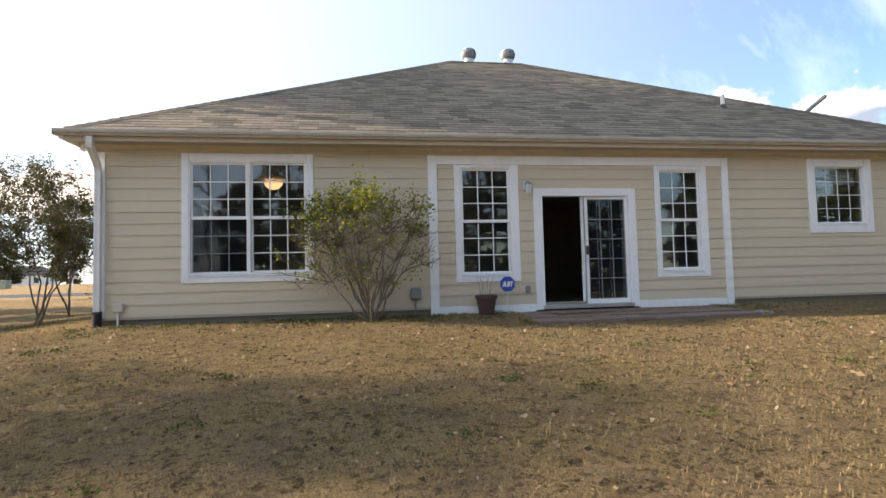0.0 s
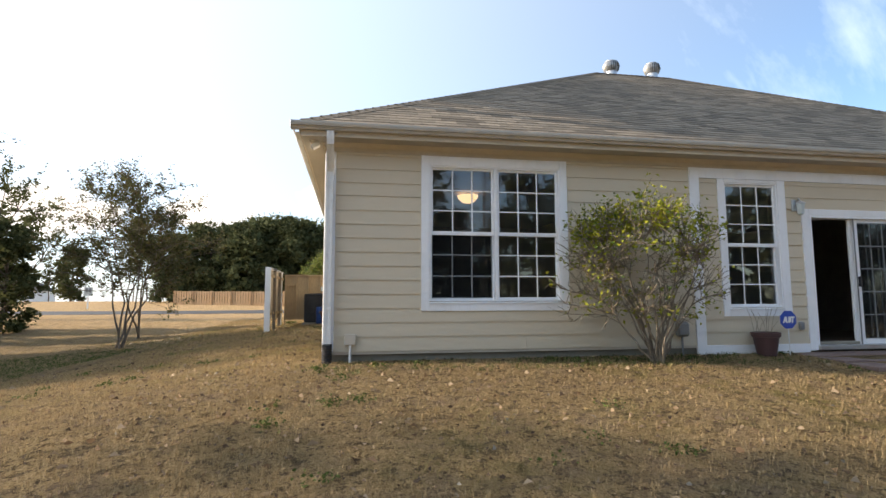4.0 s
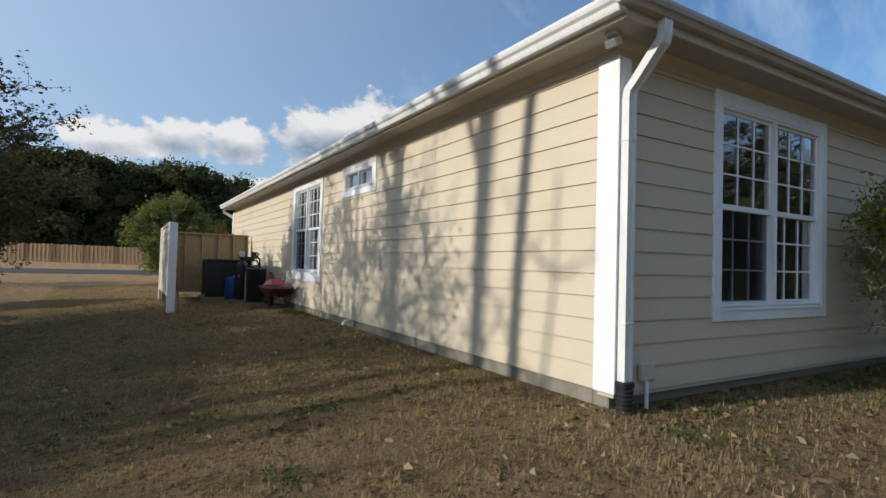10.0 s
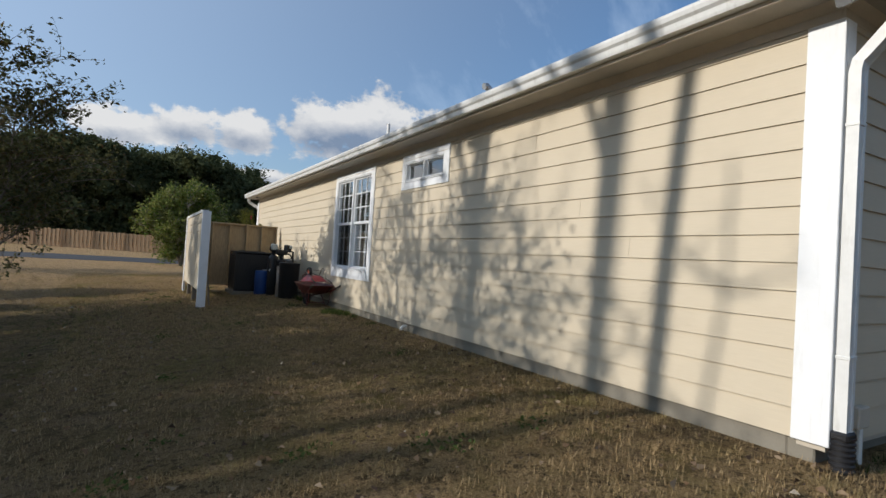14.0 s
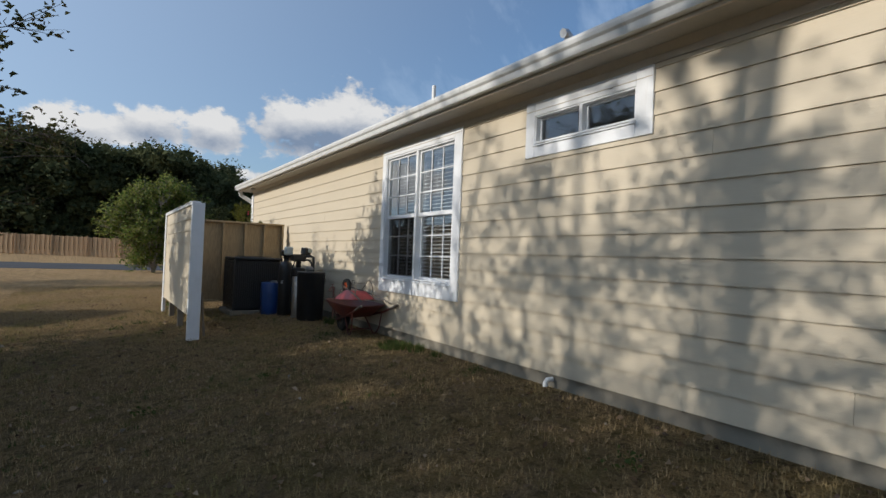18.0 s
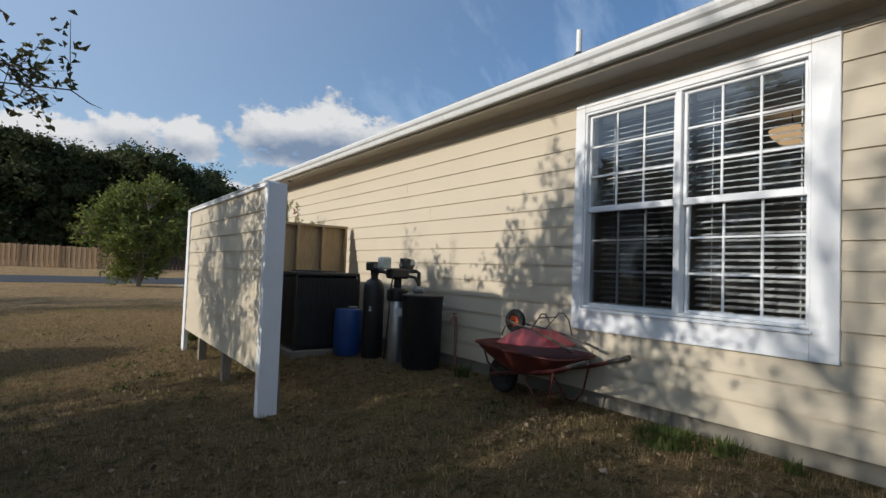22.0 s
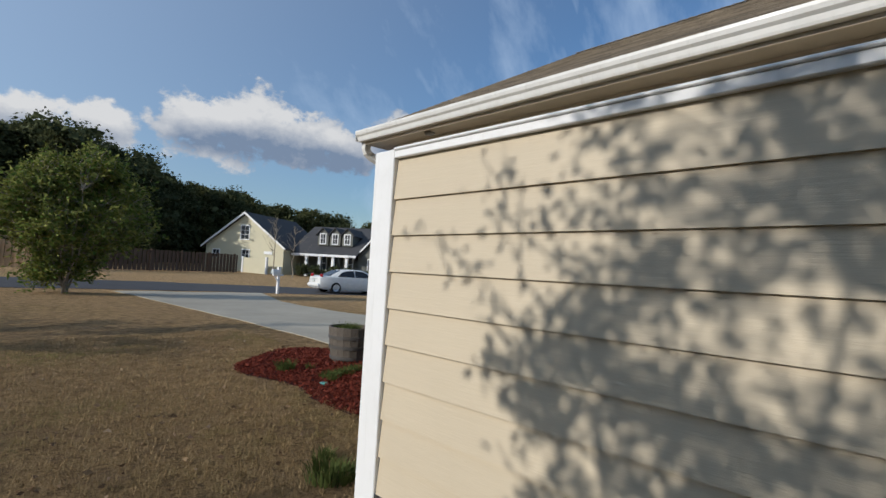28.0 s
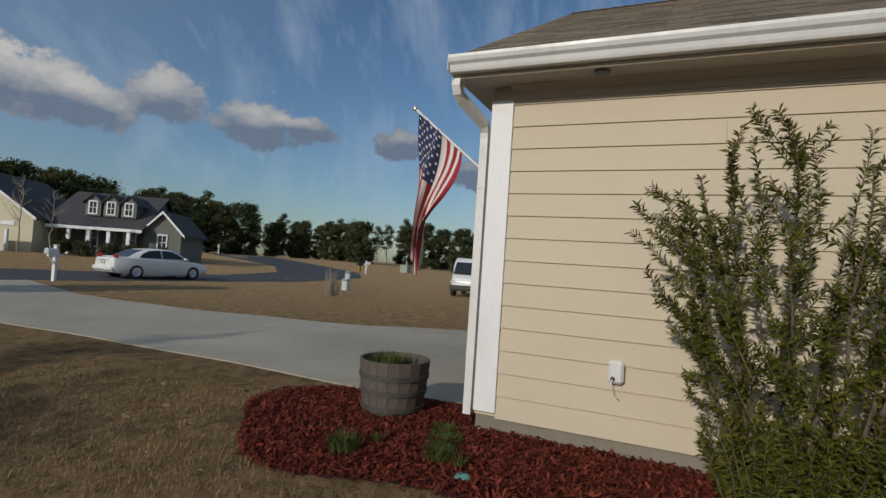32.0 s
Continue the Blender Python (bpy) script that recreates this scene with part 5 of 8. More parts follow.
# shrub at the rear wall
SB = (0.08, 8.25, ground_z(0.08, 8.25))
tips = egg(110, (-0.03, 0, 1.30), (1.12, 0.60, 0.83), rng, 0.6) + [(-1.25, -0.1, 0.75), (-1.15, 0.1, 0.62), (-1.3, 0.0, 0.98), (0.95, -0.1, 0.8)]
tree("rear_wall_shrub", SB, "open twiggy shrub with yellow-green leaves at its crown", 6, [(math.sin(a) * (0.55 + 0.2 * (i % 2)), math.cos(a) * 0.3, 0.85 + 0.35 * (i % 3)) for i, a in enumerate(np.arange(0, 6.2, 0.32))], tips,
     M_LEAF_YELLOW, M_BARK_SHRUB, (0.060, 0.5), 9, 11, 0.26, 0.060, "shrub", fork=0.10, bare=0.25, leaf2=(M_LEAF_BUSH, 0.12), stick=0.0034, leaf_z=1.48)
# bottlebrush at the front of the side wall
BB = (-4.78, 24.13, ground_z(-4.78, 24.13))


def shoot_leaves(lines, rng, length, slim, step):
    """Narrow leaves set in whorls along upright shoots, pointing out and up."""
    vs = []
    for pts in lines:
        for a, b in zip(pts, pts[1:]):
            ax = (b - a).normalized()
            n = max(1, int((b - a).length / step))
            for k in range(n):
                o = a.lerp(b, (k + rng.random()) / n)
                rad = Vector(rng.normal(size=3))
                rad -= ax * rad.dot(ax)
                d = (rad.normalized() + ax * rng.uniform(0.3, 1.1)).normalized()
                l = length * rng.uniform(0.65, 1.25)
                s_ = d.cross(Vector(rng.normal(size=3))).normalized() * l * slim * 0.5
                droop_ = Vector((0, 0, -0.10 * l))
                vs += [o, o + d * l * 0.45 + s_, o + d * l + droop_, o + d * l * 0.45 - s_]
    return vs


rb = np.random.default_rng(2)
bb = thing("bottlebrush_bush", pose(*BB), "tall loose bottlebrush bush with narrow green leaves against the wall", "bush")
stems, shoots = Geo(), []
for k in range(13):
    a = k * 0.49
    foot = Vector((0.10 * math.sin(a * 3), 0.24 * math.cos(a), -0.03))
    top_ = Vector((0.20 * math.sin(a * 2.3), 0.62 * math.cos(a), rb.uniform(1.45, 2.08)))
    line = limb(stems, foot, top_, 0.018, 0.006, rb, 0.03, 9, 6)
    for m_ in range(17):
        o = line[rb.integers(1, 10)]
        out = Vector((rb.normal() * 0.5 - 0.25, rb.normal() * 0.6 + 0.5 * math.cos(a), 0)).normalized()
        up = 0.15 + 0.85 * rb.random()
        e = o + (out * 0.55 + Vector((0, 0, up))).normalized() * rb.uniform(0.20, 0.44)
        e.x = min(e.x, 0.60)
        shoots.append(limb(stems, o, e, 0.005, 0.002, rb, 0.10, 3, 4))
    shoots.append(line[5:])
for k in range(95):
    # low growth down to the mulch
    a = rb.uniform(0, 6.28)
    o = Vector((0.24 * math.cos(a) * rb.random(), 0.40 * math.sin(a) * rb.random(), 0.02))
    e = o + Vector((math.cos(a) * 0.22, math.sin(a) * 0.20, rb.uniform(0.25, 0.62)))
    shoots.append(limb(stems, o, e, 0.006, 0.002, rb, 0.10, 4, 4))
for e in ((-0.1, 0.55, 1.45), (-0.15, 0.92, 1.62), (-0.2, 0.70, 1.35), (-0.1, 0.46, 0.92), (-0.12, 0.55, 0.80), (-0.1, 0.3, 2.18), (0.0, 0.1, 2.30), (-0.05, 0.0, 2.16), (-0.1, -0.25, 2.2), (0.0, -0.5, 2.2), (-0.1, 0.42, 2.12), (0.0, -0.75, 1.9), (-0.1, -0.8, 1.5)):
    e = Vector(e)
    o = Vector((e.x * 0.5, e.y * 0.45, e.z * 0.58))
    shoots.append(limb(stems, o, e, 0.006, 0.002, rb, 0.05, 5, 4))
stems.part("trunk", M_BARK, bb)
crown = new("crown", raw_mesh("crown", M_LEAF_BOTTLE, shoot_leaves(shoots, rb, 0.054, 0.22, 0.0044), 4))
crown.parent = bb
tagged(crown, kind="stuff")
br = Geo()
for _ in range(160):
    a, z = rb.uniform(0, 6.28), rb.uniform(0, 0.09)
    d = Vector((math.cos(a), math.sin(a), rb.normal() * 0.2)) * 0.024
    o = Vector((-0.02, -0.42, 2.02 + z))
    br.tube([o, o + d], [0.0012, 0.0008], 3, False)
br.part("flower", plain("crimson_flower", (0.42, 0.03, 0.05), 0.7), bb, "dried crimson brush flower")


def rounded_bush(name, base, label, seed, w, h, mat, n_tips, leaf=0.11):
    r2 = np.random.default_rng(seed)
    tips = egg(n_tips, (0, 0, h * 0.52), (w / 2, w / 2, h * 0.46), r2, 0.45)
    return tree(name, base, label, seed, [(math.sin(a) * w * 0.16, math.cos(a) * w * 0.16, h * (0.55 + 0.1 * (i % 3))) for i, a in enumerate(np.arange(0, 6.2, 0.9))], tips, mat, M_BARK_PALE, (leaf, 0.45), 11, 8, h * 0.10, 0.09, "shrub", fork=0.1, spread=0.05)


rs = np.random.default_rng(21)
tips = []
for cx_, cy_, cz_, rr_, n_ in ((-1.6, 0.0, 3.0, 1.0, 46), (-0.6, 0.3, 4.0, 0.95, 50), (0.7, 0.2, 4.5, 0.9, 55), (1.6, 0.1, 3.5, 1.0, 46), (-0.6, -0.4, 2.4, 1.1, 44), (0.8, -0.4, 2.5, 1.1, 44), (2.1, 0.3, 2.6, 0.65, 20), (-2.2, 0.3, 2.4, 0.6, 16), (-1.0, -0.2, 1.6, 0.6, 14), (1.1, 0.1, 1.6, 0.6, 14), (-0.5, -0.2, 1.0, 0.6, 20), (0.5, 0.1, 1.0, 0.55, 18), (-0.9, 0.1, 0.7, 0.5, 14)):
    tips += egg(n_, (cx_, cy_, cz_), (rr_, rr_, rr_ * 0.85), rs, 0.3)
tree("roadside_shrub", (-5.15, 43.4, ground_z(-5.15, 43.4)), "large vase-shaped green shrub beside the driveway end", 21, [(math.sin(a) * 1.0, math.cos(a) * 0.8, 2.6 + 0.5 * (i % 3)) for i, a in enumerate(np.arange(0, 6.2, 0.6))], tips,
     M_LEAF_SHRUB, M_BARK_PALE, (0.19, 0.36), 8, 6, 0.55, 0.10, "shrub", fork=0.1, spread=0.06, leaf2=(M_LEAF_BUSH, 0.3))

# ---- tall woods: a few kinds, repeated ----
def wood_tree(name, label, seed, h, crown_lo, wide, n_blobs, per_blob, size, mat, bark, lean=0.0, sparse=1.0, trunk_r=0.2, core=0.0):
    r2 = np.random.default_rng(seed)
    t = thing(name, pose(0, 0, -50), label, "tree", "woods round the gardens")
    g = Geo()
    top = limb(g, (0, 0, -0.2), (lean * h, lean * 0.3 * h, h * 0.96), trunk_r, trunk_r * 0.25, r2, 0.012, 8, 8)
    pts, inside = [], []
    for i in range(n_blobs):
        f = (i + 0.5) / n_blobs
        z = h * (crown_lo + (0.98 - crown_lo) * f)
        rad = wide * (0.35 + 0.75 * math.sin(math.pi * (0.18 + 0.74 * f))) * r2.uniform(0.45, 1.0)
        a = r2.uniform(0, 6.28)
        c = np.array([lean * z + rad * math.cos(a) * 0.75, rad * math.sin(a) * 0.75, z + r2.normal() * 0.02 * h])
        k = top[max(1, min(7, int(c[2] / h * 8) - 1))]
        limb(g, k, tuple(c), trunk_r * 0.26, 0.015, r2, 0.06, 4, 5)
        br_ = wide * r2.uniform(0.20, 0.44)
        m = int(per_blob * r2.uniform(0.6, 1.3) * sparse)
        d = r2.normal(size=(m, 3))
        d /= np.linalg.norm(d, axis=1)[:, None]
        pts.append(c + d * (br_ * r2.uniform(0.55, 1.08, m) * np.array([1, 1, 0.7])[:, None]).T)
        if core:
            d = r2.normal(size=(24, 3))
            d /= np.linalg.norm(d, axis=1)[:, None]
            inside.append(c + d * (br_ * r2.uniform(0.1, 0.66, 24) * np.array([1, 1, 0.7])[:, None]).T)
    g.part("trunk", bark, t)
    quads = [leaf_quads(np.concatenate(pts), size, r2, 0.5, 0.6)]
    if core:
        quads.append(leaf_quads(np.concatenate(inside), core, r2, 0.6, 0.8))
    new("crown", raw_mesh("crown", mat, np.concatenate(quads), 4)).parent = t
    return t


def forked_tree(name, label, seed, h, fork_z, r0, bark, mat, lean=0.0):
    r2 = np.random.default_rng(seed)
    t = thing(name, pose(0, 0, -50), label, "tree", "woods round the gardens")
    g = Geo()
    stem = [Vector((r2.normal() * 0.025, lean * h * k / 12 + r2.normal() * 0.02, -0.2 + (h + 0.2) * k / 12)) for k in range(13)]
    g.tube(stem, [r0 * (1 - 0.6 * k / 12) for k in range(13)], 9)
    at = stem[round(fork_z * 12)]
    ends = [limb(g, at, at + Vector((0, 0.07 * h, 0.16 * h)), r0 * 0.6, r0 * 0.3, r2, 0.02, 6, 6)[-1], stem[-1]]
    for k in range(12):
        z = h * r2.uniform(0.64, 0.98)
        a = r2.uniform(0, 6.28)
        ends.append(limb(g, (0, lean * z, z), (math.cos(a) * 1.6, lean * z + math.sin(a) * 1.6, z + r2.uniform(0.5, 1.6)), r0 * 0.25, 0.012, r2, 0.08, 4, 5)[-1])
    pts = np.concatenate([np.array(e) + r2.normal(size=(170, 3)) * np.array((0.8, 0.8, 0.6)) for e in ends])
    g.part("trunk", bark, t)
    crown = new("crown", raw_mesh("crown", mat, leaf_quads(pts, 0.3, r2, 0.5, 0.6), 4))
    crown.parent = t
    return t


def bare_tree(name, label, seed, h, wide, n, bark, r=0.17):
    r2 = np.random.default_rng(seed)
    t = thing(name, pose(0, 0, -50), label, "tree", "woods round the gardens")
    g = Geo()
    top = limb(g, (0, 0, -0.2), (0.02 * h, 0, h), r, 0.02, r2, 0.015, 10, 8)
    for i in range(n):
        k = top[r2.integers(3, 10)]
        a = r2.uniform(0, 6.28)
        l = wide * r2.uniform(0.4, 1.0) * (1.2 - k.z / h)
        e = k + Vector((math.cos(a) * l, math.sin(a) * l, l * r2.uniform(0.5, 1.2)))
        pts = limb(g, k, e, r * 0.30, 0.012, r2, 0.08, 5, 5)
        for _ in range(5):
            o = pts[r2.integers(1, 6)]
            d = Vector(r2.normal(size=3)) + (e - k).normalized() * 1.2
            e2 = o + d.normalized() * l * r2.uniform(0.2, 0.5)
            q = limb(g, o, e2, 0.018, 0.006, r2, 0.1, 3, 4)
            for _ in range(3):
                o2 = q[r2.integers(1, 4)]
                g.tube([o2, o2 + (Vector(r2.normal(size=3)) + d.normalized()).normalized() * l * 0.16], [0.007, 0.003], 3, False)
    g.part("trunk", bark, t)
    return t


KINDS = {
    "oak": wood_tree("evergreen_oak", "dense dark evergreen oak at the edge of the woods", 31, 15, 0.03, 5.6, 76, 120, 0.37, M_LEAF_DARK, M_BARK_DARK, core=0.95),
    "oak2": wood_tree("evergreen_oak", "broad dark evergreen oak at the edge of the woods", 32, 13, 0.03, 6.4, 76, 120, 0.37, M_LEAF_DARK, M_BARK_DARK, core=0.95),
    "pine": wood_tree("tall_pine", "tall pine with an open crown high on a bare trunk", 33, 17, 0.42, 3.1, 26, 110, 0.42, M_LEAF_PINE, M_BARK, 0.01),
    "scrub": wood_tree("woodland_tree", "olive-green broadleaf tree in the mixed woods", 34, 10, 0.04, 3.4, 46, 130, 0.32, M_LEAF_OLIVE, M_BARK, core=0.6),
    "slim": forked_tree("slim_tree", "slim tall tree with a bare straight trunk", 38, 20, 0.75, 0.125, M_BARK, M_LEAF_OLIVE, -0.06),
    "forked": forked_tree("forked_tree", "tall slim tree with a forked bare trunk", 39, 20, 0.50, 0.125, M_BARK, M_LEAF_OLIVE, -0.012),
    "bare": bare_tree("bare_tree", "leafless grey tree in the mixed woods", 35, 12, 4.5, 20, M_BARK_PALE),
    "bare2": bare_tree("bare_tree", "tall leafless grey tree with fine twigs", 36, 15, 5.5, 26, M_BARK),
}
used = set()


def plant(kind, x, y, s=1.0, turn=0.0, squash=1.0):
    ob = KINDS[kind]
    m = pose(x, y, ground_z(x, y) - 0.05, 0, 0, turn)
    if kind not in used:
        used.add(kind)
        ob.matrix_basis = m @ Matrix.Diagonal((s, s, s * squash, 1))
        return ob
    c = copy_thing(ob, m)
    c.scale = (s, s, s * squash)
    return c


rw = np.random.default_rng(77)
# woods behind the board fence and beyond the street
FULL = {"oak": 15.0, "oak2": 13.0, "pine": 17.0, "scrub": 10.0, "bare2": 15.0}


def skyline(x0, y0, eye, rows, kinds, behind=9.0):
    """Woods whose crowns rise to a given angle above the horizon: compass, angle, distance."""
    for i, (az, el, d) in enumerate(rows):
        for extra, low, turn_az in ((0.0, 1.0, 0.0), (behind, 0.95, 2.0))[:2 if behind else 1]:
            k = kinds[(i + (extra > 0)) % len(kinds)]
            dd = d + extra + rw.uniform(-1.5, 1.5)
            x, y = x0 + dd * math.sin(radians(az + turn_az)), y0 + dd * math.cos(radians(az + turn_az))
            h = dd * math.tan(radians(el * low)) + eye - ground_z(x, y)
            plant(k, x, y, h / FULL[k] * rw.uniform(0.96, 1.04), rw.uniform(0, 360))


# dense evergreens behind the board fence, then lower mixed woods round the far house and along the street
skyline(-7.93, 16.9, 1.3, [(-18, 8.0, 60), (-14, 9.4, 60), (-9.5, 10.2, 58), (-5.5, 10.6, 56), (-3, 10.5, 57), (0, 9.9, 58), (3, 10.1, 58), (5.8, 10.4, 58), (8.6, 9.5, 60), (11.0, 8.4, 61), (13.2, 6.7, 62)], ("oak", "oak2"))
skyline(-8.25, 23.8, 1.38, [(16, 7.8, 58), (18.5, 7.4, 60), (21, 7.4, 64), (23.5, 6.4, 70), (26.8, 6.6, 70), (30, 6.1, 72), (33, 4.5, 75), (36.5, 5.5, 80), (40, 5.1, 82), (43, 4.9, 85)], ("oak", "scrub", "oak2", "scrub"))
skyline(-8.25, 23.8, 1.38, [(46, 3.3, 96), (48.5, 3.5, 98), (51, 3.7, 100), (54, 3.8, 98), (57, 3.9, 100), (60, 4.0, 100), (64, 4.2, 96), (68, 4.2, 94), (73, 4.4, 90), (78, 4.4, 88), (84, 4.6, 84), (90, 4.6, 80)], ("pine", "scrub", "oak", "scrub", "oak2"))
skyline(-8.25, 23.8, 1.38, [(37.5, 5.8, 92), (39.2, 5.3, 96), (41.5, 5.6, 95), (44, 4.9, 98), (49, 4.2, 110), (55, 4.4, 112), (62, 4.6, 112)], ("pine",), 0.0)
for x, y, k, s in ((-44, 86, "scrub", 0.8), (-50, 92, "bare2", 0.55), (-58, 95, "scrub", 0.75), (-38, 92, "bare2", 0.6), (-70, 98, "scrub", 0.9), (-33, 96, "scrub", 0.85)):
    plant(k, x, y, s, rw.uniform(0, 360))
plant("scrub", 2.6, 68.8, 0.5, 20)
# woods at the back, seen mirrored in the panes
for i in range(36):
    a = radians(85 + 150 * i / 35)
    d = rw.uniform(27, 44)
    plant(("bare2", "scrub", "pine", "scrub")[i % 4], 2 + d * math.sin(a), 2 + d * math.cos(a), rw.uniform(0.85, 1.1), rw.uniform(0, 360))
# unseen trees west of the lawn, placed to shade the grass and wall
for x, y, k, s in ((-20.2, 13.40, "forked", 1.0), (-16.4, 12.40, "slim", 0.9), (-18.0, 15.4, "slim", 0.72), (-22.0, 17.2, "bare2", 0.9), (-25, 18.0, "bare2", 0.9), (-28.5, 15.0, "scrub", 0.95),
                   (-36, 21, "pine", 0.75), (-24, 14.4, "scrub", 0.74), (-25.5, 16.7, "scrub", 0.7), (-23.5, 18.9, "scrub", 0.66), (-20.5, 22.6, "bare", 0.75),
                   (-18.6, 13.9, "bare2", 0.62), (-20.6, 12.3, "bare2", 0.66), (-25.0, 8.4, "forked", 0.58), (-17.2, 25.0, "scrub", 0.44), (-18.6, 22.6, "scrub", 0.38), (-26.0, 14.8, "slim", 1.15), (-24.5, 16.2, "forked", 1.12), (-19.0, 10.9, "scrub", 0.45), (-20.6, 12.9, "scrub", 0.48),
                   (-17.2, 17.9, "bare2", 0.66), (-16.6, 16.3, "bare2", 0.60)):
    plant(k, x, y, s, 0 if k in ("slim", "forked") else rw.uniform(0, 360))


# ---- beside the house: water plant, air conditioner, barrows ----
def at_ground(x, y, turn=0.0, dz=0.0):
    return pose(x, y, ground_z(x, y) + dz, 0, 0, turn)


ac = thing("air_conditioner", at_ground(-5.05, 21.98), "dark louvred outdoor air conditioning unit on a slab", "air conditioner")
Geo().box((-0.52, -0.52, -0.04), (0.52, 0.52, 0.06), 0.01).part("slab", M_FOUND, ac)
Geo().box((-0.44, -0.44, 0.06), (0.44, 0.44, 1.04), 0.03).part("body", M_BLACK, ac)
for s in (-1, 1):
    for i in range(22):
        u = -0.41 + 0.82 * i / 21
        Geo().box((u - 0.009, s * 0.440, 0.12), (u + 0.009, s * 0.455, 1.0), 0.003).part("louvre", M_DARKMETAL, ac)
        Geo().box((s * 0.440, u - 0.009, 0.12), (s * 0.455, u + 0.009, 1.0), 0.003).part("louvre", M_DARKMETAL, ac)
Geo().box((-0.46, -0.46, 1.04), (0.46, 0.46, 1.085), 0.012).part("top_cover", M_DARKMETAL, ac)
ring = Geo()
for k in range(6):
    r_ = 0.08 + 0.055 * k
    ring.tube([(r_ * math.cos(a), r_ * math.sin(a), 1.10) for a in np.linspace(0, 2 * math.pi, 25)], 0.006, 5, False)
ring.part("fan_grille", M_DARKMETAL, ac)
for c in ((-1, -1), (-1, 1), (1, -1), (1, 1)):
    Geo().box((c[0] * 0.43, c[1] * 0.43, 0.06), (c[0] * 0.462, c[1] * 0.462, 1.04), 0.004).part("corner_post", M_DARKMETAL, ac)

drum = thing("blue_drum", at_ground(-4.89, 21.22), "small blue plastic drum with a flat lid", "drum")
Geo().lathe([(0.165, 0.0), (0.18, 0.02), (0.182, 0.20), (0.183, 0.30), (0.182, 0.40), (0.18, 0.57), (0.165, 0.60), (0.02, 0.605)], 28).part("body", M_BLUE, drum)
Geo().lathe([(0.06, 0.60), (0.06, 0.63), (0.05, 0.635), (0.01, 0.635)], 16, pose(0.06, 0.0, 0)).part("bung", M_GREYBOX, drum)

ft = thing("filter_tank", at_ground(-4.72, 20.86), "tall black fibreglass water filter tank with a control head", "water filter")
Geo().lathe([(0.12, 0.0), (0.132, 0.02), (0.132, 0.86), (0.125, 0.93), (0.095, 0.985), (0.05, 1.01), (0.045, 1.06)], 28).part("tank", M_BLACK, ft)
Geo().lathe([(0.05, 1.05), (0.055, 1.09), (0.05, 1.12)], 16).part("neck", M_RUBBER, ft)
Geo().box((-0.10, -0.075, 1.11), (0.10, 0.075, 1.225), 0.02).part("control_head", M_BLACK, ft)
Geo().box((-0.055, -0.083, 1.14), (0.055, -0.072, 1.20), 0.004).part("display", M_GREYBOX, ft)
mark = Geo()
for a, b in (((-0.035, 0.60), (0.0, 0.66)), ((0.0, 0.60), (-0.035, 0.66))):
    ang = [(-0.36 + v[0] * 6.0) - 1.9 for v in (a, b)]
    mark.tube([(0.1335 * math.cos(ang[0]), 0.1335 * math.sin(ang[0]), a[1]), (0.1335 * math.cos(ang[1]), 0.1335 * math.sin(ang[1]), b[1])], 0.006, 5)
mark.part("printed_mark", M_PVC, ft, "white printed letter on the tank")

st = thing("steel_filter", at_ground(-4.62, 20.44), "slim stainless filter cylinder with a black collar", "water filter")
Geo().lathe([(0.095, 0.0), (0.1, 0.01), (0.1, 0.74), (0.09, 0.76)], 24).part("cylinder", M_STEEL, st)
Geo().lathe([(0.125, 0.75), (0.13, 0.77), (0.13, 0.88), (0.11, 0.90), (0.04, 0.91)], 24).part("collar", M_BLACK, st)
Geo().lathe([(0.045, 0.90), (0.05, 1.0), (0.04, 1.04)], 14).part("riser", M_RUBBER, st)
Geo().box((-0.14, -0.09, 1.02), (0.12, 0.08, 1.15), 0.025).part("valve_body", M_BLACK, st)
Geo().box((-0.09, -0.07, 1.15), (0.06, 0.06, 1.28), 0.012, pose(0, 0, 0, 0, 8, 20)).part("valve_motor", M_BLACK, st)
Geo().box((-0.02, -0.085, 1.20), (0.07, -0.02, 1.27), 0.012, pose(0, 0, 0, 0, 8, 20)).part("motor_cover", M_PALEBOX, st, "pale grey motor cover")
Geo().box((-0.26, -0.05, 1.13), (-0.12, 0.07, 1.28), 0.02).part("control_box", M_PALEBOX, st, "pale grey control box")
Geo().lathe([(0.055, 0.0), (0.055, 0.004)], 18, pose(-0.03, -0.105, 0.62, 90, 0, -20)).part("paper_tag", M_PVC, st, "round white paper tag")

brine = thing("brine_tank", at_ground(-4.52, 20.02), "large black plastic brine tank with a flat lid", "water tank")
Geo().lathe([(0.215, 0.0), (0.225, 0.015), (0.24, 0.80), (0.246, 0.81), (0.246, 0.84), (0.235, 0.85), (0.02, 0.86)], 32).part("body", M_BLACK, brine)
Geo().box((-0.07, 0.05, 0.85), (0.07, 0.15, 0.94), 0.03).part("cap", M_GREYBOX, brine)

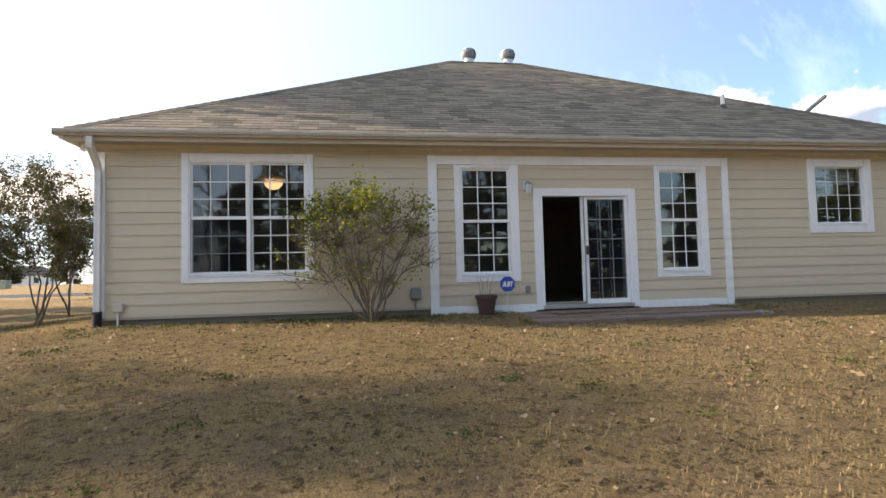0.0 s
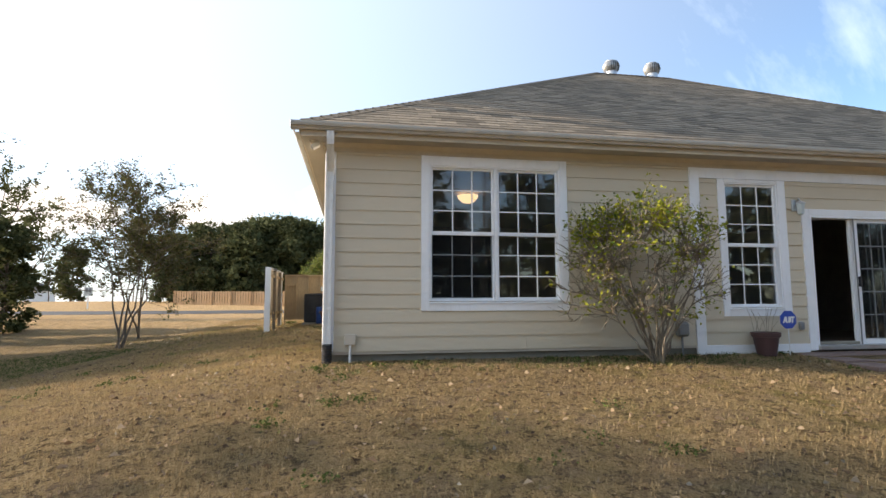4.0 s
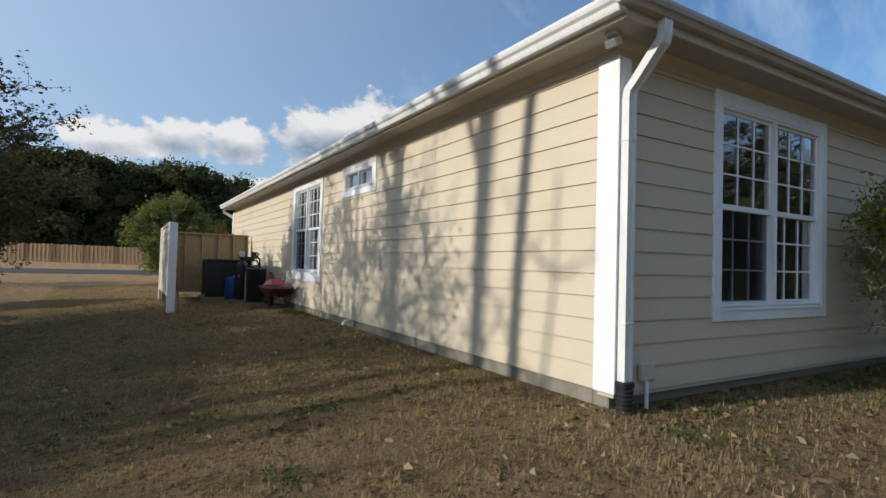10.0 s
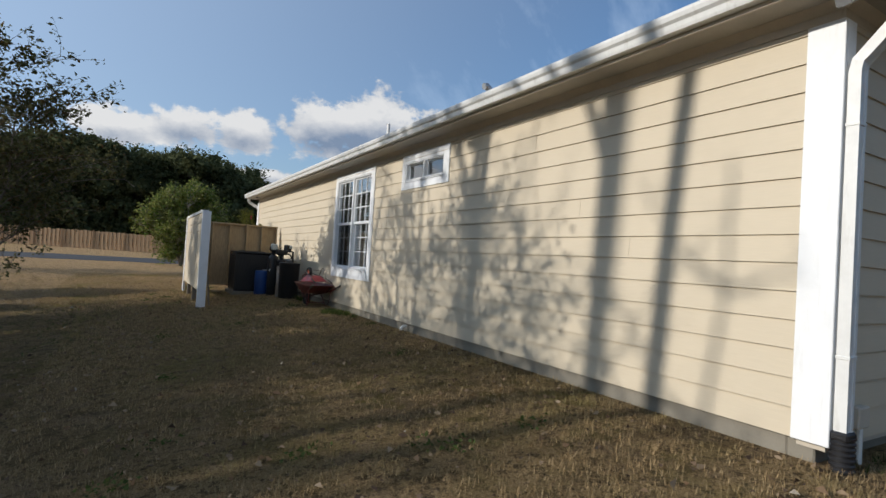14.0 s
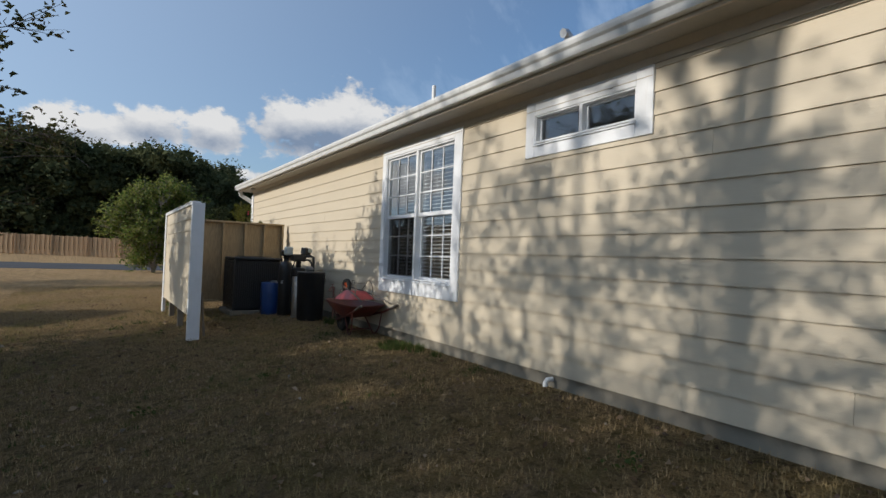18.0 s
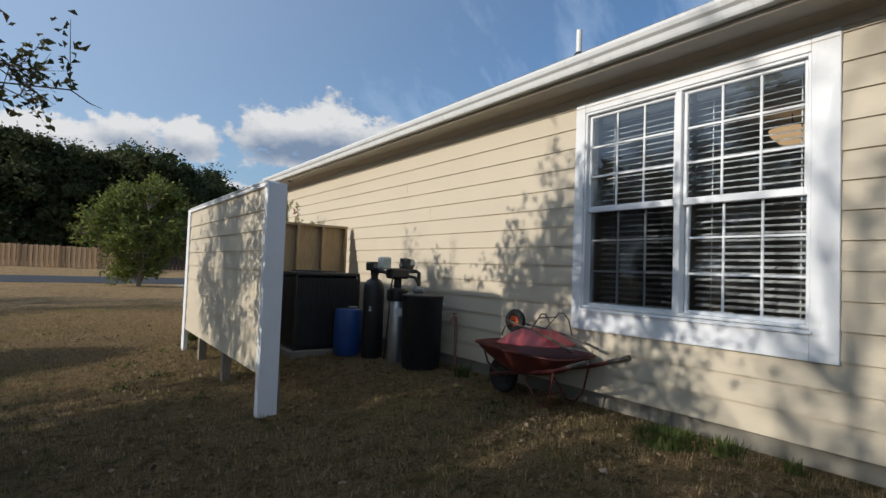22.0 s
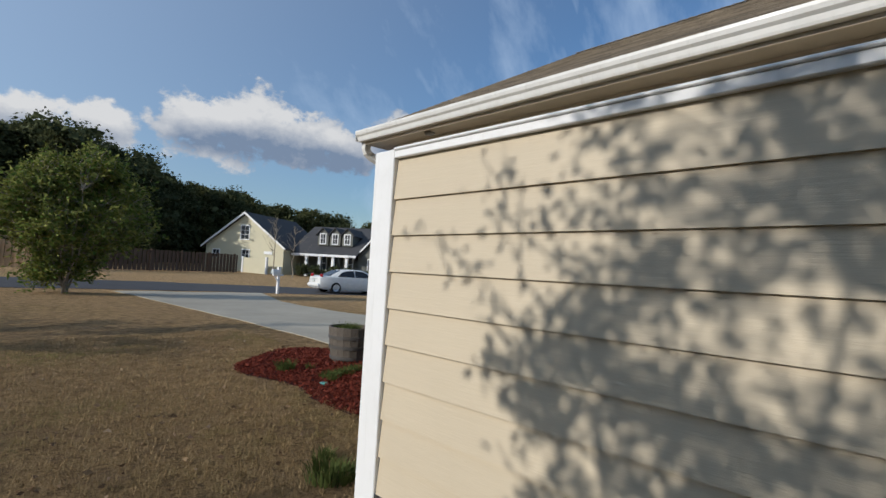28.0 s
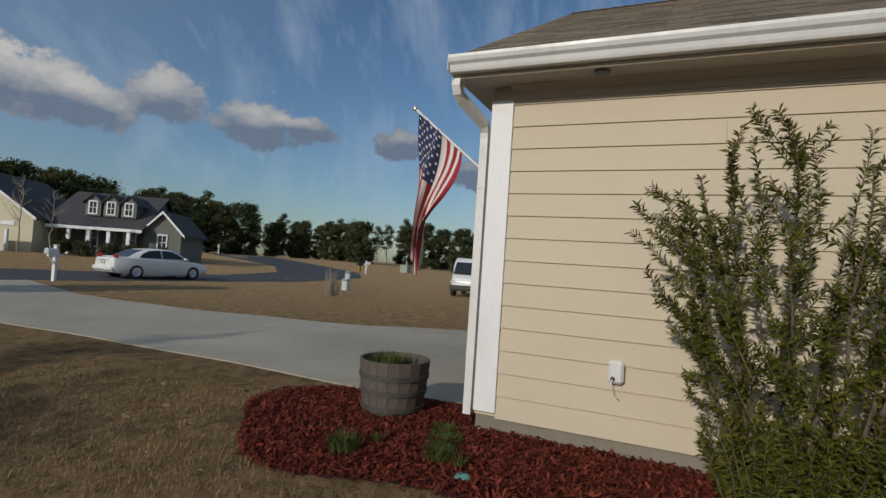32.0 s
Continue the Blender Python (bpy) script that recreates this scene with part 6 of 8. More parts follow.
pipes = thing("water_pipework", pose(-4.62, 20.44, ground_z(-4.62, 20.44)), "black elbowed water pipes joining the tanks", "pipes")
Geo().tube([(-0.10, 0.36, 1.11), (-0.02, 0.20, 1.09), (0.0, 0.05, 1.08)], 0.026, 10).part("pipe", M_BLACK, pipes)
Geo().tube([(0.10, -0.02, 1.11), (0.20, -0.08, 1.12), (0.24, -0.10, 1.10), (0.245, -0.10, 0.95), (0.25, -0.08, 0.70), (0.28, -0.05, 0.08)], 0.024, 10).part("pipe", M_BLACK, pipes)
Geo().tube([(0.10, -0.05, 1.06), (0.16, -0.14, 1.04), (0.19, -0.17, 0.98), (0.20, -0.17, 0.86)], 0.02, 10).part("pipe", M_BLACK, pipes)
Geo().tube([(-0.04, 0.05, 1.05), (-0.13, -0.06, 0.90), (-0.14, -0.04, 0.5), (-0.10, 0.10, 0.03)], 0.010, 8).part("drain_line", M_RUBBER, pipes)

tap = thing("garden_tap", pose(HX0 - 0.03, 19.82, 0), "rusty garden tap on a standpipe at the wall", "tap")
Geo().tube([(-0.02, 0, ground_z(-4.15, 19.82) - 0.02), (-0.02, 0, 0.70)], 0.016, 10).part("standpipe", M_COPPER, tap)
Geo().tube([(-0.02, 0, 0.69), (-0.07, 0, 0.69), (-0.095, 0, 0.66), (-0.095, 0, 0.63)], 0.018, 10).part("spout", M_COPPER, tap)
Geo().tube([(-0.045, 0, 0.69), (-0.045, 0, 0.74)], 0.009, 8).part("stem", M_COPPER, tap)
Geo().tube([(-0.045 + 0.03 * math.cos(a), 0.03 * math.sin(a), 0.745) for a in np.linspace(0, 2 * math.pi, 13)], 0.006, 6, False).part("hand_wheel", M_COPPER, tap)


def wheelbarrow(name, m, label, tray_mat, frame_mat, grip_mat, hub_mat):
    """Nose towards +y, wheel on the ground at z = 0."""
    w = thing(name, m, label, "wheelbarrow", "two stacked wheelbarrows")
    rings = []
    for f, (z0, z1) in ((0.0, (0.275, 0.275)), (0.35, (0.335, 0.345)), (0.7, (0.395, 0.43)), (1.0, (0.455, 0.525)), (1.05, (0.460, 0.533)), (1.055, (0.448, 0.521))):
        yb, yt = -0.16 - 0.30 * f, 0.30 + 0.46 * f
        xb = 0.20 + 0.15 * f
        ring = []
        for k in range(28):
            a = 2 * math.pi * k / 28
            c, s = math.cos(a), math.sin(a)
            sx, sy = math.copysign(abs(c) ** 0.45, c), math.copysign(abs(s) ** 0.45, s)
            y = (yb + yt) / 2 + sy * (yt - yb) / 2
            x = sx * xb * (1 - 0.25 * max(0, (y - 0.2) / 0.6))
            t = (y - yb) / (yt - yb)
            ring.append((x, y, z0 + (z1 - z0) * t))
        rings.append(ring)
    g = Geo()
    n = 28
    g.add([p for r_ in rings for p in r_], [(i * n + k, i * n + (k + 1) % n, (i + 1) * n + (k + 1) % n, (i + 1) * n + k) for i in range(len(rings) - 1) for k in range(n)] + [tuple(range(n))])
    inner = [[(p[0] * 0.975, p[1] * 0.985 + 0.002, p[2] + 0.006) for p in r_] for r_ in rings[:4]]
    g.add([p for r_ in inner for p in r_], [(i * n + k, (i + 1) * n + k, (i + 1) * n + (k + 1) % n, i * n + (k + 1) % n) for i in range(3) for k in range(n)] + [tuple(range(n))[::-1]])
    g.smooth = True
    g.part("tray", tray_mat, w, "faded red steel tray")
    for s in (-1, 1):
        Geo().tube([(s * 0.075, 0.62, 0.185), (s * 0.10, 0.40, 0.225), (s * 0.19, 0.0, 0.285), (s * 0.27, -0.40, 0.36), (s * 0.29, -0.58, 0.42)], 0.017, 8).part("handle", frame_mat, w)
        Geo().tube([(s * 0.288, -0.55, 0.41), (s * 0.30, -0.76, 0.475)], [0.019, 0.021], 10).part("grip", grip_mat, w)
        Geo().tube([(s * 0.17, 0.08, 0.285), (s * 0.20, -0.06, 0.12), (s * 0.21, -0.14, 0.015), (s * 0.215, -0.22, 0.012), (s * 0.235, -0.30, 0.10), (s * 0.25, -0.36, 0.34)], 0.010, 7).part("leg", frame_mat, w)
        Geo().tube([(s * 0.05, 0.50, 0.17), (s * 0.09, 0.66, 0.30), (s * 0.10, 0.70, 0.42)], 0.010, 6).part("brace", frame_mat, w)
    Geo().tube([(-0.205, -0.10, 0.08), (0.205, -0.10, 0.08)], 0.009, 6).part("leg_stay", frame_mat, w)
    wheel = Geo().lathe([(0.085, -0.035), (0.13, -0.048), (0.172, -0.04), (0.185, -0.018), (0.187, 0.0), (0.185, 0.018), (0.172, 0.04), (0.13, 0.048), (0.085, 0.035)], 28, pose(0, 0.52, 0.187, 0, 90, 0), False).part("tyre", M_RUBBER, w, "black rubber tyre")
    Geo().lathe([(0.02, -0.05), (0.03, -0.03), (0.088, -0.034), (0.088, 0.034), (0.03, 0.03), (0.02, 0.05)], 20, pose(0, 0.52, 0.187, 0, 90, 0)).part("hub", hub_mat, wheel, "orange-red wheel hub")
    Geo().tube([(-0.09, 0.52, 0.187), (0.09, 0.52, 0.187)], 0.010, 8).part("axle", frame_mat, w)
    return w


gy = ground_z(-4.45, 18.1)
wheelbarrow("wheelbarrow", pose(-4.45, 18.15, gy + 0.02, -2.5, 0, 2) @ Matrix.Scale(0.93, 4), "dark red steel wheelbarrow standing on its legs at the wall", M_RUSTRED, M_RUSTRED, M_BARREL, M_DARKMETAL)
wheelbarrow("wheelbarrow", pose(-4.47, 18.15, gy + 0.815, 0, 180, 6) @ Matrix.Scale(0.60, 4), "upturned red wheelbarrow lying in another barrow's tray", M_TRAYRED, M_BARREL, M_BARREL, M_ORANGE)

# ---- small fittings on the walls ----
jb = thing("cable_box", pose(HX0 - 0.018, 25.15, 0.745), "white plastic cable entry box on the siding", "cable box")
Geo().box((-0.06, -0.055, -0.085), (0.0, 0.055, 0.085), 0.02).part("cover", M_PVC, jb)
Geo().lathe([(0.016, 0.0), (0.016, 0.01)], 12, pose(-0.061, 0.02, -0.045, 0, -90, 0)).part("port", M_BLACK, jb)
Geo().tube([(-0.075, 0.02, -0.045), (-0.10, 0.03, -0.09), (-0.085, 0.015, -0.15), (-0.07, -0.02, -0.18)], 0.004, 6).part("cable", M_PVC, jb)
fl = thing("flood_light", pose(-4.30, 8.80, 2.945), "small white security flood light under the eave corner", "flood light")
Geo().lathe([(0.05, -0.02), (0.05, 0.012)], 16).part("base", M_PVC, fl)
Geo().box((-0.06, -0.045, -0.09), (0.05, 0.045, -0.025), 0.010, pose(0, 0, 0, 0, -30, 0)).part("head", M_PVC, fl)
Geo().box((-0.064, -0.04, -0.085), (-0.059, 0.04, -0.03), 0.002, pose(0, 0, 0, 0, -30, 0)).part("lens", M_GREYBOX, fl)
sd = thing("soffit_detector", pose(-4.33, 25.35, 2.952), "small round grey sensor under the soffit", "sensor")
Geo().lathe([(0.06, 0.0), (0.06, -0.018), (0.04, -0.035), (0.01, -0.04)], 18).part("body", M_GREYBOX, sd)
cb = thing("conduit_box", pose(-3.80, HY0 - 0.02, 0.385), "beige conduit box with a pipe into the ground", "conduit box")
Geo().box((-0.075, -0.055, -0.06), (0.075, 0.0, 0.075), 0.008).part("box", M_FRIEZE, cb)
Geo().tube([(0.0, -0.03, -0.06), (0.0, -0.03, -0.33)], 0.017, 10).part("conduit", M_PVC, cb)
mb = thing("meter_box", pose(0.835, HY0 - 0.02, 0.48), "small dark grey utility box on the rear wall", "utility box")
Geo().box((-0.095, -0.10, -0.11), (0.095, 0.0, 0.10), 0.03).part("cover", M_GREYBOX, mb)
Geo().tube([(0.0, -0.04, -0.10), (0.0, -0.04, -0.40)], 0.014, 8).part("conduit", M_GREYBOX, mb)
so = thing("outdoor_socket", pose(2.80, HY0 - 0.02, 0.50), "small grey weatherproof socket on the siding", "socket")
Geo().box((-0.04, -0.05, -0.06), (0.04, 0.0, 0.06), 0.012).part("cover", M_GREYBOX, so)
lp = thing("wall_lantern", pose(2.84, HY0 - 0.018, 2.30), "silver wall lantern with glass panes beside the door", "wall lamp")
Geo().box((-0.055, -0.02, -0.08), (0.055, 0.0, 0.10), 0.008).part("back_plate", M_STEEL, lp)
Geo().tube([(0, -0.02, 0.06), (0, -0.09, 0.10), (0, -0.11, 0.06)], 0.012, 8).part("arm", M_STEEL, lp)
Geo().lathe([(0.02, 0.06), (0.07, 0.03), (0.075, 0.02)], 6, pose(0, -0.11, 0)).part("roof", M_STEEL, lp)
Geo().lathe([(0.06, 0.02), (0.045, -0.13), (0.02, -0.15)], 6, pose(0, -0.11, 0)).part("glass", M_PALEBOX, lp)
vp = thing("drain_outlet", pose(HX0 - 0.02, 14.46, 0.165), "short white plastic drain outlet at the wall foot", "drain outlet")
Geo().tube([(0.0, 0, 0.03), (-0.06, 0, 0.03), (-0.085, 0, 0.005), (-0.088, 0, -0.03)], 0.022, 10).part("elbow", M_PVC, vp)

# ---- in front of the porch wall ----
fp = thing("flower_pot", at_ground(2.0, 8.62), "dark plum clay pot with dry stalks", "flower pot")
Geo().lathe([(0.12, 0.0), (0.125, 0.02), (0.165, 0.26), (0.185, 0.265), (0.19, 0.325), (0.17, 0.33), (0.16, 0.29), (0.02, 0.28)], 24).part("pot", M_TERRA, fp)
rs = np.random.default_rng(9)
sg = Geo()
for _ in range(11):
    a, l = rs.uniform(0, 6.28), rs.uniform(0.18, 0.42)
    p0 = Vector((rs.normal() * 0.05, rs.normal() * 0.05, 0.28))
    sg.tube([p0, p0 + Vector((math.cos(a) * 0.04, math.sin(a) * 0.04, l * 0.6)), p0 + Vector((math.cos(a) * 0.10, math.sin(a) * 0.10, l))], [0.004, 0.003, 0.002], 5)
sg.part("dry_stalks", M_BARK_PALE, fp)
sign = thing("yard_sign", at_ground(2.37, 8.61), "round blue and white sign on a thin stake", "sign")
Geo().tube([(0, 0.006, -0.05), (0, 0.006, 0.42)], 0.007, 8).part("stake", M_PVC, sign)
disc = Geo()
oct_ = [(0.135 * math.cos(radians(22.5 + 45 * k)), 0.50 + 0.135 * math.sin(radians(22.5 + 45 * k))) for k in range(8)]
disc.prism(oct_, 1, -0.006, 0.006)
disc.part("plate", plain("sign_blue", (0.02, 0.07, 0.36), 0.35), sign, "blue eight-sided plate")
mk = Geo()
mk.prism([(-0.095, 0.455), (-0.06, 0.545), (-0.03, 0.545), (-0.02, 0.455), (-0.045, 0.455), (-0.048, 0.475), (-0.065, 0.475), (-0.073, 0.455)], 1, -0.0085, -0.0065)
mk.prism([(-0.012, 0.455), (0.0, 0.545), (0.035, 0.545), (0.045, 0.52), (0.038, 0.475), (0.015, 0.455)], 1, -0.0085, -0.0065)
mk.prism([(0.042, 0.545), (0.10, 0.545), (0.098, 0.525), (0.080, 0.525), (0.068, 0.455), (0.048, 0.455), (0.060, 0.525), (0.042, 0.525)], 1, -0.0085, -0.0065)
mk.part("white_emblem", M_PVC, sign, "plain white shapes on the plate")

patio = thing("patio", pose(4.55, 8.15, 0), "low patio of reddish-brown slabs before the sliding door", "patio", kind="structure")
rp = np.random.default_rng(13)
for i in range(8):
    for j in range(3):
        x0, y0 = -2.0 + i * 0.455, -0.66 + j * 0.455
        x1, y1 = x0 + 0.447, y0 + 0.447
        z = ground_z(4.55 + x0, 8.15 + y0) * 0.5 + 0.055 + rp.uniform(-0.008, 0.01)
        Geo().box((x0, y0, z - 0.06), (x1, y1, z), 0.008).part("paving_slab", M_PAVER, patio)
for k, (x, y) in enumerate(((6.15, 7.55), (6.32, 7.72), (6.42, 7.62))):
    s = thing("loose_stone", at_ground(x, y), "pale loose edging stone lying on the grass", "stone", "loose stones by the patio")
    Geo().box((-0.10 + 0.02 * k, -0.05, -0.02), (0.10, 0.05, 0.05), 0.02, pose(0, 0, 0, 0, 4, 40 * k)).part("stone", M_FOUND, s)

# ---- front bed: mulch, half barrel, tufts, solar disc ----
M_MULCH = blade_mat("red_mulch", (0.075, 0.016, 0.010), (0.30, 0.070, 0.045), rough=0.9)
rm = np.random.default_rng(44)
MX, MY = -4.15, 26.6


def in_bed(x, y):
    """The mulch: a lobe round the house corner and a strip along the wall."""
    if HX0 - 0.02 < x and y < HY1 + 0.2:
        return False
    a = ((x + 4.25) / 1.28) ** 2 + ((y - 26.85) / 1.38) ** 2 < 1 + 0.12 * math.sin(5 * math.atan2(y - 26.85, x + 4.25))
    b = -5.35 - 0.12 * math.sin(2.3 * y) < x < HX0 and 23.2 < y < 26.9
    return (a or b) and not (x > -3.58 and y > HY1 + 0.3)


chips, floor_pts = [], []
while len(floor_pts) < 24000:
    x, y = rm.uniform(-5.9, -3.0), rm.uniform(23.1, 28.6)
    if in_bed(x, y):
        floor_pts.append((x, y))
verts = []
for i, (x, y) in enumerate(floor_pts):
    l, w, a = rm.uniform(0.010, 0.036), rm.uniform(0.003, 0.009), rm.uniform(0, 6.28)
    t = rm.normal() * 0.45
    d = np.array([math.cos(a) * math.cos(t), math.sin(a) * math.cos(t), math.sin(t)])
    s = np.array([-math.sin(a), math.cos(a), rm.normal() * 0.4])
    c = np.array([x, y, ground_z(x, y) + 0.012 + rm.uniform(0, 0.03)])
    verts += [c - d * l - s * w, c + d * l - s * w, c + d * l + s * w, c - d * l + s * w]
tagged(new("mulch_chips", raw_mesh("mulch_chips", M_MULCH, verts, 4)), "loose red-dyed bark chips in the front bed", "mulch", kind="stuff")
M_MULCHBED = plain("red_mulch_bed", (0.05, 0.011, 0.009), 0.95, vary=0.5, scale=30, fine=120, bump=0.02)
bed, n = Geo(), 0
for i in range(54):
    for j in range(106):
        x, y = -5.7 + i * 0.05, 23.1 + j * 0.05
        if in_bed(x + 0.025, y + 0.025):
            bed.add([(x + a, y + b, ground_z(x + a, y + b) + 0.008) for a, b in ((0, 0), (0.05, 0), (0.05, 0.05), (0, 0.05))], [(0, 1, 2, 3)])
tagged(bed.part("mulch_bed", M_MULCHBED), "red mulch bed at the house corner", "mulch bed", kind="structure")

barrel = thing("half_barrel", at_ground(-4.05, 27.05, 0, 0.0), "weathered half whiskey barrel planter with dark hoops", "planter")
BR0, BR1, BH = 0.262, 0.318, 0.475
for k in range(20):
    a0, a1 = 2 * math.pi * k / 20 + 0.006, 2 * math.pi * (k + 1) / 20 - 0.006
    g = Geo()
    vs = []
    for z, r_ in ((0, BR0), (BH * 0.5, BR0 + (BR1 - BR0) * 0.62), (BH, BR1)):
        for a in (a0, a1):
            vs.append((r_ * math.cos(a), r_ * math.sin(a), z))
        for a in (a1, a0):
            vs.append(((r_ - 0.025) * math.cos(a), (r_ - 0.025) * math.sin(a), z))
    fs = [(i * 4 + k2, i * 4 + (k2 + 1) % 4, (i + 1) * 4 + (k2 + 1) % 4, (i + 1) * 4 + k2) for i in range(2) for k2 in range(4)] + [(3, 2, 1, 0), (8, 9, 10, 11)]
    g.add(vs, fs).part("stave", M_BARREL, barrel)
for z in (0.07, 0.21, 0.34):
    r_ = BR0 + (BR1 - BR0) * (z / BH) ** 0.85
    Geo().lathe([(r_ + 0.001, z - 0.022), (r_ + 0.009, z - 0.02), (r_ + 0.013, z + 0.02), (r_ + 0.006, z + 0.022)], 32, None, False).part("hoop", plain("dull_iron_hoop", (0.10, 0.095, 0.09), 0.6, 0.4), barrel, "dull dark iron hoop")
Geo().lathe([(0.29, 0.37), (0.15, 0.39), (0.01, 0.40)], 24).part("soil", plain("dark_soil", (0.05, 0.035, 0.025), 0.95, vary=0.4, scale=25, bump=0.01), barrel)


def tuft(name, base, label, seed, r, h, n, mat, parent=None):
    r2 = np.random.default_rng(seed)
    vs = []
    for _ in range(n):
        a, q = r2.uniform(0, 6.28), r * math.sqrt(r2.random())
        p = np.array([q * math.cos(a), q * math.sin(a), 0.0])
        l = h * r2.uniform(0.5, 1.15)
        o = np.array([math.cos(a), math.sin(a), 0]) * l * r2.uniform(0.1, 0.6) + np.array([r2.normal(), r2.normal(), 0]) * 0.2 * l
        s = np.array([-math.sin(a), math.cos(a), 0]) * 0.004 * (1 + 10 * r * 0.2)
        tip = p + o + np.array([0, 0, l])
        mid = p + o * 0.35 + np.array([0, 0, l * 0.6])
        vs += [p - s, p + s, mid + s * 0.8, mid - s * 0.8, mid - s * 0.8, mid + s * 0.8, tip + s * 0.1, tip - s * 0.1]
    ob = new("blades" if parent else name, raw_mesh(name, mat, vs, 4))
    ob.parent = parent
    if parent is None:
        ob.matrix_basis = pose(*base)
        tagged(ob, label, "grass tuft", kind="stuff")
    else:
        ob.location = base
    return ob


tuft("planter_grass", (-0.06, 0.02, 0.38), "", 3, 0.19, 0.13, 420, M_WEED, barrel)
for k, (x, y, r, h, n) in enumerate(((-5.10, 26.85, 0.11, 0.13, 220), (-4.62, 26.30, 0.13, 0.075, 420), (-4.86, 26.22, 0.13, 0.075, 380), (-4.40, 26.38, 0.12, 0.075, 340), (-4.95, 26.04, 0.05, 0.09, 70), (-4.85, 26.72, 0.05, 0.09, 50), (-4.45, 16.95, 0.24, 0.075, 420), (-4.34, 16.6, 0.12, 0.09, 120),
                                       (-4.40, 19.35, 0.10, 0.14, 90), (-4.3, 16.2, 0.08, 0.08, 60), (-6.25, 23.9, 0.17, 0.10, 320), (-6.12, 24.2, 0.08, 0.07, 80))):
    tuft("green_tuft", (x, y, ground_z(x, y) + 0.005), "green leafy tuft growing by the wall and bed", 50 + k, r, h, n, M_WEED)
disc = thing("solar_light", at_ground(-5.10, 25.96, 0, -0.035), "small round turquoise garden light set in the bed", "garden light")
Geo().lathe([(0.022, -0.02), (0.022, 0.055), (0.05, 0.058), (0.054, 0.068), (0.044, 0.078), (0.01, 0.083)], 20).part("cap", plain("turquoise_plastic", (0.10, 0.32, 0.28), 0.3), disc)

# ---- flag at the garage front ----
flag = thing("flag_on_pole", pose(-3.55, 26.30, 2.20), "stars and stripes flag hanging from an angled white pole", "flag")
pole_d = Vector((0.02, 1.02, 0.85)).normalized()
Geo().tube([(0, 0, 0), tuple(pole_d * 1.28)], 0.013, 10).part("pole", M_PVC, flag)
Geo().lathe([(0.0, -0.03), (0.024, -0.015), (0.028, 0.005), (0.018, 0.028), (0.0, 0.035)], 14, Matrix.Translation(pole_d * 1.29)).part("finial", plain("gold_finial", (0.65, 0.60, 0.48), 0.3, 0.6), flag)
Geo().box((-0.03, -0.10, -0.05), (0.03, 0.04, 0.05), 0.01).part("bracket", M_DARKMETAL, flag)
M_FRED, M_FWHITE, M_FBLUE = plain("flag_red", (0.32, 0.02, 0.03), 0.8, vary=0.1), plain("flag_white", (0.70, 0.68, 0.66), 0.8, vary=0.06), plain("flag_navy", (0.02, 0.03, 0.09), 0.8, vary=0.1)
FW, FH = 1.34, 0.68


def cloth(u, v):
    """u along the stripes, v along the pole from its tip towards the house; the cloth falls together into one hanging bundle under the tip."""
    tip, head = pole_d * 1.23, pole_d * (1.23 - v * FH)
    y, z, steps = head.y, head.z, max(1, int(u * 20))
    for i in range(steps):
        w = u * (i + 0.5) / steps
        goal = tip.y - 0.02 - 0.10 * v
        s_ = min(1.0, w / 0.72)
        y2 = head.y + (goal - head.y) * (s_ * s_ * (3 - 2 * s_))
        dy = y2 - y
        ds = FW * u / steps
        z -= math.sqrt(max(ds * ds - dy * dy, (0.45 * ds) ** 2))
        y = y2
    fold = 0.075 * math.sin(v * 11.0 + 0.6) * (0.15 + min(1, u * 1.3)) + 0.02 * math.sin(v * 23 + u * 5)
    return Vector((tip.x + fold, y + 0.012 * math.sin(u * 9 + v * 14), z))


NU = 26
for sidx in range(13):
    v0, v1 = sidx / 13, (sidx + 1) / 13
    mat = M_FRED if sidx % 2 == 0 else M_FWHITE
    u0 = 0.40 if sidx < 7 else 0.0
    g = Geo()
    for off in (0.0, 0.003):
        k0 = len(g.v)
        for i in range(NU + 1):
            u = u0 + (1 - u0) * i / NU
            for j in range(4):
                p = cloth(u, v0 + (v1 - v0) * j / 3)
                g.v.append((p.x + off, p.y, p.z))
        for i in range(NU):
            for j in range(3):
                a = k0 + i * 4 + j
                g.f.append((a, a + 1, a + 5, a + 4))
    g.smooth = True
    g.part("red_stripe" if sidx % 2 == 0 else "white_stripe", mat, flag)
g = Geo()
for off in (0.0, 0.003):
    k0 = len(g.v)
    for i in range(15):
        for j in range(22):
            p = cloth(0.40 * i / 14, 7 / 13 * j / 21)
            g.v.append((p.x + off, p.y, p.z))
    for i in range(14):
        for j in range(21):
            a = k0 + i * 22 + j
            g.f.append((a, a + 1, a + 23, a + 22))
g.smooth = True
canton = g.part("canton", M_FBLUE, flag, "dark blue field with white stars")
for r_ in range(9):
    for c in range(6 if r_ % 2 == 0 else 5):
        u = 0.40 * (c + (0.5 if r_ % 2 == 0 else 1.0)) / 6
        v = 7 / 13 * (r_ + 0.5) / 9
        stars = Geo()
        for off in (-0.004, 0.007):
            o, du, dv = cloth(u, v), cloth(u + 0.01, v) - cloth(u, v), cloth(u, v + 0.01) - cloth(u, v)
            du.normalize(), dv.normalize()
            vs = [o + (du * math.cos(a) + dv * math.sin(a)) * (0.021 if k % 2 == 0 else 0.0085) + Vector((off, 0, 0)) for k, a in enumerate(np.arange(10) * math.pi / 5)]
            stars.add(vs, [tuple(range(10))])
        stars.part("star", M_FWHITE, canton)
